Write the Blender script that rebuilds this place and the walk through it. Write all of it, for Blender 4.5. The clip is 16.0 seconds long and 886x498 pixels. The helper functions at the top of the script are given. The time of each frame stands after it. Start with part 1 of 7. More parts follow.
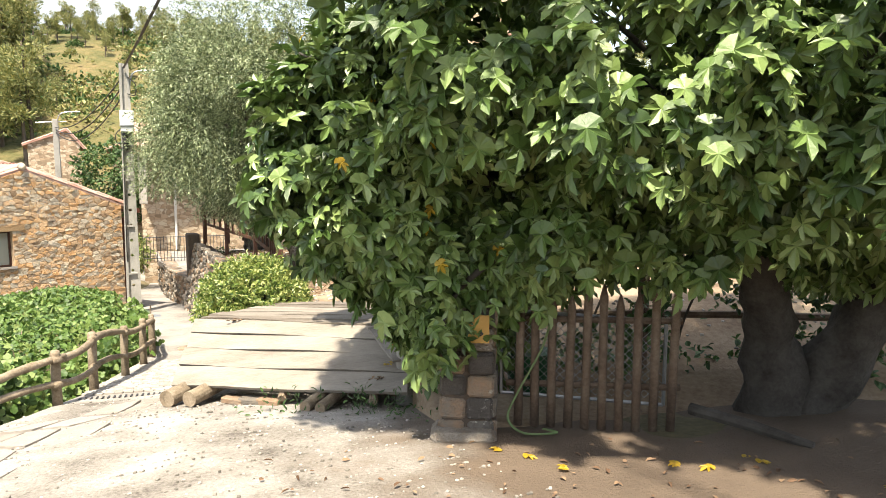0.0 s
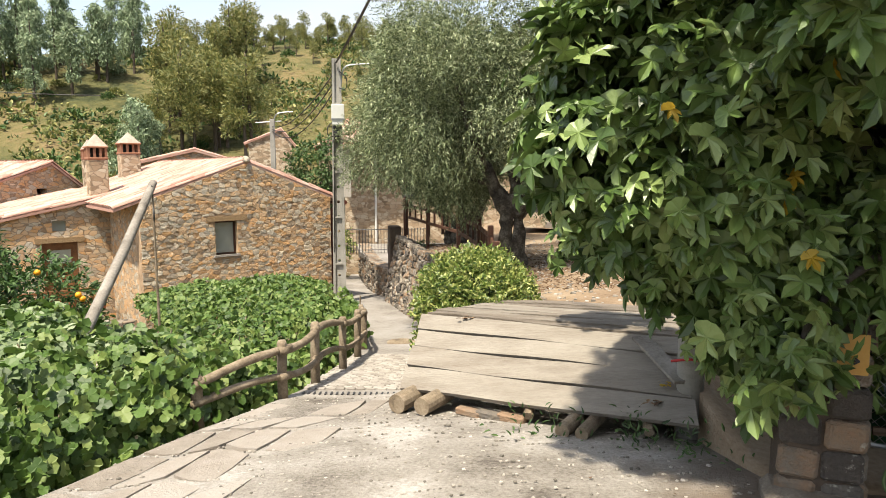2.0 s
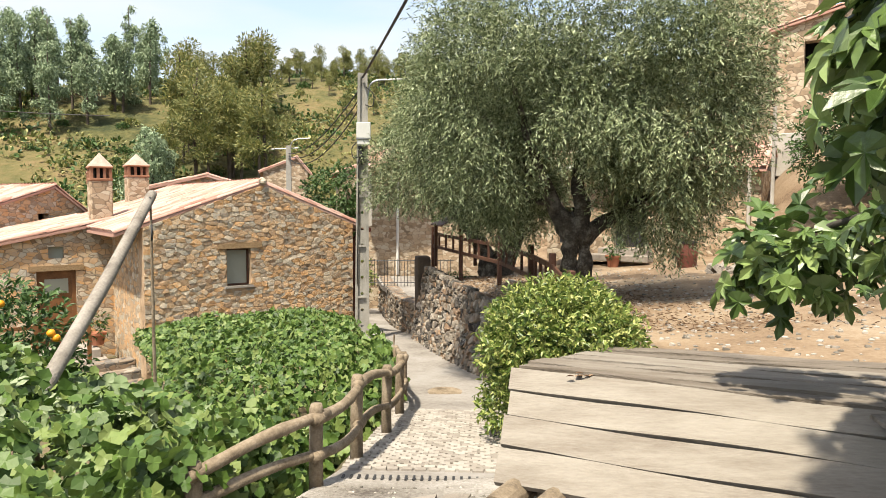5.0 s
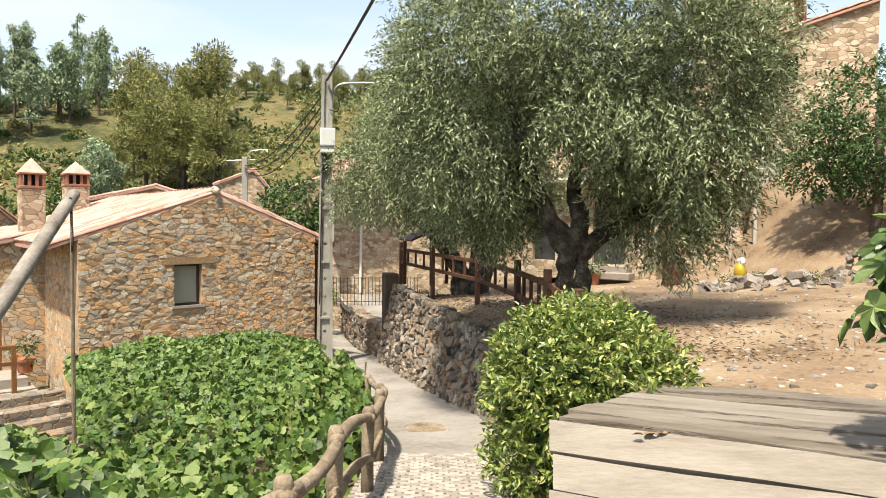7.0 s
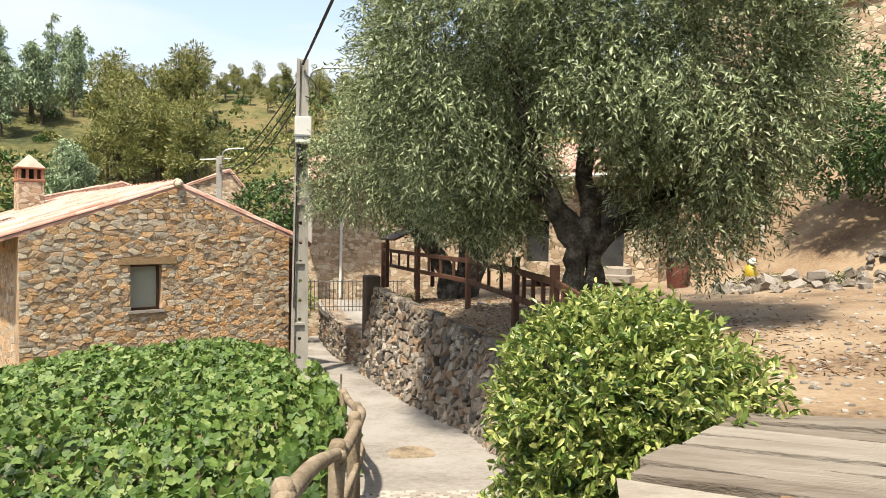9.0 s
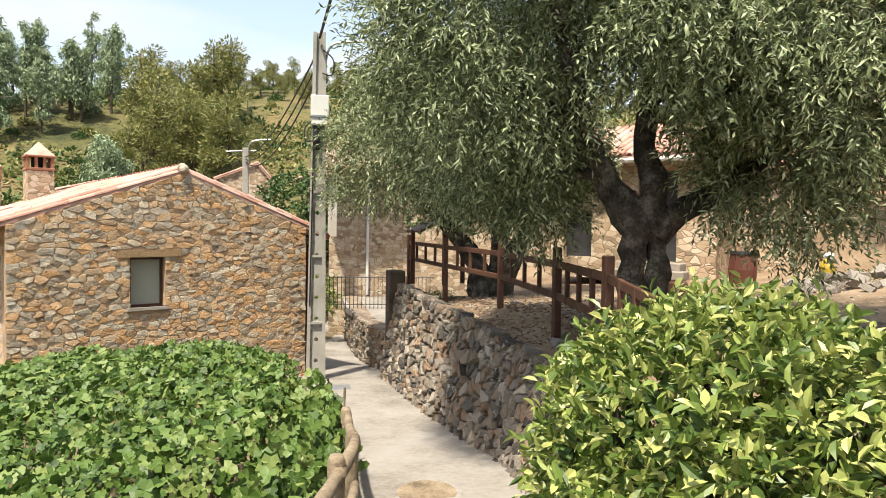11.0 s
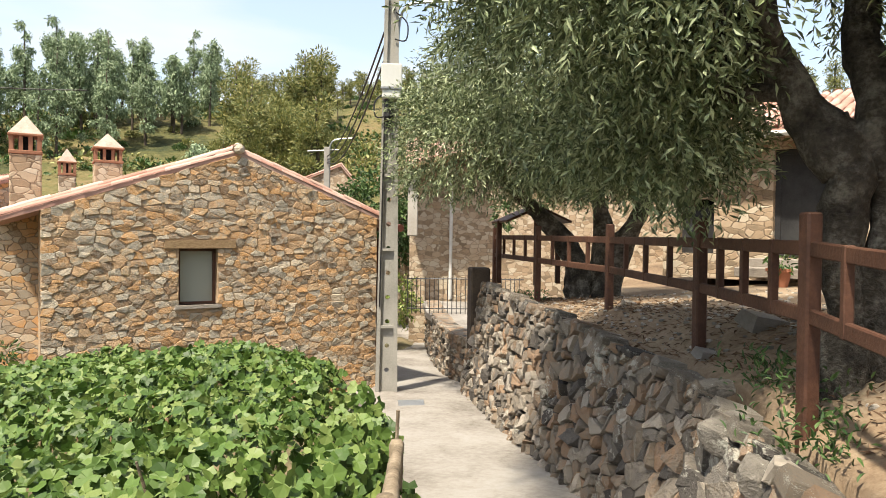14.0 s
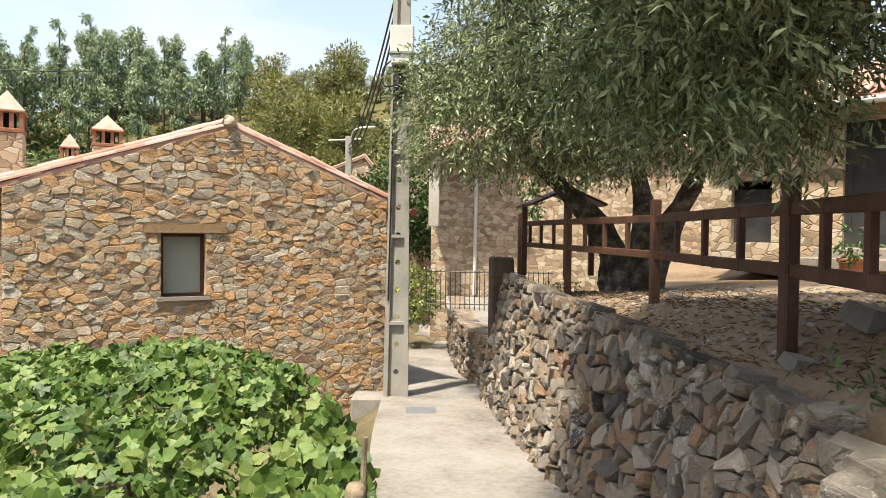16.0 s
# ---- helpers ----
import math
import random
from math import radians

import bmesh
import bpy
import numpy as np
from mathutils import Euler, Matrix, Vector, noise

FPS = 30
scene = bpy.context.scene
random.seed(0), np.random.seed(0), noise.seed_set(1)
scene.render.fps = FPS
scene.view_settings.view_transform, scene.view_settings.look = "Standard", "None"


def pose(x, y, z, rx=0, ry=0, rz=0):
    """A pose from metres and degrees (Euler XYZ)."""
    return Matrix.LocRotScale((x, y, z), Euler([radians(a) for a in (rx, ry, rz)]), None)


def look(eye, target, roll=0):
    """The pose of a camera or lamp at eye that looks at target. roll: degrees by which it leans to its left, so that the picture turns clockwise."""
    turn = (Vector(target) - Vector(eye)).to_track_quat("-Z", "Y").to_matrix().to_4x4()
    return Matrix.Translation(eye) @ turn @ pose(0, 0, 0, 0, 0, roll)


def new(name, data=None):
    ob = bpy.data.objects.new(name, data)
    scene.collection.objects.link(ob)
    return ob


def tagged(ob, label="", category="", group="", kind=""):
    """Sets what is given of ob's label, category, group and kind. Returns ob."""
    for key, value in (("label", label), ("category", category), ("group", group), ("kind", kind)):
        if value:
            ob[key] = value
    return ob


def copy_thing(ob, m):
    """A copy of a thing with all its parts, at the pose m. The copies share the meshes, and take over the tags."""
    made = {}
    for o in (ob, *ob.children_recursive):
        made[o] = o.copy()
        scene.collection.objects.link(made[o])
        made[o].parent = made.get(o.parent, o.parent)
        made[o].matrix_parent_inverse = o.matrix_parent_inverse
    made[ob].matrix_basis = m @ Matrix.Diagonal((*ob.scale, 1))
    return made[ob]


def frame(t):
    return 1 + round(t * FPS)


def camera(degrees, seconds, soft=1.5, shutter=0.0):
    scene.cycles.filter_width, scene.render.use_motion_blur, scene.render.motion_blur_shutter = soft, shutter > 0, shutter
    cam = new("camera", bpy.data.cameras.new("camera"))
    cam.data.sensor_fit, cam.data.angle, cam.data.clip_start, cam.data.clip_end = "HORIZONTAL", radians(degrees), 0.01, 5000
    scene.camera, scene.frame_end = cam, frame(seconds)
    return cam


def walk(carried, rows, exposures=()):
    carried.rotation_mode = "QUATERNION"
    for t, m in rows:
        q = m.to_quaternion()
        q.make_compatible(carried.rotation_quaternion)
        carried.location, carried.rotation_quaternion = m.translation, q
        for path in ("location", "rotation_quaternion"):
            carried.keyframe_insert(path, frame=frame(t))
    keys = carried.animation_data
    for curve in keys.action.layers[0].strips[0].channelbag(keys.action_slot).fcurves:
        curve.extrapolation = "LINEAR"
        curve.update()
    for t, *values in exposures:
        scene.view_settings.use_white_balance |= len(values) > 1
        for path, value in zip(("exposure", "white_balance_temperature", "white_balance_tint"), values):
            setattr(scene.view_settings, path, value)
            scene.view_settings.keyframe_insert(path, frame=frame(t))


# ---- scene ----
cam = camera(67.3, 16.0, soft=0.9)
METRES, EYE, TILT, LEAN, TURN = 11.0, 1.6, 0.0, 0.0, 6.5
ROWS = [
    (0.0, 0.0, 0.0, 0.0, 0.01, -6.61, -0.09),
    (0.5, -0.0179, 0.0177, -0.0045, 6.4, -6.79, 0.11),
    (1.0, -0.0376, 0.0405, -0.0075, 10.8, -7.02, 0.15),
    (1.5, -0.0543, 0.0706, -0.0141, 13.47, -6.67, 0.21),
    (2.0, -0.0744, 0.0945, -0.0191, 15.4, -6.71, 0.22),
    (2.5, -0.0904, 0.1199, -0.0255, 17.31, -6.35, 0.18),
    (3.0, -0.1086, 0.1447, -0.0274, 17.19, -6.51, 0.07),
    (3.5, -0.1289, 0.1666, -0.0302, 17.35, -6.18, -0.04),
    (4.0, -0.1443, 0.1919, -0.0342, 17.28, -4.81, -0.12),
    (6.5, -0.2197, 0.314, -0.0532, 13.86, -2.96, -0.52),
    (7.0, -0.2329, 0.3413, -0.0544, 12.72, -2.16, -0.58),
    (7.5, -0.246, 0.3678, -0.0587, 11.21, -1.8, -0.62),
    (8.0, -0.2533, 0.3978, -0.0648, 10.9, -1.68, -0.65),
    (10.5, -0.2787, 0.555, -0.0831, 13.34, -1.41, -0.78),
    (11.0, -0.2822, 0.5919, -0.0866, 14.33, -1.81, -0.74),
    (11.5, -0.2914, 0.622, -0.0932, 14.71, -2.31, -0.77),
    (12.0, -0.2968, 0.6495, -0.0998, 15.59, -2.14, -0.83),
    (12.5, -0.3061, 0.6779, -0.1049, 16.65, -1.76, -0.82),
    (13.0, -0.3172, 0.708, -0.1098, 18.8, -1.46, -0.75),
    (13.5, -0.324, 0.7405, -0.1154, 20.51, -1.36, -0.71),
    (14.0, -0.3313, 0.7714, -0.1221, 21.98, -0.98, -0.66),
    (14.5, -0.3355, 0.804, -0.1281, 23.15, -0.93, -0.62),
    (15.0, -0.342, 0.8354, -0.1319, 23.37, -1.48, -0.68),
    (15.5, -0.3505, 0.866, -0.1359, 24.15, -1.29, -0.72),
    (16.0, -0.3587, 0.8982, -0.1407, 24.74, -1.18, -0.76),
]
walk(cam, [(t, pose(0, 0, EYE, TILT, LEAN, TURN) @ pose(METRES * x, METRES * y, METRES * z, 90 + pitch, roll, yaw)) for t, x, y, z, yaw, pitch, roll in ROWS], exposures=((0.0, 1.72, 6950, 8), (1.0, 1.35, 6950, 8), (2.2, 1.15, 6950, 8), (16.0, 1.22, 6950, 8)))

# ---- light ----
SUN_EL, SUN_AZ = 65.0, 184.0          # degrees; azimuth clockwise from +y
sun_way = Vector((math.sin(radians(SUN_AZ)) * math.cos(radians(SUN_EL)), math.cos(radians(SUN_AZ)) * math.cos(radians(SUN_EL)), math.sin(radians(SUN_EL))))
sun = new("sun", bpy.data.lights.new("sun", "SUN"))
sun.data.energy, sun.data.angle, sun.data.color = 4.3, radians(2.2), (1.0, 0.93, 0.82)
sun.matrix_world = look(sun_way * 60, (0, 0, 0))
world = bpy.data.worlds.new("sky")
scene.world = world
world.use_nodes = True
wn = world.node_tree
sky = wn.nodes.new("ShaderNodeTexSky")
sky.sky_type, sky.sun_disc = "NISHITA", False
sky.sun_elevation, sky.sun_rotation = radians(SUN_EL), radians(SUN_AZ)
sky.air_density, sky.dust_density, sky.ozone_density = 1.0, 2.5, 1.0
wgeo = wn.nodes.new("ShaderNodeTexCoord")
wmap = wn.nodes.new("ShaderNodeMapping")
wmap.inputs["Scale"].default_value = (1.2, 1.2, 5.0)
wnoise = wn.nodes.new("ShaderNodeTexNoise")
wnoise.inputs["Scale"].default_value, wnoise.inputs["Detail"].default_value = 2.2, 6.0
wramp = wn.nodes.new("ShaderNodeMapRange")
wramp.inputs[1].default_value, wramp.inputs[2].default_value = 0.4, 0.72
wramp.inputs[3].default_value, wramp.inputs[4].default_value = 0.3, 0.9
wmix = wn.nodes.new("ShaderNodeMix")
wmix.data_type = "RGBA"
wmix.inputs["B"].default_value = (2.9, 3.05, 3.3, 1)
wn.links.new(wgeo.outputs["Generated"], wmap.inputs["Vector"])
wn.links.new(wmap.outputs["Vector"], wnoise.inputs["Vector"])
wn.links.new(wnoise.outputs["Fac"], wramp.inputs["Value"])
wn.links.new(wramp.outputs[0], wmix.inputs["Factor"])
wn.links.new(sky.outputs["Color"], wmix.inputs["A"])
wn.links.new(wmix.outputs["Result"], wn.nodes["Background"].inputs["Color"])
wn.nodes["Background"].inputs["Strength"].default_value = 0.15

# ---- materials ----


def shade(name, ramp, rough=0.85, scale=3.0, fine=40.0, bump=0.3, rand="", spread=0.5, metal=0.0, translucent=0.0, cells=0.0, coat=0.0, grain=None, depth=0.02, lichen=0.0):
    """A procedural surface. ramp: colours from dark to light; rand: '', 'object' or 'island' adds variation piece by piece."""
    m = bpy.data.materials.new(name)
    m.use_nodes = True
    t = m.node_tree
    b = t.nodes["Principled BSDF"]
    link = t.links.new

    def node(kind, **values):
        n = t.nodes.new(kind)
        for key, value in values.items():
            n.inputs[key.replace("_", " ")].default_value = value
        return n
    co = t.nodes.new("ShaderNodeTexCoord")
    src = co.outputs["Object"]
    if grain:
        mp = node("ShaderNodeMapping", Scale=grain)
        link(src, mp.inputs["Vector"])
        src = mp.outputs["Vector"]
    big = node("ShaderNodeTexNoise", Scale=scale, Detail=5.0, Roughness=0.6)
    small = node("ShaderNodeTexNoise", Scale=fine, Detail=4.0, Roughness=0.65)
    link(src, big.inputs["Vector"])
    link(src, small.inputs["Vector"])
    add = t.nodes.new("ShaderNodeMath")
    add.operation = "MULTIPLY_ADD"
    add.inputs[1].default_value = 0.45
    link(small.outputs["Fac"], add.inputs[0])
    half = t.nodes.new("ShaderNodeMath")
    half.operation = "MULTIPLY_ADD"
    half.inputs[1].default_value, half.inputs[2].default_value = 0.9, -0.17
    link(big.outputs["Fac"], half.inputs[0])
    link(half.outputs[0], add.inputs[2])
    fac = add.outputs[0]
    height = small.outputs["Fac"]
    if rand:
        if rand == "object":
            src2 = t.nodes.new("ShaderNodeObjectInfo").outputs["Random"]
        else:
            src2 = t.nodes.new("ShaderNodeNewGeometry").outputs["Random Per Island"]
        mix = t.nodes.new("ShaderNodeMix")
        mix.inputs["Factor"].default_value = spread
        link(fac, mix.inputs["A"])
        link(src2, mix.inputs["B"])
        fac = mix.outputs["Result"]
    if cells:
        warp = node("ShaderNodeTexNoise", Scale=cells * 0.8, Detail=2.0)
        link(src, warp.inputs["Vector"])
        wm = t.nodes.new("ShaderNodeMix")
        wm.data_type = "VECTOR"
        wm.inputs["Factor"].default_value = 0.12
        link(src, wm.inputs["A"])
        link(warp.outputs["Color"], wm.inputs["B"])
        mp2 = node("ShaderNodeMapping", Scale=(1, 1, 1.7))
        link(wm.outputs["Result"], mp2.inputs["Vector"])
        vor = node("ShaderNodeTexVoronoi", Scale=cells)
        edge = node("ShaderNodeTexVoronoi", Scale=cells)
        edge.feature = "DISTANCE_TO_EDGE"
        link(mp2.outputs["Vector"], vor.inputs["Vector"])
        link(mp2.outputs["Vector"], edge.inputs["Vector"])
        cm = t.nodes.new("ShaderNodeMix")
        cm.inputs["Factor"].default_value = spread
        sep = t.nodes.new("ShaderNodeSeparateColor")
        link(vor.outputs["Color"], sep.inputs[0])
        link(fac, cm.inputs["A"])
        link(sep.outputs[0], cm.inputs["B"])
        er = t.nodes.new("ShaderNodeMapRange")
        er.inputs[2].default_value = 0.07
        link(edge.outputs["Distance"], er.inputs["Value"])
        fac = cm.outputs["Result"]
        height = er.outputs[0]
    r = t.nodes.new("ShaderNodeValToRGB")
    e = r.color_ramp.elements
    while len(e) < len(ramp):
        e.new(0.5)
    for i, c in enumerate(ramp):
        e[i].position = (0.2 + 0.6 * i / max(1, len(ramp) - 1)) if rand or cells else (0.31 + 0.38 * i / max(1, len(ramp) - 1))
        e[i].color = (*c, 1)
    link(fac, r.inputs["Fac"])
    col = r.outputs["Color"]
    if cells:
        jm = t.nodes.new("ShaderNodeMix")
        jm.data_type = "RGBA"
        jm.inputs["A"].default_value = (0.24, 0.18, 0.125, 1)
        link(height, jm.inputs["Factor"])
        link(col, jm.inputs["B"])
        col = jm.outputs["Result"]
    if lichen:
        spot = node("ShaderNodeTexNoise", Scale=17.0, Detail=3.0, Roughness=0.7)
        patch = node("ShaderNodeTexNoise", Scale=1.6, Detail=2.0)
        both = t.nodes.new("ShaderNodeMath")
        both.operation = "MULTIPLY"
        mask = t.nodes.new("ShaderNodeMapRange")
        mask.inputs[1].default_value, mask.inputs[2].default_value, mask.inputs[4].default_value = 0.335, 0.40, lichen
        cover = t.nodes.new("ShaderNodeMix")
        cover.data_type = "RGBA"
        cover.inputs["B"].default_value = (0.42, 0.41, 0.35, 1)
        link(co.outputs["Object"], spot.inputs["Vector"])
        link(co.outputs["Object"], patch.inputs["Vector"])
        link(spot.outputs["Fac"], both.inputs[0])
        link(patch.outputs["Fac"], both.inputs[1])
        link(both.outputs[0], mask.inputs["Value"])
        link(mask.outputs[0], cover.inputs["Factor"])
        link(col, cover.inputs["A"])
        col = cover.outputs["Result"]
    link(col, b.inputs["Base Color"])
    b.inputs["Roughness"].default_value = rough
    b.inputs["Metallic"].default_value = metal
    b.inputs["Specular IOR Level"].default_value = 0.5 if translucent else 0.35
    if bump:
        bp = node("ShaderNodeBump", Strength=bump, Distance=depth)
        link(height, bp.inputs["Height"])
        link(bp.outputs["Normal"], b.inputs["Normal"])
    if translucent:
        tr = t.nodes.new("ShaderNodeBsdfTranslucent")
        ms = t.nodes.new("ShaderNodeMixShader")
        ms.inputs[0].default_value = translucent
        link(col, tr.inputs["Color"])
        link(b.outputs[0], ms.inputs[1])
        link(tr.outputs[0], ms.inputs[2])
        link(ms.outputs[0], t.nodes["Material Output"].inputs["Surface"])
    return m


STONES = [(0.25, 0.165, 0.10), (0.36, 0.315, 0.25), (0.44, 0.285, 0.16), (0.52, 0.365, 0.23), (0.52, 0.29, 0.125), (0.54, 0.40, 0.26), (0.38, 0.35, 0.29), (0.58, 0.48, 0.36)]
DARKSTONES = [(0.07, 0.062, 0.055), (0.14, 0.125, 0.108), (0.215, 0.18, 0.14), (0.27, 0.175, 0.11), (0.18, 0.155, 0.125), (0.33, 0.29, 0.24)]
M_STONE = shade("house_stone", STONES, 0.9, 13, 70, 0.9, "object", 0.62, depth=0.035)
M_STONE_S = shade("house_stone_small", STONES, 0.9, 13, 70, 0.9, "island", 0.62, depth=0.035)
M_FARSTONE = shade("far_stone", STONES, 0.92, 3, 40, 0.7, spread=0.6, cells=6.0, depth=0.03)
M_FARSTONE_PALE = shade("far_stone_pale", [(0.2, 0.15, 0.1), (0.36, 0.26, 0.17), (0.45, 0.36, 0.26), (0.5, 0.43, 0.33)], 0.92, 3, 40, 0.6, spread=0.6, cells=5.5, depth=0.03)
M_MORTAR = shade("mortar", [(0.23, 0.155, 0.095), (0.40, 0.28, 0.18), (0.52, 0.38, 0.25)], 0.95, 3, 60, 0.6)
M_DARKSTONE = shade("wall_stone", DARKSTONES, 0.92, 9, 55, 0.9, "object", 0.68, depth=0.03, lichen=0.75)
M_DARKSTONE_S = shade("wall_stone_small", DARKSTONES, 0.92, 9, 55, 0.9, "island", 0.68, depth=0.03, lichen=0.75)
M_HEADSTONE = shade("head_stone", [(0.08, 0.072, 0.06), (0.15, 0.135, 0.115), (0.22, 0.20, 0.17)], 0.93, 5, 50, 0.9, depth=0.03, lichen=0.9)
M_FARDARK = shade("low_wall_stone", DARKSTONES, 0.92, 3, 40, 0.7, spread=0.6, cells=6.5, depth=0.03)
M_EARTHCORE = shade("wall_core", [(0.045, 0.035, 0.028), (0.10, 0.075, 0.055)], 0.97, 3, 40, 0.5)
M_TILE = shade("roof_tile", [(0.282, 0.145, 0.106), (0.387, 0.220, 0.172), (0.431, 0.277, 0.224), (0.475, 0.343, 0.290)], 0.85, 2, 30, 0.25, "object", 0.55)
M_TILE_S = shade("roof_tile_joined", [(0.282, 0.145, 0.106), (0.387, 0.220, 0.172), (0.431, 0.277, 0.224), (0.475, 0.343, 0.290)], 0.85, 2, 30, 0.25, "island", 0.55)
M_CONCRETE = shade("path_concrete", [(0.122, 0.108, 0.093), (0.199, 0.181, 0.161), (0.246, 0.228, 0.207), (0.275, 0.260, 0.242)], 0.9, 0.9, 14, 0.35)
M_GRAVEL = shade("gravel_concrete", [(0.086, 0.072, 0.061), (0.190, 0.171, 0.147), (0.264, 0.243, 0.216), (0.368, 0.348, 0.321)], 0.92, 1.3, 38, 0.9)
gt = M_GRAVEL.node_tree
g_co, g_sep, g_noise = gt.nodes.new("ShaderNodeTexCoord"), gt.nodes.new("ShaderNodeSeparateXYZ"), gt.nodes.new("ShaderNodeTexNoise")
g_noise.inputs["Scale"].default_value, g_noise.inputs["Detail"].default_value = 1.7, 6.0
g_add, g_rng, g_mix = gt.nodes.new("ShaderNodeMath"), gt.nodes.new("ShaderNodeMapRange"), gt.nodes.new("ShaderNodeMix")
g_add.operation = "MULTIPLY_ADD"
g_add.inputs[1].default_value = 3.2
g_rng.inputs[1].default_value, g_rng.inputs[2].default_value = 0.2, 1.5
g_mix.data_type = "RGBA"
# bare brown earth towards the fig; its dark tone also holds the tree's shade
g_shaded_earth = gt.nodes.new("ShaderNodeValToRGB")
g_shaded_earth.color_ramp.elements[0].color, g_shaded_earth.color_ramp.elements[1].color = (0.05, 0.036, 0.025, 1), (0.16, 0.117, 0.083, 1)
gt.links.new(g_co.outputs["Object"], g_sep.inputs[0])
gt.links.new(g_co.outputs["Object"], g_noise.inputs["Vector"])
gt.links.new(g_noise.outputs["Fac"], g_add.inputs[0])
gt.links.new(g_noise.outputs["Fac"], g_shaded_earth.inputs["Fac"])
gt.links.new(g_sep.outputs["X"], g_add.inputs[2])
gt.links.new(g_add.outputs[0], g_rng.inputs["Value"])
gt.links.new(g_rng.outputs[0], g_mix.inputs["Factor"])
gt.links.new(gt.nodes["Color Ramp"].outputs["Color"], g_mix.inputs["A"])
gt.links.new(g_shaded_earth.outputs["Color"], g_mix.inputs["B"])
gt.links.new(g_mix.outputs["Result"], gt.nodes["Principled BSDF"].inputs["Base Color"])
M_FLAG = shade("flagstone", [(0.166, 0.140, 0.112), (0.269, 0.237, 0.204), (0.320, 0.295, 0.264)], 0.9, 6, 45, 0.8, "object", 0.4)
M_SETT = shade("sett", [(0.173, 0.151, 0.127), (0.275, 0.249, 0.217), (0.332, 0.310, 0.275)], 0.88, 4, 50, 0.3, "island", 0.5)
M_GRIT = shade("grit_stone", [(0.108, 0.097, 0.081), (0.238, 0.216, 0.184), (0.389, 0.356, 0.313)], 0.9, 4, 50, 0.1, "island", 0.7)
M_DIRT = shade("dry_earth", [(0.100, 0.065, 0.040), (0.185, 0.128, 0.080), (0.237, 0.174, 0.114), (0.277, 0.222, 0.156)], 0.97, 0.7, 22, 0.6)
M_SOIL = shade("garden_soil", [(0.050, 0.050, 0.022), (0.100, 0.085, 0.045), (0.170, 0.130, 0.075)], 0.97, 0.8, 15, 0.6)
M_HILL = shade("heath_slope", [(0.032, 0.040, 0.014), (0.080, 0.079, 0.027), (0.129, 0.106, 0.043), (0.171, 0.123, 0.060)], 0.97, 0.09, 0.9, 0.8, depth=0.8)
M_BOARD = shade("grey_board", [(0.075, 0.058, 0.042), (0.155, 0.130, 0.104), (0.220, 0.196, 0.163), (0.275, 0.252, 0.214)], 0.85, 1.3, 11, 0.6, "object", 0.28, grain=(1.0, 7.0, 7.0))
M_RAILWOOD = shade("fence_wood", [(0.10, 0.075, 0.05), (0.20, 0.155, 0.105), (0.29, 0.235, 0.17)], 0.85, 5, 45, 0.5)
M_GREYWOOD = shade("grey_pole_wood", [(0.11, 0.095, 0.078), (0.20, 0.178, 0.15), (0.28, 0.255, 0.222)], 0.85, 4, 40, 0.5)
M_BROWNWOOD = shade("stained_wood", [(0.045, 0.02, 0.013), (0.075, 0.033, 0.02), (0.11, 0.052, 0.032)], 0.6, 3, 40, 0.25)
M_DOORWOOD = shade("door_wood", [(0.10, 0.042, 0.016), (0.17, 0.075, 0.028), (0.21, 0.10, 0.04)], 0.6, 3, 30, 0.2)
M_LINTEL = shade("lintel_wood", [(0.16, 0.10, 0.05), (0.27, 0.18, 0.095), (0.34, 0.24, 0.14)], 0.85, 3, 30, 0.4, grain=(6, 6, 25))
M_PICKET = shade("picket_wood", [(0.06, 0.04, 0.028), (0.115, 0.08, 0.055), (0.16, 0.12, 0.085)], 0.85, 4, 40, 0.4)
M_BARK = shade("olive_bark", [(0.020, 0.017, 0.014), (0.070, 0.060, 0.048), (0.20, 0.185, 0.155)], 0.95, 6, 30, 1.0, depth=0.05)
M_FIGBARK = shade("fig_bark", [(0.022, 0.018, 0.014), (0.047, 0.041, 0.034), (0.072, 0.065, 0.056)], 0.93, 5, 30, 0.6)
M_POLE = shade("pole_concrete", [(0.188, 0.180, 0.158), (0.270, 0.259, 0.232), (0.323, 0.307, 0.276)], 0.9, 1.5, 40, 0.3)
M_GREYBOX = shade("grey_plastic", [(0.50, 0.50, 0.475), (0.56, 0.56, 0.535)], 0.5, 2, 30, 0.03)
M_BLACK = shade("black_cable", [(0.010, 0.010, 0.011), (0.018, 0.018, 0.019)], 0.6, 3, 30, 0.0)
M_METAL = shade("grey_metal", [(0.24, 0.25, 0.255), (0.36, 0.37, 0.375)], 0.45, 3, 40, 0.05, metal=0.7)
M_IRON = shade("dark_iron", [(0.03, 0.03, 0.032), (0.06, 0.06, 0.062)], 0.55, 3, 40, 0.1, metal=0.4)
M_REDPIPE = shade("painted_pipe", [(0.085, 0.028, 0.02), (0.13, 0.045, 0.032)], 0.5, 3, 30, 0.05)
M_WHITEPIPE = shade("white_pipe", [(0.52, 0.51, 0.48), (0.64, 0.63, 0.60)], 0.5, 2, 30, 0.05)
M_PLASTER = shade("pale_plaster", [(0.302, 0.274, 0.230), (0.389, 0.360, 0.317), (0.439, 0.418, 0.374)], 0.92, 1.2, 30, 0.2)
M_CAP = shade("cap_plaster", [(0.28, 0.205, 0.165), (0.37, 0.29, 0.24), (0.43, 0.355, 0.30)], 0.92, 4, 30, 0.3)
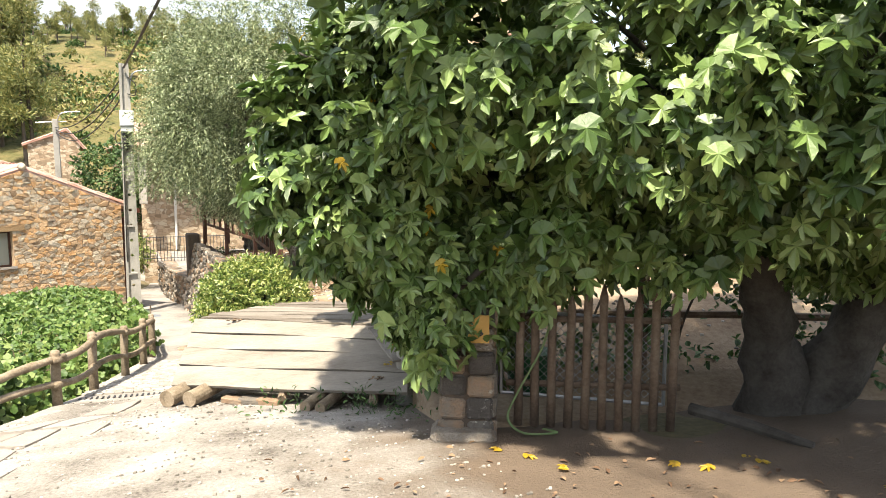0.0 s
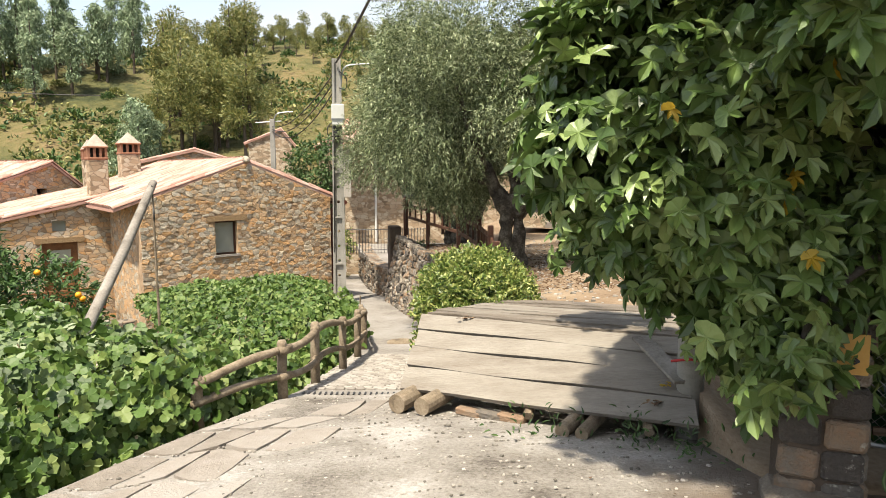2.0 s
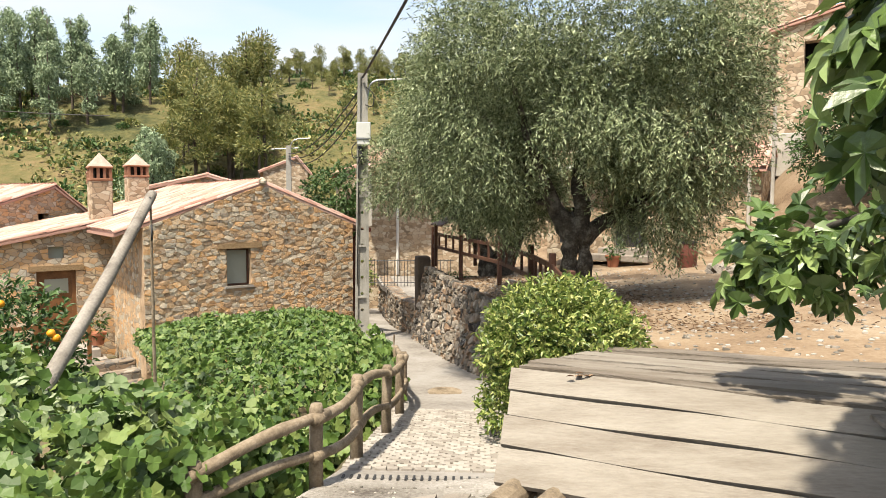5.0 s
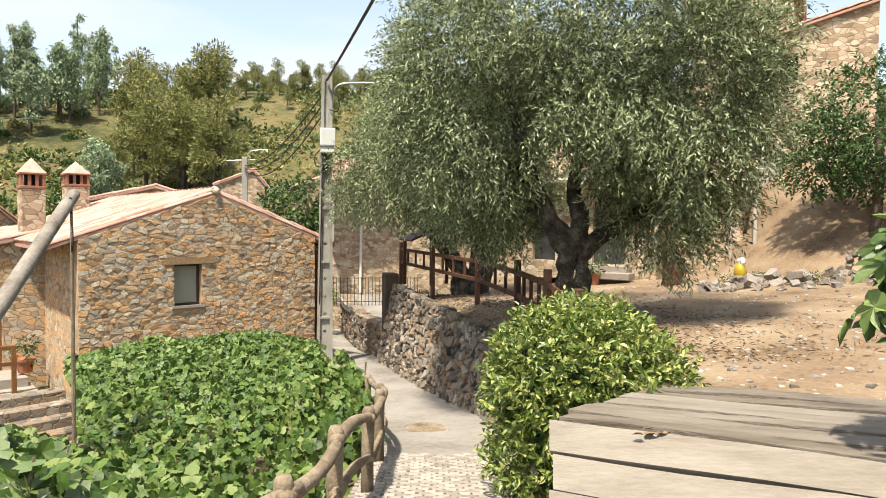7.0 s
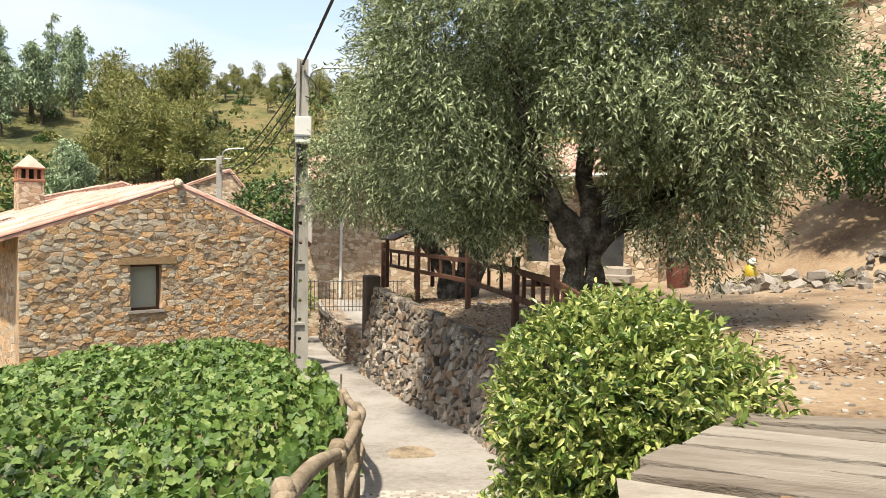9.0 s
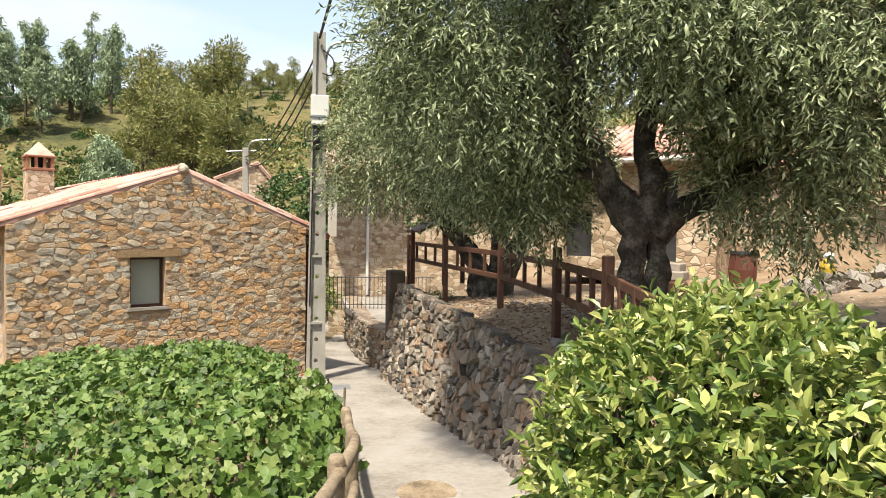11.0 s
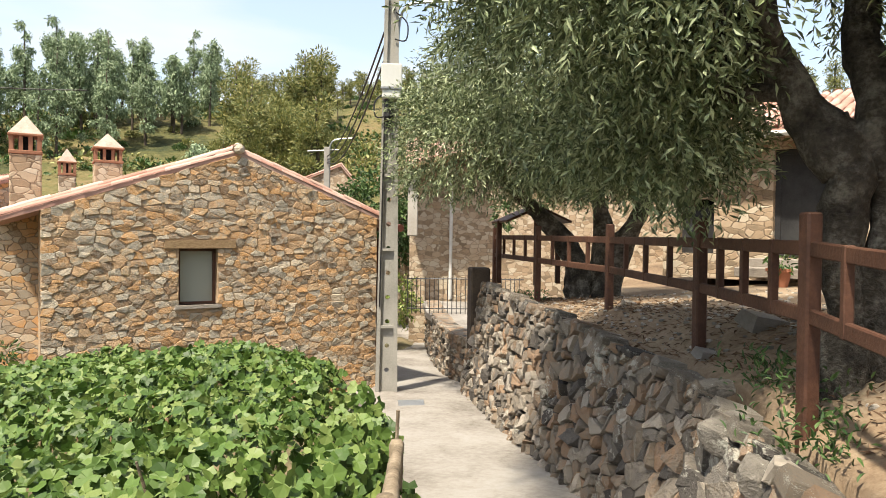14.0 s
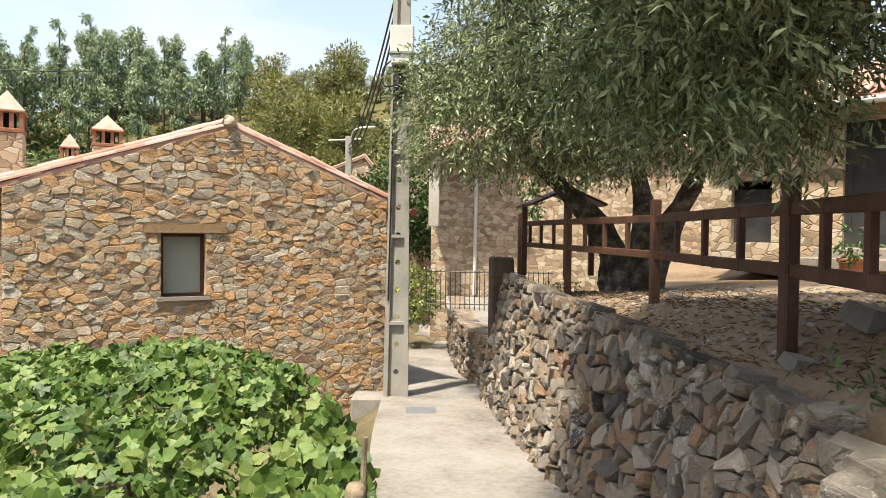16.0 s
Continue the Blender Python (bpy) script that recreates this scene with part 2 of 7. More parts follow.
M_TERRACOTTA = shade("terracotta", [(0.26, 0.10, 0.055), (0.36, 0.15, 0.085)], 0.8, 4, 40, 0.15)
M_YELLOW = shade("yellow_bag", [(0.288, 0.198, 0.012), (0.372, 0.270, 0.024)], 0.5, 4, 20, 0.2)
M_WHITE = shade("white_plastic", [(0.62, 0.61, 0.59), (0.72, 0.71, 0.69)], 0.5, 4, 20, 0.1)
M_SIGN = shade("yellow_sign", [(0.42, 0.24, 0.06), (0.50, 0.30, 0.09)], 0.6, 4, 30, 0.05)
M_GREEN = shade("green_plastic", [(0.006, 0.05, 0.02), (0.012, 0.085, 0.034)], 0.5, 4, 20, 0.05)
M_RED = shade("red_ribbon", [(0.40, 0.03, 0.03), (0.5, 0.05, 0.04)], 0.6, 4, 20, 0.05)
M_BLUE = shade("blue_tie", [(0.02, 0.20, 0.33), (0.03, 0.26, 0.42)], 0.5, 4, 20, 0.05)
# near-black colour standing in for shade inside hollows
M_INTERIOR_SHADE = shade("interior_shade", [(0.012, 0.011, 0.01), (0.02, 0.018, 0.016)], 0.95, 2, 20, 0.0)
M_BRICK = shade("chimney_brick", [(0.216, 0.096, 0.056), (0.288, 0.144, 0.088)], 0.9, 3, 40, 0.3)
M_ORANGE = shade("orange_fruit", [(0.62, 0.24, 0.015), (0.75, 0.32, 0.02)], 0.45, 4, 60, 0.1)
M_FIG = shade("fig_leaf", [(0.033, 0.064, 0.013), (0.075, 0.128, 0.030), (0.127, 0.193, 0.051), (0.205, 0.271, 0.094)], 0.38, 4, 30, 0.2, "island", 0.6, translucent=0.13)
M_FIG_O = shade("fig_leaf_single", [(0.033, 0.064, 0.013), (0.075, 0.128, 0.030), (0.127, 0.193, 0.051), (0.205, 0.271, 0.094)], 0.38, 4, 30, 0.2, "object", 0.6, translucent=0.13)
M_FIGYELLOW = shade("yellowed_leaf", [(0.320, 0.200, 0.012), (0.416, 0.288, 0.024)], 0.55, 4, 30, 0.1, translucent=0.25)
M_VINE = shade("vine_leaf", [(0.032, 0.069, 0.011), (0.067, 0.127, 0.021), (0.107, 0.177, 0.034), (0.175, 0.228, 0.063)], 0.55, 5, 30, 0.1, "island", 0.65, translucent=0.25)
M_VINEPALE = shade("vine_leaf_pale", [(0.080, 0.128, 0.040), (0.152, 0.208, 0.088), (0.240, 0.288, 0.167)], 0.6, 5, 30, 0.1, "island", 0.65, translucent=0.2)
M_BUSH = shade("shrub_leaf", [(0.060, 0.105, 0.021), (0.138, 0.202, 0.042), (0.258, 0.312, 0.080), (0.440, 0.458, 0.165)], 0.42, 5, 30, 0.1, "island", 0.7, translucent=0.32)
M_OLIVE = shade("olive_leaf", [(0.058, 0.084, 0.034), (0.130, 0.166, 0.072), (0.228, 0.274, 0.138), (0.390, 0.440, 0.260)], 0.5, 6, 40, 0.05, "island", 0.75, translucent=0.15)
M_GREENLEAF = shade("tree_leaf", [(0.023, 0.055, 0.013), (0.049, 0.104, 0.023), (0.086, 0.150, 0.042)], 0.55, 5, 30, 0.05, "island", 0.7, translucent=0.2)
# eucalyptus greens are lightened to carry the haze of distance
M_HAZY_EUCA = shade("hazy_eucalyptus_leaf", [(0.096, 0.144, 0.074), (0.198, 0.264, 0.144), (0.324, 0.396, 0.240)], 0.6, 0.4, 3, 0.0, "island", 0.7, translucent=0.15)
M_PINE = shade("pine_needle", [(0.087, 0.112, 0.031), (0.184, 0.199, 0.060), (0.305, 0.283, 0.098)], 0.6, 0.4, 3, 0.0, "island", 0.7, translucent=0.15)
M_TRUNK = shade("far_trunk", [(0.05, 0.038, 0.028), (0.12, 0.095, 0.075)], 0.95, 1.5, 10, 0.3)
M_WEED = shade("dry_grass", [(0.10, 0.095, 0.03), (0.2, 0.17, 0.07), (0.3, 0.24, 0.12)], 0.9, 5, 30, 0.0, "island", 0.7)
M_LITTER = shade("leaf_litter", [(0.081, 0.045, 0.025), (0.150, 0.090, 0.053), (0.225, 0.147, 0.088)], 0.9, 5, 30, 0.0, "island", 0.7)

M_GLASS = bpy.data.materials.new("frosted_window_glass")
M_GLASS.use_nodes = True
gb = M_GLASS.node_tree.nodes["Principled BSDF"]
gb.inputs["Base Color"].default_value, gb.inputs["Roughness"].default_value = (0.30, 0.31, 0.26, 1), 0.35

# ---- building helpers ----


def thing(name, base, label, category, group="", kind=""):
    ob = new(name)
    ob.empty_display_size = 0.1
    ob.location = base
    return tagged(ob, label, category, group, kind)


def adopt(ob, parent):
    """Makes ob, built in world coordinates, a part of parent."""
    ob.parent = parent
    if parent.parent is None:
        ob.matrix_parent_inverse = Matrix.Translation(-Vector(parent.location))
    return ob


def part(name, bm, material, parent=None, label="", smooth=False):
    me = bpy.data.meshes.new(name)
    bmesh.ops.recalc_face_normals(bm, faces=bm.faces)
    bm.to_mesh(me)
    bm.free()
    me.materials.append(material)
    if smooth:
        me.polygons.foreach_set("use_smooth", [True] * len(me.polygons))
    ob = new(name, me)
    if parent:
        adopt(ob, parent)
    if label:
        ob["label"] = label
    return ob


def raw(name, verts, faces, material, parent=None, label="", smooth=False):
    """A mesh from arrays of vertices and equal faces."""
    verts, faces = np.asarray(verts, np.float32), np.asarray(faces, np.int32)
    me = bpy.data.meshes.new(name)
    k = faces.shape[1]
    me.vertices.add(len(verts))
    me.vertices.foreach_set("co", verts.ravel())
    me.loops.add(faces.size)
    me.loops.foreach_set("vertex_index", faces.ravel())
    me.polygons.add(len(faces))
    me.polygons.foreach_set("loop_start", np.arange(0, faces.size, k, dtype=np.int32))
    me.polygons.foreach_set("use_smooth", np.full(len(faces), smooth))
    me.update(calc_edges=True)
    me.validate()
    me.materials.append(material)
    ob = new(name, me)
    if parent:
        adopt(ob, parent)
    if label:
        ob["label"] = label
    return ob


def B():
    return bmesh.new()


def box(bm, centre, size, rot=(0, 0, 0), bevel=0.0, jitter=0.0):
    got = bmesh.ops.create_cube(bm, size=1.0, matrix=pose(*centre, *rot) @ Matrix.Diagonal((*size, 1)))
    vs = got["verts"]
    if bevel:
        es = list({e for v in vs for e in v.link_edges})
        bmesh.ops.bevel(bm, geom=es, offset=bevel, segments=1, affect="EDGES")
    if jitter:
        for v in bm.verts[-24:] if bevel else vs:
            v.co += Vector([random.uniform(-jitter, jitter) for _ in range(3)])
    return bm


def frame_axes(way):
    z = way.normalized()
    x = z.cross(Vector((0, 0, 1)) if abs(z.z) < 0.9 else Vector((0, 1, 0))).normalized()
    return x, z.cross(x), z


def tube(bm, pts, radii, n=8, rough=0.0, cap=True, seed=0):
    """A tapered tube along points."""
    pts = [Vector(p) for p in pts]
    if not hasattr(radii, "__len__"):
        radii = [radii] * len(pts)
    rings = []
    px = None
    for i, p in enumerate(pts):
        way = (pts[min(i + 1, len(pts) - 1)] - pts[max(i - 1, 0)])
        x, y, z = frame_axes(way)
        if px is not None:
            x = (px - z * px.dot(z)).normalized()
            y = z.cross(x)
        px = x
        ring = []
        for k in range(n):
            a = 2 * math.pi * k / n
            r = radii[i]
            if rough:
                q = p + (x * math.cos(a) + y * math.sin(a)) * r
                r *= 1 + rough * (noise.noise(q * 3.1 + Vector((seed, 0, 0))) + 0.6 * noise.noise(q * 9 + Vector((0, seed, 0))))
            ring.append(bm.verts.new(p + (x * math.cos(a) + y * math.sin(a)) * r))
        rings.append(ring)
    for a, b in zip(rings, rings[1:]):
        for k in range(n):
            bm.faces.new((a[k], a[(k + 1) % n], b[(k + 1) % n], b[k]))
    if cap:
        bm.faces.new(rings[0][::-1])
        bm.faces.new(rings[-1])
    return bm


def curve_pts(pts, n):
    """A smooth line through points (Catmull-Rom)."""
    pts = [Vector(p) for p in pts]
    out = []
    for i in range(len(pts) - 1):
        p0, p1, p2, p3 = pts[max(i - 1, 0)], pts[i], pts[i + 1], pts[min(i + 2, len(pts) - 1)]
        for k in range(n):
            t = k / n
            out.append(0.5 * ((2 * p1) + (p2 - p0) * t + (2 * p0 - 5 * p1 + 4 * p2 - p3) * t * t + (3 * p1 - p0 - 3 * p2 + p3) * t ** 3))
    out.append(pts[-1])
    return out


# leaf outlines: length, width, rise
LANCE = ([(0, 0, 0), (0.45, 0.5, 0.10), (1, 0, 0), (0.45, -0.5, 0.10)], [(0, 1, 2), (0, 2, 3)])
OVAL = ([(0, 0, 0), (0.3, 0.45, 0.12), (0.68, 0.38, 0.10), (1, 0, -0.08), (0.68, -0.38, 0.10), (0.3, -0.45, 0.12), (0.5, 0, 0)],
        [(6, 0, 5), (6, 5, 4), (6, 4, 3), (6, 3, 2), (6, 2, 1), (6, 1, 0)])
LOBED_EDGE = [(0, 0, 0), (-0.05, 0.18, 0.05), (0.05, 0.34, 0.04), (0.24, 0.50, -0.03), (0.42, 0.50, -0.04), (0.40, 0.16, 0.06), (0.58, 0.20, 0.02), (0.76, 0.24, -0.04), (0.92, 0.12, -0.11), (1, 0, -0.15),
              (0.92, -0.12, -0.11), (0.76, -0.24, -0.04), (0.58, -0.20, 0.02), (0.40, -0.16, 0.06), (0.42, -0.50, -0.04), (0.24, -0.50, -0.03), (0.05, -0.34, 0.04), (-0.05, -0.18, 0.05)]
FIG_HALF = [(-0.02, 0.12, 0.02), (0.10, 0.34, 0.0), (0.26, 0.42, -0.07), (0.35, 0.25, 0.03), (0.42, 0.20, 0.05), (0.58, 0.38, -0.01), (0.74, 0.42, -0.09), (0.68, 0.23, 0.0), (0.63, 0.14, 0.03), (0.82, 0.15, -0.03)]
FIG_EDGE = [(0.0, 0.0, 0.0)] + FIG_HALF + [(1.02, 0.0, -0.16)] + [(a, -b, c) for a, b, c in FIG_HALF[::-1]]
FIGLEAF = (FIG_EDGE + [(0.36, 0, -0.03)], [(22, (i + 1) % 22, i) for i in range(22)])
VINE_EDGE = [(0.08, 0, 0), (-0.08, 0.34, 0.06), (0.30, 0.52, 0.0), (0.42, 0.34, 0.06), (0.72, 0.36, -0.03), (1, 0, -0.10),
             (0.72, -0.36, -0.03), (0.42, -0.34, 0.06), (0.30, -0.52, 0.0), (-0.08, -0.34, 0.06)]
VINELEAF = (VINE_EDGE + [(0.36, 0, -0.02)], [(10, (i + 1) % 10, i) for i in range(10)])


def unit(a):
    return a / np.maximum(np.linalg.norm(a, axis=-1, keepdims=True), 1e-9)


def leaves(name, at, way, face, length, width, outline, material, parent=None, label=""):
    """Many leaves as one mesh: at, way and face (which way the blade looks) are arrays."""
    x = unit(way)
    y = unit(np.cross(face, x))
    z = np.cross(x, y)
    tv, tf = np.array(outline[0], float), np.array(outline[1])
    n, k = len(at), len(tv)
    L, W = np.broadcast_to(length, n)[:, None, None], np.broadcast_to(width, n)[:, None, None]
    v = at[:, None] + x[:, None] * tv[None, :, :1] * L + y[:, None] * tv[None, :, 1:2] * W + z[:, None] * tv[None, :, 2:] * L
    f = tf[None] + (np.arange(n) * k)[:, None, None]
    return raw(name, v.reshape(-1, 3), f.reshape(-1, 3), material, parent, label)


def smoothstep(a, b, x):
    t = np.clip((x - a) / (b - a), 0, 1)
    return t * t * (3 - 2 * t)


rng = np.random.default_rng(7)


def wave(x, y, s=1.0, seed=0.0):
    """Cheap smooth unevenness for grounds, about -1 to 1."""
    return (np.sin(x * 1.3 * s + seed) * np.cos(y * 1.1 * s - seed * 2) + 0.5 * np.sin(x * 2.9 * s + y * 2.3 * s + seed * 3) + 0.3 * np.sin(y * 5.3 * s - x * 4.1 * s)) / 1.8


# ---- ground ----
# path centre line: x, y, z, half widths left and right
LINE = np.array([(3.2, -9.0, 1.30, 5.0, 6.0), (0.6, -1.5, 0.40, 3.6, 6.0), (-0.6, 1.0, 0.05, 3.3, 6.0), (-2.2, 3.2, -0.26, 2.4, 5.2), (-3.3, 4.9, -0.52, 1.35, 4.4), (-4.1, 6.75, -0.88, 0.7, 0.9), (-4.75, 8.8, -1.22, 0.75, 0.75),
                 (-5.7, 11.2, -1.62, 0.85, 0.85), (-7.35, 13.9, -2.02, 0.95, 0.85), (-9.1, 16.3, -2.30, 0.95, 0.85), (-10.75, 18.6, -2.56, 0.85, 0.9), (-12.7, 21.3, -2.82, 0.9, 0.9), (-15.8, 26.0, -3.1, 1.0, 1.0), (-19.0, 31.0, -3.4, 1.0, 1.0), (-24, 40, -3.5, 1, 1)])
seg = np.r_[0, np.cumsum(np.hypot(np.diff(LINE[:, 0]), np.diff(LINE[:, 1])))]
S_FINE = np.linspace(0, seg[-1], 420)
kern = np.exp(-0.5 * (np.arange(-14, 15) / 6.0) ** 2)
kern /= kern.sum()
FINE = np.stack([np.convolve(np.pad(np.interp(S_FINE, seg, LINE[:, i]), 14, mode="edge"), kern, "valid") for i in range(5)], 1)
FINE[:14], FINE[-14:] = np.stack([np.interp(S_FINE[:14], seg, LINE[:, i]) for i in range(5)], 1), np.stack([np.interp(S_FINE[-14:], seg, LINE[:, i]) for i in range(5)], 1)
TAN = unit(np.gradient(FINE[:, :2], axis=0))
NOR = np.stack([-TAN[:, 1], TAN[:, 0]], 1)          # to the left of the walk


def path_at(x, y):
    """Nearest place on the path: index, offset to the left."""
    p = np.stack([np.ravel(x), np.ravel(y)], 1)
    idx = np.empty(len(p), int)
    for a in range(0, len(p), 4000):
        d = ((p[a:a + 4000, None] - FINE[None, :, :2]) ** 2).sum(2)
        idx[a:a + 4000] = d.argmin(1)
    off = ((p - FINE[idx, :2]) * NOR[idx]).sum(1)
    return idx, off


def cross_rise(d):
    """Cross fall of the yard: up beside the walked line, then down towards the fig."""
    away = np.maximum(-d, 0)
    return 0.06 * away - 0.105 * np.maximum(away - 0.6, 0) + 0.055 * np.maximum(away - 3.8, 0)


def path_z(x, y):
    i, d = path_at(x, y)
    return FINE[i, 2] + cross_rise(d) * (FINE[i, 1] < 7)


def hill_z(x, y):
    dx, dy = x + 3, y - 4
    r = np.hypot(dx, dy)
    az = np.degrees(np.arctan2(-dx, dy))            # to the left of +y
    top = np.interp(az, [-180, -60, -20, 10, 25, 40, 52, 62, 80, 120, 180], [6, 10, 16, 20, 22.5, 21, 19, 16, 13, 8, 6])
    near = np.interp(az, [-180, -20, 20, 60, 180], [40, 36, 42, 46, 40])
    return smoothstep(near, near + 75, r) * (top + 3.5) + 1.2 * wave(x, y, 0.06) * smoothstep(40, 80, r)


def ground_z(x, y):
    x, y = np.asarray(x, float), np.asarray(y, float)
    sh = x.shape
    x, y = x.ravel(), y.ravel()
    i, d = path_at(x, y)
    pz = FINE[i, 2]
    left = d - FINE[i, 3]
    drop = 0.95 * smoothstep(0.05, 1.1, left) * smoothstep(-2, 4, y) + 0.05 * np.clip(left, 0, 14)
    z = pz - 0.12 - np.where(d > 0, drop, 0)
    floor_ = -3.0
    z = np.where(d > 0, np.maximum(z, np.where(y > 3, floor_, floor_ + 0.6)), z)
    far = smoothstep(24, 44, np.hypot(x + 6, y - 10))
    z = z * (1 - far) + (-3.3) * far + hill_z(x, y)
    return (z + 0.04 * wave(x, y, 1.0)).reshape(sh)


rad = np.r_[np.linspace(0, 26, 80), np.geomspace(27, 900, 60)]
ang = np.linspace(0, 2 * np.pi, 160, endpoint=False)
gx, gy = -6 + rad[:, None] * np.cos(ang), 10 + rad[:, None] * np.sin(ang)
gz = ground_z(gx, gy)
ii, jj = np.meshgrid(np.arange(len(rad) - 1), np.arange(160), indexing="ij")
q = np.stack([ii * 160 + jj, (ii + 1) * 160 + jj, (ii + 1) * 160 + (jj + 1) % 160, ii * 160 + (jj + 1) % 160], -1).reshape(-1, 4)
near_q = rad[q[:, 0] // 160] < 40
ground = raw("ground", np.stack([gx, gy, gz], -1).reshape(-1, 3), q, M_HILL, smooth=True)
ground.data.materials.append(M_SOIL)
ground.data.polygons.foreach_set("material_index", near_q.astype(np.int32))
tagged(ground, "heath covered valley slopes and dark garden soil", "ground", kind="structure")


def strip(name, i0, i1, material, lo, hi, cols, lift, label, rough=0.0):
    """A stretch of the path's surface between offsets lo (right) and hi (left), as shares of its half widths."""
    u = np.linspace(lo, hi, cols)
    rows = np.arange(i0, i1)
    off = np.where(u[None] < 0, u[None] * FINE[rows, 4][:, None], u[None] * FINE[rows, 3][:, None])
    x = FINE[rows, 0][:, None] + NOR[rows, 0][:, None] * off
    y = FINE[rows, 1][:, None] + NOR[rows, 1][:, None] * off
    z = FINE[rows, 2][:, None] + cross_rise(off) * (FINE[rows, 1][:, None] < 7) + lift + rough * wave(x, y, 2.0)
    top = np.stack([x, y, z], -1)
    low = top.copy()
    low[..., 2] -= 0.25
    edge = np.concatenate([low[:, :1], top, low[:, -1:]], 1)
    n, k = edge.shape[:2]
    a, b = np.meshgrid(np.arange(n - 1), np.arange(k - 1), indexing="ij")
    f = np.stack([a * k + b, (a + 1) * k + b, (a + 1) * k + b + 1, a * k + b + 1], -1).reshape(-1, 4)
    ob = raw(name, edge.reshape(-1, 3), f[:, ::-1], material, smooth=False)
    return tagged(ob, label, "path", kind="structure")


def index_at_y(y):
    return int(np.abs(FINE[:, 1] - y).argmin())


I_DRAIN, I_SETT = index_at_y(6.75), index_at_y(9.9)
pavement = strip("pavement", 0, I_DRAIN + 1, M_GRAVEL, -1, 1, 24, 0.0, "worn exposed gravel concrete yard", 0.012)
path_bed = strip("path", I_DRAIN, 420, M_CONCRETE, -1.15, 1, 10, 0.0, "sloping pale concrete lane with stains", 0.008)

# upper earth terrace; its edge follows the head of the stone wall
EDGE_Y = [4.95, 5.6, 6.3, 8.1, 9.6, 11.0, 12.0, 13.0, 14.7, 17.0, 19.3, 19.7, 24.0, 30.0]
EDGE_X = [-0.55, -0.85, -1.1, -3.0, -3.6, -4.15, -4.5, -5.0, -6.4, -8.2, -9.75, -9.3, -9.2, -9.2]


def terrace_z(x, y):
    x, y = np.asarray(x, float), np.asarray(y, float)
    z = -0.48 + 0.085 * np.clip(x + 5.5, -3, 9) - 0.012 * (y - 13) + 0.03 * wave(x, y, 1.4) + 0.012 * wave(x, y, 5.0)
    z = z + 2.6 * smoothstep(19.2, 24.5, y + 0.5 * x) * smoothstep(-2.6, 0.2, x) + 0.9 * smoothstep(3, 8, x) + 0.5 * smoothstep(23, 27, y)
    z = -0.36 + (z + 0.36) * np.maximum(smoothstep(5.3, 7.8, y), 1 - smoothstep(-1.3, -0.5, x))
    edge = x - np.interp(y, EDGE_Y, EDGE_X)
    return z - (0.24 + 0.2 * (1 - smoothstep(11.6, 13.2, y))) * (1 - smoothstep(0.0, 1.0, edge)) * smoothstep(9, 11, y)


ty = np.linspace(4.95, 34, 150)
tu = np.linspace(0, 1, 100) ** 1.2
tx0 = np.interp(ty, EDGE_Y, EDGE_X)
tX = tx0[:, None] + tu[None] * (24 - tx0[:, None])
tY = np.repeat(ty[:, None], 100, 1)
tZ = terrace_z(tX, tY)
tZ[:, 0] -= 0.05
tv = np.stack([tX, tY, tZ], -1)
low = tv[:, :1].copy()
low[..., 2] -= 2.0
tv = np.concatenate([low, tv], 1)
front = tv[:1].copy()
front[..., 2] -= 1.0
tv = np.concatenate([front, tv], 0)
n, k = tv.shape[:2]
a, b = np.meshgrid(np.arange(n - 1), np.arange(k - 1), indexing="ij")
terrace = raw("ground_terrace", tv.reshape(-1, 3), np.stack([a * k + b, a * k + b + 1, (a + 1) * k + b + 1, (a + 1) * k + b], -1).reshape(-1, 4), M_DIRT, smooth=True)
tagged(terrace, "bare dry brown earth terrace above the lane", "ground", kind="structure")

# ---- stones ----
STONE_F = np.array([(0, 1, 5, 4), (1, 2, 6, 5), (2, 3, 7, 6), (3, 0, 4, 7), (4, 5, 9, 8), (5, 6, 10, 9), (6, 7, 11, 10), (7, 4, 8, 11), (8, 9, 10, 11)])


def stone_shape(round_=0.12):
    """One rough stone: across, outward, up; about 1 in size."""
    v = []
    j = [rng.uniform(-0.11, 0.11, 2) for _ in range(4)]
    for y, s in ((0.0, 0.5), (0.62, 0.49), (1.0, 0.5 - round_)):
        for c, (sx, sz) in enumerate(((-1, -1), (1, -1), (1, 1), (-1, 1))):
            v.append((sx * s + j[c][0] + rng.uniform(-0.03, 0.03), y + (rng.uniform(-0.25, 0.12) if y == 1 else 0), sz * s + j[c][1] + rng.uniform(-0.03, 0.03)))
    return np.array(v)


SHAPES = [stone_shape(rng.uniform(0.07, 0.24)) for _ in range(14)]


def courses(width, top, low, rows, wide, keep):
    """Rough rubble courses: a list of u, v, width, height."""
    out, v, n = [], low, 0
    while v < top:
        h = rng.uniform(*rows)
        u = -rng.uniform(0, 0.2)
        while u < width:
            w = rng.uniform(*wide) * (0.7 + 0.6 * (h - rows[0]) / (rows[1] - rows[0]))
            dv = 0.05 * rows[1] / 0.17 * math.sin(u * 2.3 + n * 0.35) + rng.uniform(-0.1, 0.1) * h
            if rng.random() < 0.16 and h > sum(rows) / 2:
                for q in (0.26, 0.76):
                    out.append((u + w / 2, v + h * q + dv, w - 0.018, h * 0.46))
            else:
                out.append((u + w / 2, v + h / 2 + dv, w - 0.012, h * rng.uniform(0.86, 1.22)))
            u += w
        v += h
        n += 1
    return [s for s in out if keep(*s)]


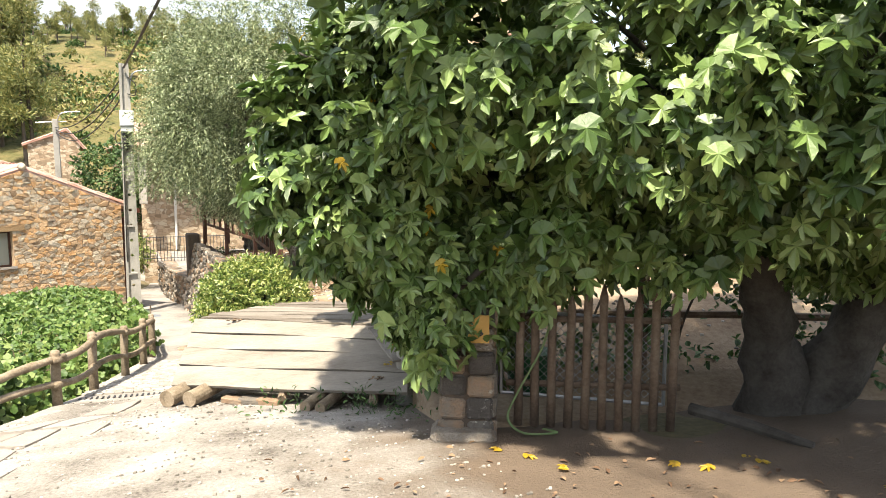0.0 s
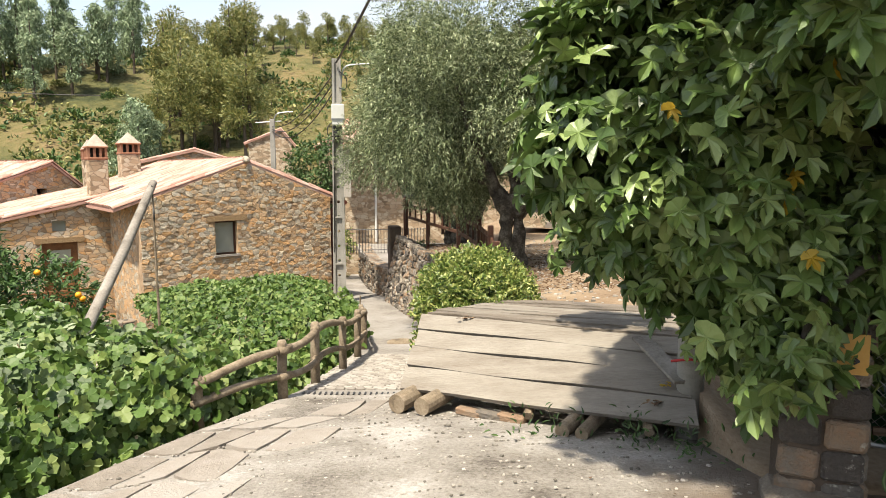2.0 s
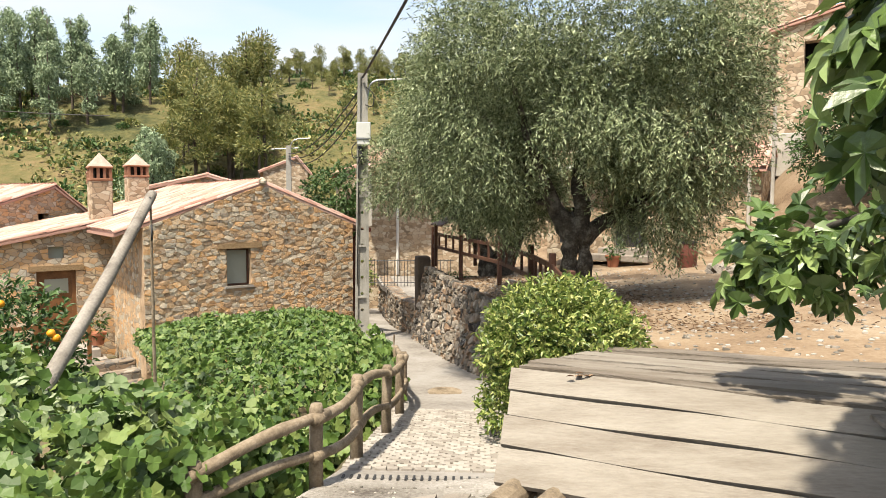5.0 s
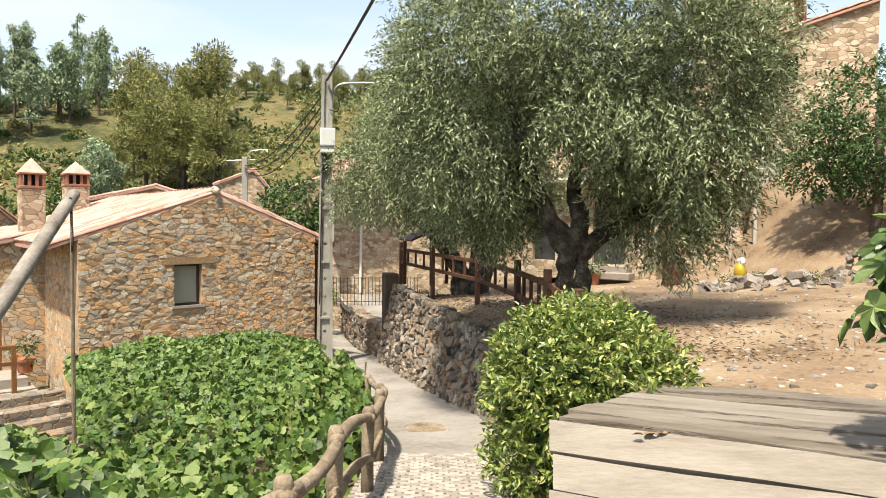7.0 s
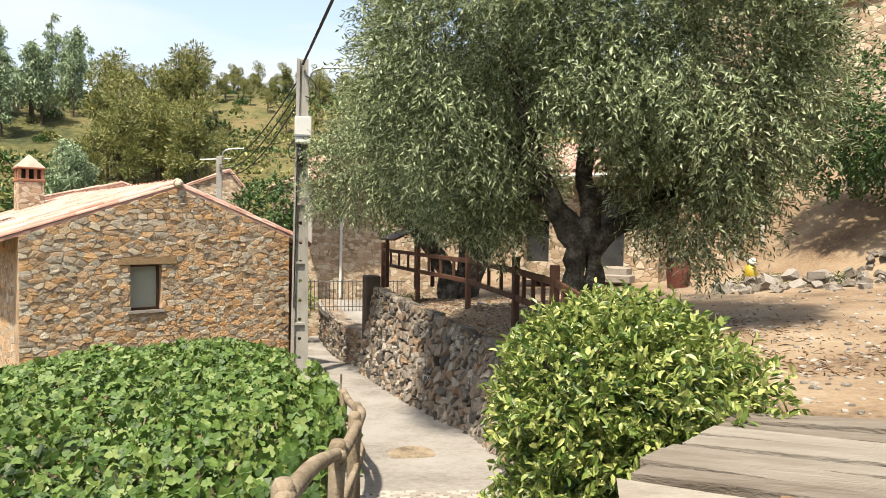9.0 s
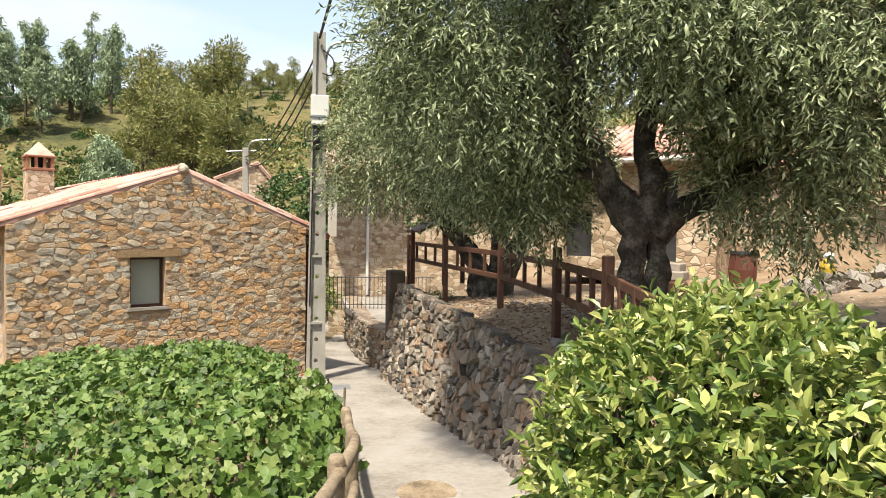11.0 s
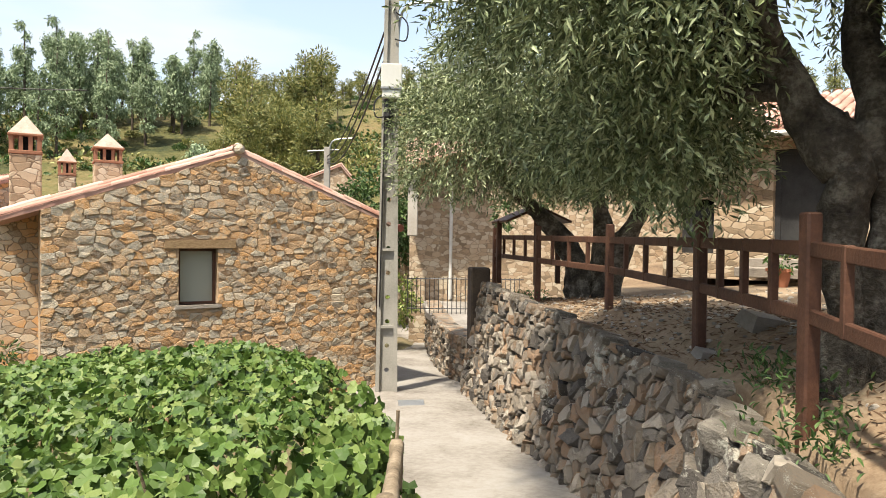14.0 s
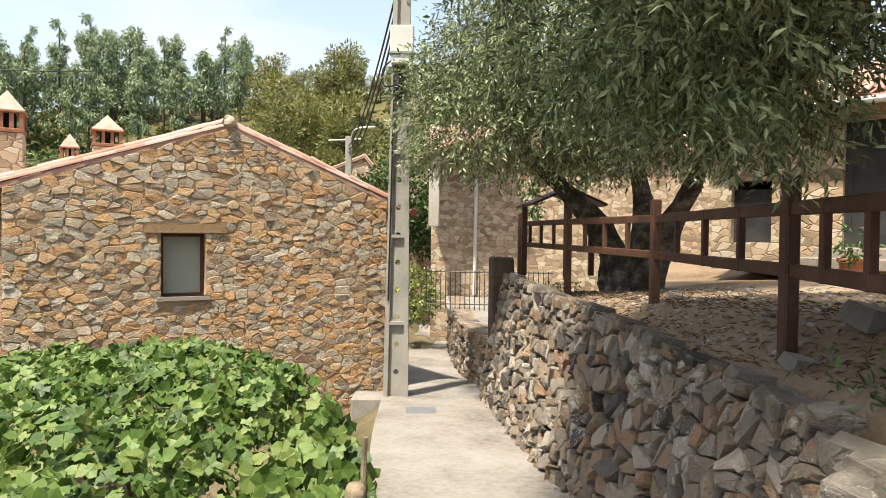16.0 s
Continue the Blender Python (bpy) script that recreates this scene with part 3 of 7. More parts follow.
def clip(poly, nx, ny, c):
    """The part of a convex outline on the side nx * x + ny * y < c."""
    out = []
    for k in range(len(poly)):
        p, q = poly[k], poly[(k + 1) % len(poly)]
        a, b = nx * p[0] + ny * p[1] - c, nx * q[0] + ny * q[1] - c
        if a < 0:
            out.append(p)
        if (a < 0) != (b < 0):
            t = a / (a - b)
            out.append((p[0] + (q[0] - p[0]) * t, p[1] + (q[1] - p[1]) * t))
    return out


def rubble(seeds, outline, holes=(), stretch=1.5, near=22):
    """Splits a convex wall outline into close-fitting irregular stones round the seeds, sparing rectangular holes."""
    pts = np.array(seeds, float)
    sc = pts * np.array((1.0, stretch))
    out = []
    for k, (u, v) in enumerate(pts):
        if any(a0 < u < a1 and b0 < v < b1 for a0, a1, b0, b1 in holes):
            continue
        d = ((sc - sc[k]) ** 2).sum(1)
        poly = list(outline)
        for j in np.argsort(d)[1:near]:
            mx, my = (sc[j] + sc[k]) / 2
            nx, ny = sc[j] - sc[k]
            poly = clip(poly, nx, ny * stretch, nx * mx + ny * my)
            if len(poly) < 3:
                break
        for a0, a1, b0, b1 in holes:
            gap = max(((a0 - u, 0), (u - a1, 1), (b0 - v, 2), (v - b1, 3)))
            poly = clip(poly, *((1, 0, a0), (-1, 0, -a1), (0, 1, b0), (0, -1, -b1))[gap[1]]) if len(poly) > 2 else poly
        if len(poly) > 2:
            out.append(((u, v), poly))
    return out


def stone_mesh(poly, place, depth, joint, uneven):
    """One rough stone with knocked-off corners on a wall; three rings and a middle."""
    c = np.mean(poly, 0)
    ring = []
    for k in range(len(poly)):
        p, q = np.array(poly[k]), np.array(poly[(k + 1) % len(poly)])
        if np.hypot(*(q - p)) < 0.012:
            continue
        ring += [p + (q - p) * 0.1, p + (q - p) * 0.9]
    if len(ring) < 6:
        return None
    ring = np.array(ring) + rng.normal(0, 0.008, (len(ring), 2))
    size = np.hypot(*(ring - c).T)
    if size.max() < 0.022:
        return None
    ring = c + (ring - c) * np.maximum(1 - joint / np.maximum(size, 0.01), 0.3)[:, None]
    n = len(ring)
    d = depth * rng.uniform(0.45, 1.3)
    tilt = rng.normal(0, uneven, 2)
    origin, du, dv, dn = place(*c)
    V = []
    for share, lift in ((1.0, -0.03), (0.97, 0.55 * d), (rng.uniform(0.82, 0.93), d)):
        off = (ring - c) * share
        up = lift + (off @ tilt if lift > 0 else 0) + (rng.normal(0, 0.08 * depth, n) if lift > 0 else 0)
        V.append(origin + off[:, :1] * du + off[:, 1:] * dv + np.reshape(up + np.zeros(n), (n, 1)) * dn)
    V = np.concatenate(V + [(origin + dn * d * rng.uniform(0.9, 1.25))[None]])
    a = np.arange(n)
    b = (a + 1) % n
    F = [np.stack(t, 1) for r in (0, n) for t in ((a + r, b + r, b + r + n), (a + r, b + r + n, a + r + n))]
    return V, np.concatenate(F + [np.stack((a + 2 * n, b + 2 * n, np.full(n, 3 * n)), 1)])


def lay(parent, stones, place, single, joined, limit, depth, joint, uneven, prefer):
    """Lays stones on a wall; the limit preferred ones are parts of their own, the rest one part."""
    V, F, base, n = [], [], 0, 0
    for seed, poly in sorted(stones, key=lambda s: prefer(s[0])):
        got = stone_mesh(poly, place, depth, joint, uneven)
        if got is None:
            continue
        if n < limit:
            raw("stone", *got, single, parent)
            n += 1
        else:
            V.append(got[0])
            F.append(got[1] + base)
            base += len(got[0])
    if V:
        raw("stonework", np.concatenate(V), np.concatenate(F), joined, parent)["kind"] = "stuff"


# ---- stone house ----
GO = np.array((-14.49, 13.82, 0.0))                # left corner of the gable
GU, GN, UP = np.array((0.497, 0.868, 0.0)), np.array((0.868, -0.497, 0.0)), np.array((0, 0, 1.0))
GW, EAVE, PEAK, PEAK_U, BASE, DEEP = 5.5, 0.60, 1.62, 2.88, -3.3, 8.0


def gp(u, d, z):
    """A point by the gable: along it, d in front, height."""
    return Vector(GO + GU * u + GN * d + UP * z)


def prism(bm, poly, d0, d1, at=gp):
    """A slab with the outline poly (u, z) between two depths."""
    f = [bm.verts.new(at(u, d0, z)) for u, z in poly]
    g = [bm.verts.new(at(u, d1, z)) for u, z in poly]
    bm.faces.new(f)
    bm.faces.new(g[::-1])
    for k in range(len(poly)):
        a, b = k, (k + 1) % len(poly)
        bm.faces.new((f[a], g[a], g[b], f[b]))
    return bm


def roof_line(u):
    return EAVE + (PEAK - EAVE) * (u / PEAK_U if u < PEAK_U else (GW - u) / (GW - PEAK_U))


WU0, WU1, WZ0, WZ1 = 1.93, 2.55, -0.90, 0.03       # window opening
VU0, VU1, VZ0, VZ1 = 1.95, 2.55, -2.45, -2.17      # cellar vent
house = thing("stone_house", gp(GW / 2, -DEEP / 2, BASE), "ochre rubble stone cottage with a pink clay tile roof", "house")
for outline in ([(0, BASE), (WU0, BASE), (WU0, roof_line(WU0)), (0, EAVE)], [(WU1, BASE), (GW, BASE), (GW, EAVE), (PEAK_U, PEAK), (WU1, roof_line(WU1))],
                [(WU0, WZ1), (WU1, WZ1), (WU1, roof_line(WU1)), (WU0, roof_line(WU0))], [(WU0, VZ1), (WU1, VZ1), (WU1, WZ0), (WU0, WZ0)], [(WU0, BASE), (WU1, BASE), (WU1, VZ0), (WU0, VZ0)]):
    part("wall_section", prism(B(), outline, 0, -0.45), M_MORTAR, house, "mortared rubble gable wall")
bm = B()
prism(bm, [(0, BASE), (0.45, BASE), (0.45, EAVE), (0, EAVE)], -0.45, -DEEP)
part("wall", bm, M_FARSTONE, house)
bm = B()
prism(bm, [(GW - 0.45, BASE), (GW, BASE), (GW, EAVE), (GW - 0.45, EAVE)], -0.45, -DEEP)
part("wall", bm, M_FARSTONE, house)
bm = B()
prism(bm, [(0, BASE), (GW, BASE), (GW, EAVE), (PEAK_U, PEAK), (0, EAVE)], -DEEP, -DEEP - 0.45)
part("wall", bm, M_FARSTONE, house)
# black sheet painted as the unlit cellar behind the vent
bm = B()
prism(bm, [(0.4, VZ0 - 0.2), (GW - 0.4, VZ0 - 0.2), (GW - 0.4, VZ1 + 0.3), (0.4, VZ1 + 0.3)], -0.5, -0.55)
part("cellar_back", bm, M_INTERIOR_SHADE, house)
bm = B()
prism(bm, [(-0.62, EAVE - 0.02 - 0.2), (PEAK_U, PEAK + 0.0), (PEAK_U, PEAK + 0.05), (-0.62, EAVE + 0.05 - 0.2)], 0.01, -DEEP - 0.5)
prism(bm, [(GW + 0.4, EAVE - 0.16), (GW + 0.4, EAVE - 0.10), (PEAK_U, PEAK + 0.05), (PEAK_U, PEAK + 0.0)], 0.01, -DEEP - 0.5)
part("roof", bm, M_TILE_S, house)
window = part("window", prism(B(), [(WU0, WZ0), (WU0 + 0.05, WZ0), (WU0 + 0.05, WZ1), (WU0, WZ1)], -0.16, -0.23), M_BROWNWOOD, house, "reddish brown frame with a frosted pane")
bm = B()
prism(bm, [(WU1 - 0.05, WZ0), (WU1, WZ0), (WU1, WZ1), (WU1 - 0.05, WZ1)], -0.16, -0.23)
part("frame", bm, M_BROWNWOOD, window)
bm = B()
prism(bm, [(WU0 + 0.05, WZ1 - 0.05), (WU1 - 0.05, WZ1 - 0.05), (WU1 - 0.05, WZ1), (WU0 + 0.05, WZ1)], -0.16, -0.23)
part("frame", bm, M_BROWNWOOD, window)
bm = B()
prism(bm, [(WU0 + 0.05, WZ0), (WU1 - 0.05, WZ0), (WU1 - 0.05, WZ0 + 0.04), (WU0 + 0.05, WZ0 + 0.04)], -0.16, -0.23)
part("frame", bm, M_BROWNWOOD, window)
bm = B()
prism(bm, [(WU0 + 0.05, WZ0 + 0.04), (WU1 - 0.05, WZ0 + 0.04), (WU1 - 0.05, WZ1 - 0.05), (WU0 + 0.05, WZ1 - 0.05)], -0.19, -0.205)
part("pane", bm, M_GLASS, window, "frosted greenish pane")
bm = B()
prism(bm, [(1.70, WZ1 + 0.0), (2.85, WZ1 + 0.01), (2.83, WZ1 + 0.15), (1.72, WZ1 + 0.13)], 0.035, -0.3)
part("lintel", bm, M_LINTEL, house, "weathered wooden lintel beam")
bm = B()
prism(bm, [(1.86, WZ0 - 0.06), (2.62, WZ0 - 0.055), (2.60, WZ0), (1.88, WZ0)], 0.05, -0.16)
part("sill", bm, M_FLAG, house, "flat stone sill")
bm = B()
prism(bm, [(1.6, VZ1), (2.9, VZ1 + 0.02), (2.86, VZ1 + 0.12), (1.64, VZ1 + 0.1)], 0.04, -0.25)
part("lintel", bm, M_LINTEL, house, "low wooden lintel over the cellar vent")
bm = B()
tube(bm, [gp(2.33, -0.05, -1.86), gp(2.33, 0.16, -1.87), gp(2.33, 0.22, -1.93)], [0.05, 0.05, 0.045], 8)
part("spout", bm, M_WHITEPIPE, house, "short white overflow spout")


# clay tiles of the slopes: half-round covers
TILE_N = 6


def tile_verts(w=0.19, l=0.46):
    v = []
    for y, s in ((0, 1.0), (l, 0.86)):
        for k in range(TILE_N + 1):
            a = math.pi * k / TILE_N
            v.append((-math.cos(a) * w / 2 * s, y, math.sin(a) * w * 0.36 * s))
    return v


TILE_F = [(k, k + 1, TILE_N + 2 + k, TILE_N + 1 + k) for k in range(TILE_N)]
tile_mesh = bpy.data.meshes.new("tile")
tile_mesh.from_pydata(tile_verts(), [], TILE_F)
tile_mesh.materials.append(M_TILE)


def tile_slope(parent, low_a, low_b, high_a, limit, lift=0.05):
    """Covers a slope with tiles: the low edge from a to b, and the high end above a."""
    low_a, low_b, high_a = Vector(low_a), Vector(low_b), Vector(high_a)
    x, y = (low_b - low_a), (high_a - low_a)
    nx, ny = max(1, round(x.length / 0.215)), max(1, round(y.length / 0.38))
    xh = x.normalized()
    zh = xh.cross(y).normalized()
    if zh.z < 0:
        zh = -zh
    yh = y.normalized()
    tv, V, F, count = np.array(tile_verts()), [], [], 0
    for r in range(ny):
        for c in range(nx):
            p = low_a + x * ((c + 0.5) / nx) + y * (r / ny) + zh * (lift + rng.uniform(-0.008, 0.008))
            yy = (yh + zh * 0.045 + xh * rng.uniform(-0.03, 0.03)).normalized()
            m = Matrix((xh, yy, zh)).transposed()
            if count < limit:
                ob = new("tile", tile_mesh)
                ob.parent = parent
                ob.matrix_parent_inverse = Matrix.Translation(-Vector(parent.location))
                ob.matrix_basis = Matrix.Translation(p) @ m.to_4x4()
                count += 1
            else:
                F.append(np.array(TILE_F) + len(tv) * len(V))
                V.append(tv @ np.array(m).T + np.array(p))
    if V:
        raw("tiles", np.concatenate(V), np.concatenate(F), M_TILE_S, parent)["kind"] = "stuff"


def ridge_row(parent, a, b, r=0.11, step=0.36):
    a, b = Vector(a), Vector(b)
    n = max(1, round((b - a).length / step))
    for k in range(n):
        bm = B()
        p, q_ = a.lerp(b, k / n), a.lerp(b, (k + 1.12) / n)
        x, y, z = frame_axes(q_ - p)
        pts = [[bm.verts.new(c + (x * math.cos(t) * rr) + Vector((0, 0, 1)) * math.sin(t) * rr * 0.9) for t in [math.pi * i / 6 for i in range(7)]] for c, rr in ((p, r), (q_, r * 0.86))]
        for i in range(6):
            bm.faces.new((pts[0][i], pts[0][i + 1], pts[1][i + 1], pts[1][i]))
        part("ridge_tile", bm, M_TILE, parent)


# ---- other houses ----


def frame_house(name, corner, along, width, depth, z0, eave, peak, peak_share, wall_mat, label, tiles=0, openings=(), over=0.25, front_gable=True, out=None):
    """A stone house: corner is its front left corner, along the front's direction; the gable or the eave faces front.
    openings: u0, u1, zlow, zhigh in the front wall, backed by a black sheet standing in for the room's shade."""
    o, U = Vector((*corner, 0)), Vector((*along, 0)).normalized()
    N = Vector((U.y, -U.x, 0)) if out is None else Vector((*out, 0)).normalized()

    def at(u, d, z):
        return o + U * u + N * d + Vector((0, 0, z))
    h = thing(name, at(width / 2, -depth / 2, z0), label, "house")
    pu = width * peak_share

    def line(u):
        if not front_gable:
            return eave
        if peak_share <= 0:
            return peak + (eave - peak) * u / width
        if peak_share >= 1:
            return eave + (peak - eave) * u / width
        return eave + (peak - eave) * (u / pu if u < pu else (width - u) / (width - pu))
    cuts = sorted({0.0, width, *([pu] if front_gable and 0 < peak_share < 1 else []), *[q for s in openings for q in s[:2]]})
    for a, b in zip(cuts, cuts[1:]):
        mid = (a + b) / 2
        holes = sorted([(s[2], s[3]) for s in openings if s[0] - 1e-6 < mid < s[1] + 1e-6])
        z = z0
        for lo, hi in holes:
            if lo > z + 0.01:
                part("wall_section", prism(B(), [(a, z), (b, z), (b, lo), (a, lo)], 0, -0.4, at), wall_mat, h)
            z = hi
        part("wall_section", prism(B(), [(a, z), (b, z), (b, line(b)), (a, line(a))], 0, -0.4, at), wall_mat, h)
    for u in (0, width - 0.4):
        bm = B()
        prism(bm, [(u, z0), (u + 0.4, z0), (u + 0.4, min(line(u + 0.4), line(u))), (u, min(line(u), line(u + 0.4)))], -0.4, -depth, at)
        part("wall", bm, wall_mat, h)
    bm = B()
    prism(bm, [(0, z0), (width, z0), (width, line(width)), *([(pu, peak)] if front_gable and 0 < peak_share < 1 else []), (0, line(0))], -depth, -depth - 0.4, at)
    part("wall", bm, wall_mat, h)
    if openings:
        # black sheet in place of the unlit room
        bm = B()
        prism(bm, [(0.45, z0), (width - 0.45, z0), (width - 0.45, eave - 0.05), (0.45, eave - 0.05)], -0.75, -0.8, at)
        part("room_back", bm, M_INTERIOR_SHADE, h)
    bm = B()
    if front_gable:
        for u0, z0_, u1, z1_ in (([(-over, line(0) - over * (peak - eave) / max(pu, 0.1), pu, peak)] if peak_share > 0 else []) + ([(pu, peak, width + over, line(width) - over * (peak - eave) / max(width - pu, 0.1))] if peak_share < 1 else [])):
            prism(bm, [(u0, z0_), (u1, z1_), (u1, z1_ + 0.07), (u0, z0_ + 0.07)], 0.12, -depth - 0.6, at)
            lo, hi = ((u0, z0_), (u1, z1_)) if z0_ < z1_ else ((u1, z1_), (u0, z0_))
            tile_slope(h, at(lo[0], 0.14, lo[1] + 0.05), at(lo[0], -depth - 0.6, lo[1] + 0.05), at(hi[0], 0.14, hi[1] + 0.05), tiles)
    else:
        for d0, d1 in ((over, -depth / 2), (-depth - over, -depth / 2)):
            f = [bm.verts.new(at(u, d, z)) for u, d, z in ((-0.15, d0, eave - 0.1), (width + 0.15, d0, eave - 0.1), (width + 0.15, d1, peak), (-0.15, d1, peak))]
            g = [bm.verts.new(v.co + Vector((0, 0, 0.07))) for v in f]
            bm.faces.new(f)
            bm.faces.new(g[::-1])
            for k in range(4):
                bm.faces.new((f[k], g[k], g[(k + 1) % 4], f[(k + 1) % 4]))
        for d0 in (over, -depth - over):
            tile_slope(h, at(-0.15, d0, eave - 0.05), at(width + 0.15, d0, eave - 0.05), at(-0.15, -depth / 2, peak + 0.05), tiles)
    part("roof", bm, M_TILE_S, h)
    return h, at


def door_leaf(parent, at, u0, u1, z0, z1, d, material, label, pane=None):
    door = part("door", prism(B(), [(u0, z0), (u1, z0), (u1, z1), (u0, z1)], d, d - 0.05, at), material, parent, label)
    for a, b, c, e in ((u0, u0 + 0.1, z0, z1), (u1 - 0.1, u1, z0, z1), (u0 + 0.1, u1 - 0.1, z1 - 0.1, z1), (u0 + 0.1, u1 - 0.1, z0, z0 + 0.16)):
        part("rail", prism(B(), [(a, c), (b, c), (b, e), (a, e)], d + 0.022, d + 0.002, at), material, door)
    if pane:
        part("pane", prism(B(), [(pane[0], pane[2]), (pane[1], pane[2]), (pane[1], pane[3]), (pane[0], pane[3])], d + 0.03, d + 0.02, at), M_GLASS, door, "small glazed panel")
    return door


# annex with the brown door, set back at the cottage's flank
annex_c = gp(-7.5, -3.35, 0)
annex, an = frame_house("annex_house", annex_c[:2], GU[:2], 7.5, 5.5, -3.3, -0.95, 0.62, 1.0, M_FARSTONE, "low rubble stone annex with a brown door and tile roof",
                        260, ((5.72, 6.62, -2.55, -0.60), (6.0, 6.35, -0.28, 0.02)), 0.1, out=GN[:2])
door_leaf(annex, an, 5.72, 6.62, -2.55, -0.60, -0.12, M_DOORWOOD, "orange brown wooden door with a small glazed panel", (5.9, 6.44, -1.2, -0.82))
part("window", prism(B(), [(6.0, -0.28), (6.35, -0.28), (6.35, 0.02), (6.0, 0.02)], -0.15, -0.17, an), M_GLASS, annex, "tiny dark window")
part("lintel", prism(B(), [(5.55, -0.6), (6.8, -0.6), (6.8, -0.46), (5.55, -0.46)], 0.03, -0.2, an), M_LINTEL, annex)
part("steps", box(box(B(), an(6.2, 0.5, -2.75), (1.5, 1.3, 0.4), (0, 0, 60)), an(6.2, 1.2, -2.9), (1.7, 1.0, 0.3), (0, 0, 60)), M_FLAG, annex)
far_house, fh = frame_house("far_house", (-23.7, 15.0), (0.12, 0.99), 4.7, 7, -3.3, 0.55, 1.65, 0.7, M_FARSTONE, "distant stone house with a clay tile gable roof", 0, ((2.75, 3.1, 0.35, 0.8),))
back_house, bh = frame_house("back_house", (-23.4, 22.3), (0.73, 0.68), 4.2, 6, -3.3, 1.7, 2.25, 0.55, M_FARSTONE, "stone house behind the cottage with a low tile roof", 0)
pale_house, ph = frame_house("pale_house", (-27.4, 34.8), (0.80, 0.60), 2.6, 6, -3.4, 3.1, 3.9, 0.75, M_FARSTONE_PALE, "pale stone house beyond the lane", 0, ())
tall_house, th = frame_house("tall_house", (-20.3, 31.6), (0.84, 0.54), 3.4, 5, -3.4, 2.7, 3.9, 1.0, M_FARSTONE_PALE, "buff stone house with a sloping roof edge", 0, ())

# house with the white drain pipe, beyond the iron railing
lane_house, lh = frame_house("lane_house", (-15.6, 26.1), (0.86, 0.51), 9.0, 5, -3.2, 2.6, 3.6, 0.5, M_FARSTONE_PALE, "rough stone house with a porch and a white drain pipe", 0, (), front_gable=False)
part("drain_pipe", tube(B(), [lh(1.3, 0.08, -1.7), lh(1.32, 0.08, 2.2)], 0.055, 8), M_WHITEPIPE, lane_house, "white plastic drain pipe")
part("porch_post", box(B(), lh(0.1, 0.9, 1.4), (0.3, 0.3, 2.2), (0, 0, 30), 0.02), M_PLASTER, lane_house, "pale plastered porch post")
bm = B()
prism(bm, [(-0.4, 2.2), (2.2, 2.9), (2.2, 3.0), (-0.4, 2.3)], 1.3, -0.2, lh)
part("porch_roof", bm, M_LINTEL, lane_house, "wooden porch roof")

# houses above the terrace
upper_house, uh = frame_house("upper_house", (-7.2, 22.6), (0.97, -0.23), 3.9, 5, -0.5, 2.35, 3.3, 0.5, M_FARSTONE_PALE, "stone house with a black door above the terrace", 0, ((2.15, 3.05, -0.05, 2.0), (0.35, 1.05, 0.0, 1.1)), front_gable=False, over=0.45)
door_leaf(upper_house, uh, 2.15, 3.05, -0.05, 2.0, -0.15, M_IRON, "black panelled door")
part("gate", prism(B(), [(0.35, 0.0), (1.05, 0.0), (1.05, 0.95), (0.35, 0.95)], -0.15, -0.19, uh), M_IRON, upper_house, "dark slatted gate")
part("gutter", tube(B(), [uh(-0.1, 0.5, 2.22), uh(4.0, 0.5, 2.22)], 0.06, 8), M_WHITEPIPE, upper_house)
for k in range(2):
    part("step", box(B(), uh(2.6, 0.35 + 0.3 * k, -0.15 - 0.16 * k), (1.4 + 0.3 * k, 0.5, 0.18), (0, 0, -13), 0.015), M_FLAG, upper_house)
tower_house, tw = frame_house("tower_house", (-0.8, 26.0), (0.985, -0.17), 3.2, 4, 1.4, 6.6, 7.4, 1.0, M_FARSTONE_PALE, "tall buff stone house high above the terrace", 0, ((0.75, 1.2, 5.4, 6.2),))
part("plinth", box(B(), tw(0.4, 0.6, 2.7), (0.9, 0.5, 1.3), (0, 0, -10), 0.02), M_PLASTER, tower_house, "white plastered plinth")
tower_back, tb = frame_house("upper_stone_house", (-2.6, 27.2), (0.985, -0.17), 3.0, 4, 0.5, 8.4, 9.4, 0.5, M_FARSTONE_PALE, "high stone house wall behind the olive tree", 0, ())
low_shed, ls = frame_house("low_shed", (-4.2, 23.6), (0.985, -0.17), 3.0, 3, -0.4, 2.2, 2.9, 0.5, M_FARSTONE_PALE, "low stone shed with a red tile roof", 0, (), front_gable=False, over=0.3)
for u, d, z0, z1 in ((2.75, 0.5, 0.0, 2.2), (3.35, 0.7, 0.4, 3.8)):
    ob = part("drain_pipe", tube(B(), [ls(u, d, z0 - 0.3), ls(u, d, z1)], 0.05, 8), M_PLASTER)
    tagged(ob, "pale upright pipe by the stone bank", "pipe")

# chimneys with pointed caps


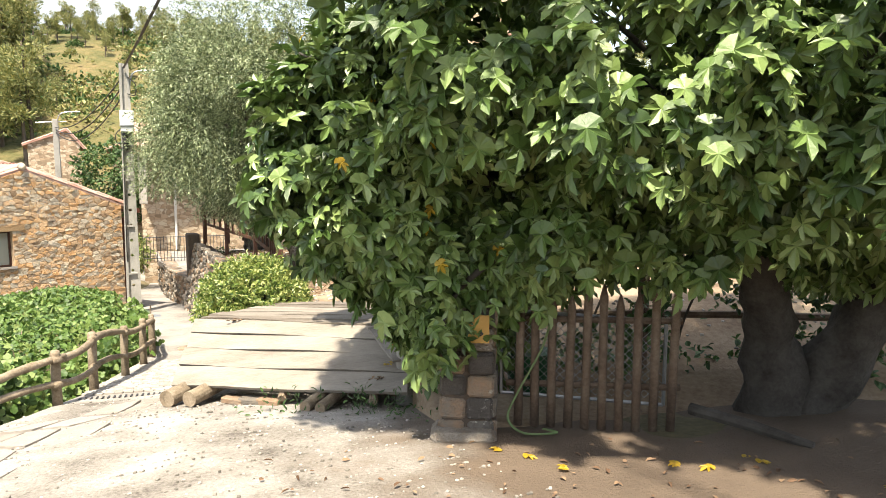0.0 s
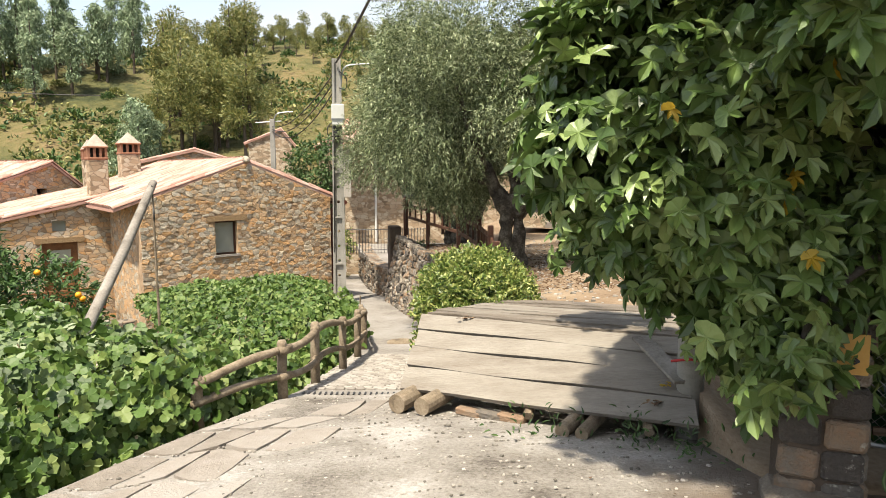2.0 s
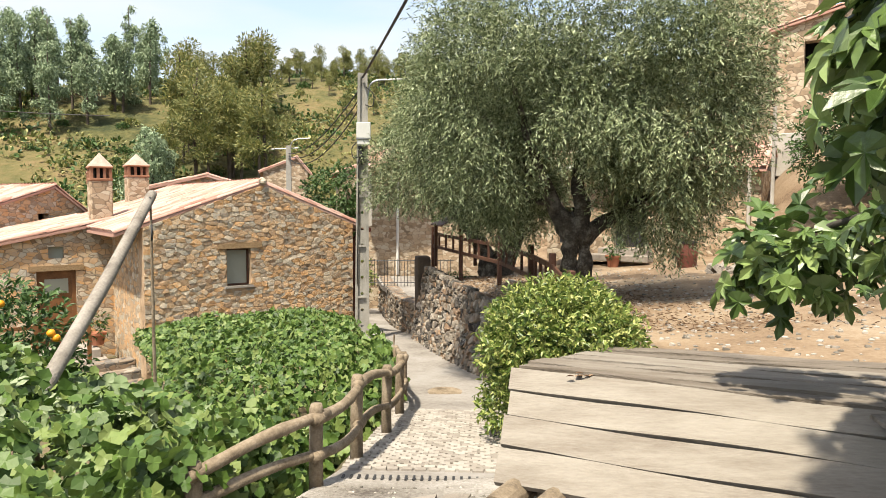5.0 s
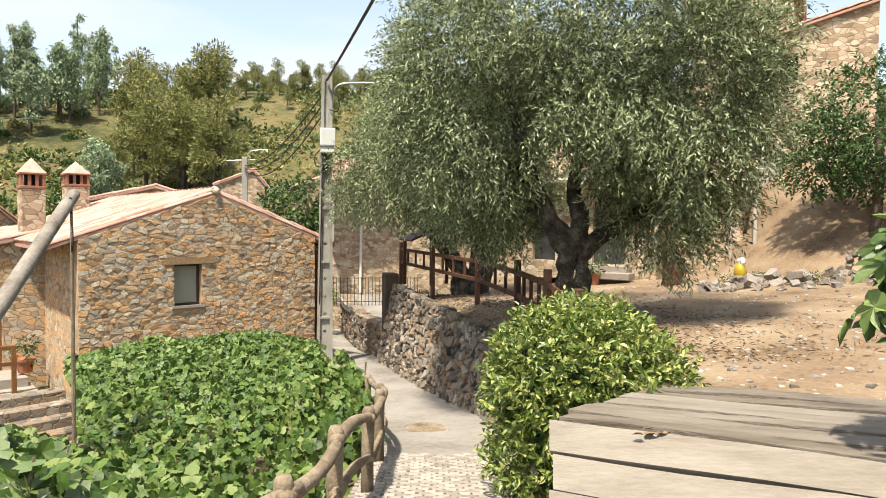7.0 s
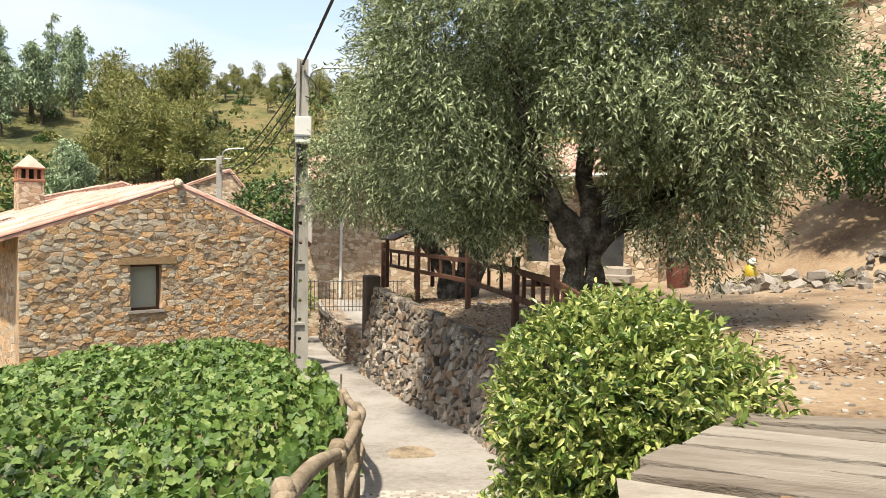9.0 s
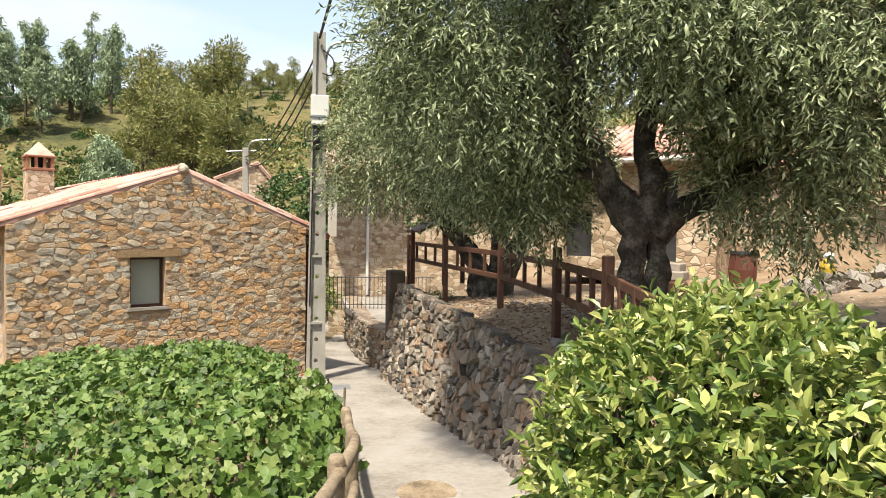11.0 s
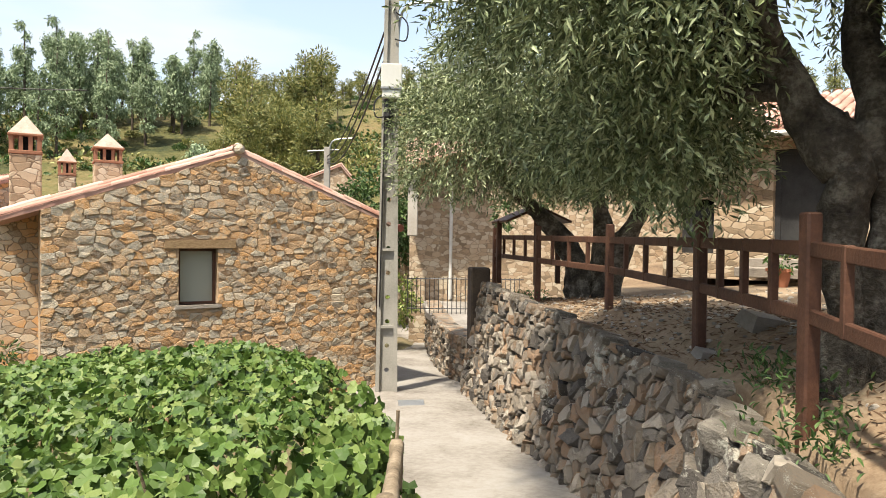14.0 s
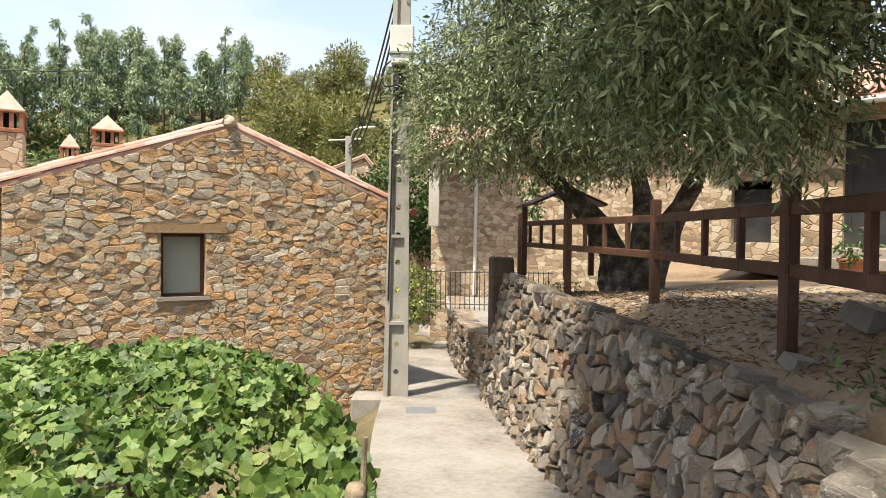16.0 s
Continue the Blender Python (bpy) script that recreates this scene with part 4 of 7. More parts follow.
def chimney(base, height, width, label):
    x, y, z = base
    rot = (0, 0, 60)
    c = thing("chimney", base, label, "chimney")
    part("shaft", box(B(), (x, y, z + (height - 0.75) / 2), (width, width, height - 0.75), rot, 0.02), M_FARSTONE_PALE, c)
    part("collar", box(B(), (x, y, z + height - 0.72), (width * 1.06, width * 1.06, 0.07), rot, 0.01), M_BRICK, c)
    zt = z + height - 0.69
    for k in range(12):
        side, t = divmod(k, 3)
        a = radians(60 + 90 * side)
        s = (t / 3 - 0.5) * width * 0.9
        px, py = x + math.cos(a) * width * 0.43 - math.sin(a) * s, y + math.sin(a) * width * 0.43 + math.cos(a) * s
        part("brick_pier", box(B(), (px, py, zt + 0.14), (0.07, 0.07, 0.28), rot), M_BRICK, c)
    # solid black block stands in for shade between the piers
    part("flue", box(B(), (x, y, zt + 0.14), (width * 0.5, width * 0.5, 0.28), rot), M_INTERIOR_SHADE, c)
    part("cap_slab", box(B(), (x, y, zt + 0.30), (width * 1.12, width * 1.12, 0.05), rot, 0.01), M_BRICK, c)
    bm = B()
    apex = bm.verts.new((x, y, zt + 0.70))
    ring = []
    for k in range(4):
        a = radians(60 + 45 + 90 * k)
        ring.append(bm.verts.new((x + math.cos(a) * width * 0.76, y + math.sin(a) * width * 0.76, zt + 0.325)))
    for k in range(4):
        bm.faces.new((ring[k], ring[(k + 1) % 4], apex))
    bm.faces.new(ring[::-1])
    part("cap", bm, M_CAP, c, "pale pointed cap")
    return c


chimney((-17.75, 15.45, 0.1), 2.4, 0.52, "tall rubble stone chimney with a pointed pale cap")
chimney((-19.9, 18.65, 0.3), 2.45, 0.62, "stone chimney with brick vents and a pointed cap")
chimney((-22.6, 19.3, 0.6), 2.0, 0.42, "small pale chimney with a pointed cap")
chimney((-25.2, 15.2, 0.2), 2.0, 0.75, "broad buff chimney on the far house")

# ---- stone walls of the lane ----
WB = np.array([(-4.62, 10.3, -1.5), (-5.05, 11.6, -1.72), (-5.62, 12.7, -1.88), (-6.85, 14.35, -2.1), (-8.35, 16.45, -2.32), (-9.95, 18.75, -2.6), (-10.15, 19.1, -2.65)])
WT = np.array([(-4.2, 10.3, -0.90), (-4.65, 11.6, -0.80), (-5.2, 12.75, -0.71), (-6.5, 14.55, -0.60), (-8.05, 16.75, -0.60), (-9.65, 19.0, -0.55), (-9.8, 19.3, -0.55)])
wseg = np.r_[0, np.cumsum(np.hypot(np.diff(WB[:, 0]), np.diff(WB[:, 1])))]
W_LEN = wseg[-1]


def lane_wall(u, v):
    """v runs from 0 at the foot to 1 at the head."""
    b = np.array([np.interp(u, wseg, WB[:, i]) for i in range(3)])
    t = np.array([np.interp(u, wseg, WT[:, i]) for i in range(3)])
    b2 = np.array([np.interp(u + 0.3, wseg, WB[:, i]) - np.interp(u - 0.3, wseg, WB[:, i]) for i in range(2)])
    du = np.array([*unit(b2), 0.0])
    dv = unit(t - b)
    dn = unit(np.cross(dv, du))
    if dn[0] > 0:
        dn = -dn
    return b + (t - b) * v, du, dv, dn


retaining = thing("wall_retaining", (-7, 15, -2.2), "dry stone retaining wall of dark grey and rusty rubble", "wall", kind="structure")
wu = np.linspace(0, W_LEN, 40)
rows_ = []
for u in wu:
    p0, du, dv, dn = lane_wall(u, 0.0)
    p1 = lane_wall(u, 1.0)[0]
    rows_.append([p0 - UP * 0.5, p0 - dn * 0.02, p1 - dn * 0.02 - UP * 0.06, p1 - dn * 0.45 - UP * 0.06])
rows_ = np.array(rows_)
a, b = np.meshgrid(np.arange(39), np.arange(3), indexing="ij")
raw("core", rows_.reshape(-1, 3), np.stack([a * 4 + b, (a + 1) * 4 + b, (a + 1) * 4 + b + 1, a * 4 + b + 1], -1).reshape(-1, 4), M_EARTHCORE, retaining)

# lower wall with the railing, further down the lane
LB = [(-9.95, 19.3, -2.65), (-10.9, 20.2, -2.75), (-11.9, 21.4, -2.85), (-13.3, 23.5, -3.0), (-15.0, 26.2, -3.15)]
low_wall = thing("wall_low", (-12, 21.5, -2.9), "low dry stone wall with an iron railing on its head", "wall", kind="structure")
for (x0, y0, z0), (x1, y1, z1) in zip(LB, LB[1:]):
    bm = B()
    d = Vector((x1 - x0, y1 - y0, 0))
    nrm = Vector((d.y, -d.x, 0)).normalized() * 0.4
    top = -1.72
    vs = [bm.verts.new(p) for p in ((x0, y0, z0 - 0.4), (x1, y1, z1 - 0.4), (x1, y1, top), (x0, y0, top))]
    ws = [bm.verts.new(v.co + nrm) for v in vs]
    bm.faces.new(vs)
    bm.faces.new(ws[::-1])
    for k in range(4):
        bm.faces.new((vs[k], ws[k], ws[(k + 1) % 4], vs[(k + 1) % 4]))
    part("wall_section", bm, M_FARDARK, low_wall)
pilaster = tagged(part("wall_pillar", box(B(), (-10.0, 19.45, -1.55), (0.36, 0.5, 2.5), (0, 0, 35), 0.03), M_EARTHCORE), "dark mossy concrete wall end pillar", "pillar", kind="structure")
railing = thing("iron_railing", (-11.6, 21.2, -1.72), "thin iron railing on the low stone wall", "railing")
RL = [Vector((-13.7, 22.9, 0)), Vector((-11.0, 24.3, 0))]
yard = part("wall_yard_slab", prism(B(), [(-10.1, 19.5), (-13.4, 23.4), (-15.1, 26.1), (-9.0, 29.0), (-9.0, 19.5)], -1.9, -1.74, lambda u, d, z: Vector((u, z, d))), M_CONCRETE)
tagged(yard, "plain concrete yard behind the low wall", "floor", kind="structure")
for a_, b_ in zip(RL, RL[1:]):
    n = max(2, int((b_ - a_).length / 0.115))
    for k in range(n):
        p = a_.lerp(b_, k / n)
        part("bar", tube(B(), [p + Vector((0, 0, -1.74)), p + Vector((0, 0, -0.78))], 0.011, 5), M_IRON, railing)
    for z in (-0.82, -1.6):
        part("rail", tube(B(), [a_ + Vector((0, 0, z)), b_ + Vector((0, 0, z))], 0.014, 5), M_IRON, railing)

# wooden hand rail by the annex door
door_rail = thing("hand_rail", an(5.4, 1.5, -2.9), "brown wooden hand rail by the annex door", "railing")
for u in (4.6, 5.5, 6.6):
    part("post", box(B(), an(u, 1.7, -2.35), (0.09, 0.09, 1.3), (0, 0, 60), 0.008), M_DOORWOOD, door_rail)
for z in (-1.75, -2.1):
    a_, b_ = an(4.55, 1.7, z), an(6.65, 1.7, z)
    part("rail", box(B(), (a_ + b_) / 2, ((b_ - a_).length, 0.05, 0.09), (0, 0, math.degrees(math.atan2(GU[1], GU[0]))), 0.006), M_DOORWOOD, door_rail)

# ---- electric pole ----
PX, PY, PZ = -11.2, 18.12, -2.6
pole = thing("electric_pole", (PX, PY, PZ), "grey concrete power pole with pierced web, meter box and lamp arm", "pole")
PR = 32                                            # degrees: the pole's flat faces the lane


def pole_pt(a, b, z):
    c, s = math.cos(radians(PR)), math.sin(radians(PR))
    lean = (z - PZ) * 0.006
    return Vector((PX + lean + a * c - b * s, PY + a * s + b * c, z))


POLE_TOP = 4.62


def half_w(z):
    return 0.165 - 0.075 * (z - PZ) / (POLE_TOP - PZ)


for sgn in (-1, 1):
    bm = B()
    rings = []
    for z in (PZ - 0.3, POLE_TOP):
        w = half_w(z)
        rings.append([bm.verts.new(pole_pt(sgn * w + da, db, z)) for da, db in ((-0.035, -0.09), (0.035, -0.09), (0.035, 0.09), (-0.035, 0.09))])
    for k in range(4):
        bm.faces.new((rings[0][k], rings[0][(k + 1) % 4], rings[1][(k + 1) % 4], rings[1][k]))
    bm.faces.new(rings[0])
    bm.faces.new(rings[1])
    part("flange", bm, M_POLE, pole)
hole_z = []
z = PZ + 0.45
while z < 2.5:
    hole_z.append(z)
    z += 0.44
for z0, z1 in zip([PZ - 0.3] + [h + 0.06 for h in hole_z], [h - 0.06 for h in hole_z] + [POLE_TOP]):
    bm = B()
    w0, w1 = half_w(z0) - 0.03, half_w(z1) - 0.03
    f = [bm.verts.new(pole_pt(s * w, d, z)) for z, w in ((z0, w0), (z1, w1)) for s, d in ((-1, -0.025), (1, -0.025), (1, 0.025), (-1, 0.025))]
    for q_ in ((0, 1, 5, 4), (1, 2, 6, 5), (2, 3, 7, 6), (3, 0, 4, 7), (0, 3, 2, 1), (4, 5, 6, 7)):
        bm.faces.new([f[i] for i in q_])
    part("web", bm, M_POLE, pole)
for h in hole_z:                                   # round eyes of the web
    bm = B()
    w = half_w(h) - 0.03
    outer = [(-w, -0.06), (0, -0.06), (w, -0.06), (w, 0), (w, 0.06), (0, 0.06), (-w, 0.06), (-w, 0)]
    inner = [(0.045 * math.cos(radians(-135 + 45 * k)), 0.045 * math.sin(radians(-135 + 45 * k))) for k in range(8)]
    vs = [[bm.verts.new(pole_pt(a, d, h + c)) for a, c in ring] for ring in (outer, inner) for d in (-0.025, 0.025)]
    for k in range(8):
        m_ = (k + 1) % 8
        bm.faces.new((vs[0][k], vs[0][m_], vs[2][m_], vs[2][k]))
        bm.faces.new((vs[1][m_], vs[1][k], vs[3][k], vs[3][m_]))
        bm.faces.new((vs[2][k], vs[2][m_], vs[3][m_], vs[3][k]))
    part("web_eye", bm, M_POLE, pole)
for z in (-1.36, 0.03, 1.36, 2.45):
    part("rib", box(B(), pole_pt(0, -0.03, z), (2 * half_w(z) - 0.05, 0.11, 0.05), (0, 0, PR)), M_POLE, pole)
mbox = part("meter_box", box(B(), pole_pt(0.02, -0.17, 3.1), (0.37, 0.2, 0.42), (0, 0, PR), 0.015), M_GREYBOX, pole, "pale grey plastic junction box")
part("box_base", box(B(), pole_pt(0.02, -0.17, 2.79), (0.34, 0.18, 0.16), (0, 0, PR), 0.02), M_GREYBOX, mbox)
part("box_seam", box(B(), pole_pt(0.02, -0.19, 2.88), (0.385, 0.19, 0.03), (0, 0, PR)), M_METAL, mbox)
arm = part("lamp_arm", tube(B(), curve_pts([pole_pt(0.12, 0, 3.75), pole_pt(0.16, 0, 4.2), pole_pt(0.32, -0.05, 4.42), pole_pt(0.8, -0.1, 4.47), pole_pt(1.15, -0.15, 4.48)], 5), 0.025, 6), M_METAL, pole)
part("lamp_head", box(B(), pole_pt(1.4, -0.18, 4.47), (0.5, 0.16, 0.08), (0, 0, PR), 0.02), M_GREYBOX, pole, "slim street lamp head")
for k, (a, b, c) in enumerate(((0.16, 0.3, 3.9), (-0.15, 0.22, 2.5), (0.2, 0.36, 2.45), (0.24, 0.28, 2.6))):
    part("cable_loop", tube(B(), curve_pts([pole_pt(a * 0.5, -0.12, c + 0.35), pole_pt(a + 0.12 * np.sign(a), -0.16, c + 0.15), pole_pt(a + 0.1 * np.sign(a), -0.16, c - b * 0.5), pole_pt(a * 0.4, -0.12, c - b * 0.4)], 5), 0.014, 5), M_BLACK, pole)
part("cable_coil", tube(B(), [pole_pt(-0.05, -0.12, 2.7), pole_pt(-0.03, -0.13, 2.4), pole_pt(0.0, -0.1, 2.2)], [0.07, 0.09, 0.03], 7), M_BLACK, pole)
part("footing", box(B(), pole_pt(-0.25, 0.05, PZ - 0.14), (0.9, 0.5, 0.4), (0, 0, PR), 0.03), M_CONCRETE, pole, "rough concrete footing")
far_pole = thing("electric_pole", (-23.2, 31.5, -3.4), "distant pale concrete power pole with lamp arm", "pole")
part("shaft", box(B(), (-23.2, 31.5, 0.4), (0.26, 0.2, 7.6), (0, 0, 30), 0.02), M_POLE, far_pole)
part("lamp_arm", tube(B(), curve_pts([(-23.1, 31.5, 4.1), (-22.9, 31.6, 4.5), (-22.2, 32.0, 4.6)], 5), 0.03, 6), M_METAL, far_pole)
part("cross_arm", tube(B(), [(-23.9, 31.0, 4.0), (-22.8, 31.8, 4.1)], 0.03, 5), M_METAL, far_pole)


def cable(p, q_, sag, r, label="black overhead power cable"):
    p, q_ = Vector(p), Vector(q_)
    ob = part("power_cable", tube(B(), [p.lerp(q_, k / 24) - Vector((0, 0, sag * 4 * (k / 24) * (1 - k / 24))) for k in range(25)], r, 5), M_BLACK)
    tagged(ob, label, "cable", "overhead cables")


cable(pole_pt(0, -0.08, 4.5), (9.0, -10.0, 5.4), 0.3, 0.028, "thick twisted black overhead cable bundle")
for dz, sag in ((0, 0.5), (-0.25, 0.65), (-0.5, 0.8)):
    cable(pole_pt(-0.02, 0.1, 4.3 + dz), (-23.2, 31.5, 3.8 + dz * 0.5), sag, 0.02)
cable(pole_pt(-0.1, -0.1, 2.4), pole_pt(-0.14, -0.1, -1.0), 0.0, 0.012, "thin black cable down the pole")
cable((-36, 12, 6.2), (-22, 19.5, 4.2), 0.5, 0.015)
# brown downpipe and gutter at the cottage's corner
dp = thing("downpipe", gp(GW + 0.32, -0.2, -2.6), "dark red painted downpipe and gutter on the cottage corner", "pipe")
part("pipe", tube(B(), [gp(GW + 0.12, -0.15, -2.7), gp(GW + 0.12, -0.15, 0.2), gp(GW + 0.42, -0.25, 0.4)], 0.045, 8), M_REDPIPE, dp)
part("gutter", tube(B(), [gp(GW + 0.45, 0.12, 0.43), gp(GW + 0.45, -DEEP, 0.43)], 0.075, 8), M_REDPIPE, dp)

# ---- log fence beside the lane ----
FP = [(-4.98, 5.3), (-4.78, 6.25), (-4.95, 7.1), (-5.25, 8.2), (-5.68, 9.35), (-6.15, 10.4), (-6.98, 11.8)]
FZ = [float(path_z([x], [y])[0]) - 0.04 for x, y in FP]
log_fence = thing("log_fence", (-5.3, 8.0, FZ[4]), "weathered round log fence with crooked rails beside the lane", "fence")
for k, ((x, y), z) in enumerate(zip(FP, FZ)):
    h = (0.4, 0.62, 0.74, 0.74, 0.76, 0.72, 0.7)[k]
    bm = B()
    tube(bm, [(x, y, z - 0.3), (x, y, z + h * 0.5), (x + 0.01, y, z + h - 0.03), (x + 0.01, y, z + h)], [0.056, 0.052, 0.05, 0.038], 9, 0.12, seed=k)
    part("post", bm, M_RAILWOOD, log_fence, smooth=True)
for hgt, r in ((0.66, 0.042), (0.33, 0.037)):
    for k in range(len(FP) - 1):
        (x0, y0), (x1, y1) = FP[k], FP[k + 1]
        f0, f1 = (0.5, 0.8, 1, 1, 1, 1, 1)[k], (0.5, 0.8, 1, 1, 1, 1, 1)[k + 1]
        p, q_ = Vector((x0 + 0.03, y0, FZ[k] + hgt * f0)), Vector((x1 + 0.03, y1, FZ[k + 1] + hgt * f1))
        d = (q_ - p).normalized() * 0.09
        mid = (p + q_) / 2 + Vector((0.03 * math.sin(k * 2), 0, 0.035 * math.cos(k * 3)))
        bm = B()
        tube(bm, curve_pts([p - d, mid, q_ + d], 4), [r * 0.95, r, r * 1.03, r, r, r * 0.97, r * 0.9, r * 0.9, r * 0.85], 9, 0.16, seed=k * 3)
        part("rail", bm, M_RAILWOOD, log_fence, smooth=True)
ob = part("garden_stake", tube(B(), [(-7.2, 12.1, -2.1), (-7.15, 12.1, -1.0)], 0.015, 6), M_RAILWOOD)
tagged(ob, "thin upright stake at the lane's edge", "stake")

# ---- brown fence on the terrace ----
QP = [(-10.25, 20.75), (-8.45, 18.45), (-6.72, 16.35), (-5.33, 13.85), (-4.55, 12.2), (-3.92, 10.55), (-3.4, 9.6)]
QT = [0.48, 0.47, 0.45, 0.44, 0.42, 0.33, 0.1]
brown_fence = thing("board_fence", (-6.7, 16.3, -0.6), "dark brown stained timber fence with square balusters", "fence")
for k, ((x, y), zt) in enumerate(zip(QP, QT)):
    zb = float(terrace_z(x, y)) - 0.15
    part("post", box(B(), (x, y, (zb + zt) / 2), (0.092, 0.092, zt - zb), (0, 0, 35), 0.012), M_BROWNWOOD, brown_fence)
    if k + 1 < len(QP):
        x1, y1 = QP[k + 1]
        z1 = QT[k + 1]
        L = math.hypot(x1 - x, y1 - y)
        yaw = math.degrees(math.atan2(y1 - y, x1 - x))
        for dz in (-0.20, -0.57):
            a_, b_ = Vector((x, y, zt + dz)), Vector((x1, y1, z1 + dz))
            bm = B()
            m_ = (a_ + b_) / 2
            box(bm, m_, ((b_ - a_).length, 0.04, 0.085), (0, -math.degrees(math.asin((z1 - zt) / (b_ - a_).length)), yaw), 0.008)
            part("rail", bm, M_BROWNWOOD, brown_fence)
        n = 3 if L > 1.6 else 2
        for j in range(1, n + 1):
            s = j / (n + 1)
            zz = zt + (z1 - zt) * s
            part("baluster", box(B(), (x + (x1 - x) * s, y + (y1 - y) * s, zz - 0.385), (0.05, 0.05, 0.46), (0, 0, yaw), 0.006), M_BROWNWOOD, brown_fence)
# little roofed notice box by the fence
shelter = thing("fence_shelter", (-9.3, 20.1, -0.5), "small dark timber shelter with a pitched board roof", "shelter")
for dx, dy in ((-0.5, -0.3), (0.45, 0.35), (0.35, -0.55)):
    part("post", box(B(), (-9.2 + dx, 20.0 + dy, 0.0), (0.09, 0.09, 1.2), (0, 0, 35), 0.01), M_BROWNWOOD, shelter)
for sgn in (-1, 1):
    part("roof_board", box(B(), (-9.2 + 0.24 * sgn, 20.0 + 0.17 * sgn, 0.70 ), (0.66, 1.5, 0.04), (0, 24 * sgn, 35)), M_BROWNWOOD, shelter)

# ---- plank cover ----
cover = thing("plank_cover", (-2.4, 6.5, -0.5), "silvery weathered plank cover sloping over short logs", "platform")
F0, F1 = Vector((-3.40, 6.10, -0.53)), Vector((-0.98, 5.58, -0.33))
T0, T1 = Vector((-3.56, 6.95, -0.03)), Vector((-1.10, 6.50, 0.05))
K0, K1 = Vector((-3.05, 8.2, -0.09)), Vector((-0.85, 7.75, 0.06))


def planks(a0, a1, b0, b1, n, parent, thick=0.035):
    cuts = [0.0]
    for k in range(n):
        cuts.append(cuts[-1] + rng.uniform(0.75, 1.25))
    cuts = [c / cuts[-1] for c in cuts]
    for k in range(n):
        s0, s1 = cuts[k] + 0.006, cuts[k + 1] - 0.012
        e0, e1 = rng.uniform(-0.02, 0.03), rng.uniform(-0.03, 0.03)
        bm = B()
        nrm = (a1 - a0).cross(b0 - a0).normalized()
        if nrm.z < 0:
            nrm = -nrm
        dz = rng.uniform(0, 0.012)
        top, bot = [], []
        ns = 8
        for j in range(ns + 1):
            u = -e0 * (1 - j / ns) * 0.5 + (j / ns) * (1 + e1 * 0.5)
            p, q_ = a0.lerp(a1, u), b0.lerp(b1, u)
            wob = 0.006 * math.sin(j * 1.3 + k)
            for s in (s0, s1):
                c = p.lerp(q_, s + wob) + nrm * (dz + 0.008 * math.sin(j * 0.9 + k * 2))
                top.append(bm.verts.new(c))
                bot.append(bm.verts.new(c - nrm * thick))
        for j in range(ns):
            i = 2 * j
            bm.faces.new((top[i], top[i + 2], top[i + 3], top[i + 1]))
            bm.faces.new((bot[i], bot[i + 1], bot[i + 3], bot[i + 2]))
            bm.faces.new((top[i], bot[i], bot[i + 2], top[i + 2]))
            bm.faces.new((top[i + 1], top[i + 3], bot[i + 3], bot[i + 1]))
        bm.faces.new((top[0], top[1], bot[1], bot[0]))
        bm.faces.new((top[-2], bot[-2], bot[-1], top[-1]))
        part("plank", bm, M_BOARD, parent)


planks(F0, F1, T0, T1, 4, cover)
planks(T0 + Vector((0, 0.03, 0.0)), T1 + Vector((0, 0.03, 0.0)), K0, K1, 7, cover)
for u in (0.12, 0.5, 0.88):
    a_, b_, c_ = F0.lerp(F1, u), T0.lerp(T1, u), K0.lerp(K1, u)
    part("batten", tube(B(), [a_ - Vector((0, 0, 0.09)), b_ - Vector((0, 0, 0.1))], 0.04, 6), M_RAILWOOD, cover)
    part("bearer", tube(B(), [b_ - Vector((0, 0, 0.1)), c_ - Vector((0, 0, 0.1))], 0.04, 6), M_RAILWOOD, cover)
    for p in (b_, c_):
        zb = min(float(path_z([p.x], [p.y])[0]), -0.3) - 0.4
        part("prop", tube(B(), [(p.x, p.y, zb), (p.x, p.y, p.z - 0.08)], 0.05, 6), M_RAILWOOD, cover)
for u, r in ((0.05, 0.085), (0.155, 0.075), (0.66, 0.055), (0.72, 0.05)):
    p = F0.lerp(F1, u)
    gz_ = float(path_z([p.x], [p.y - 0.2])[0])
    bm = B()
    tube(bm, [(p.x - 0.06, p.y - 0.22, gz_ + r * 0.8), (p.x, p.y + 0.1, gz_ + r * 0.9), (p.x + 0.1, p.y + 0.75, gz_ + r)], [r, r * 1.02, r], 14, 0.06, seed=u * 9)
    tagged(part("short_log", bm, M_RAILWOOD), "cut round log lying under the planks", "log", "logs under the planks")
for u in (0.28, 0.36, 0.44):
    p = F0.lerp(F1, u)
    tagged(part("loose_brick", box(B(), (p.x, p.y + 0.03, float(path_z([p.x], [p.y])[0]) + 0.02), (0.24, 0.11, 0.06), (0, 0, rng.uniform(-30, 10)), 0.01), M_DARKSTONE), "worn half-buried clay brick", "brick", "bricks under the planks")
a_, b_ = Vector((-1.42, 6.42, 0.045)), Vector((-1.06, 5.86, -0.12))
tagged(part("loose_board", box(B(), (a_ + b_) / 2, ((b_ - a_).length, 0.15, 0.025), (0, 14, math.degrees(math.atan2(b_.y - a_.y, b_.x - a_.x))), 0.004), M_GREYWOOD), "short grey board lying across the planks", "board")
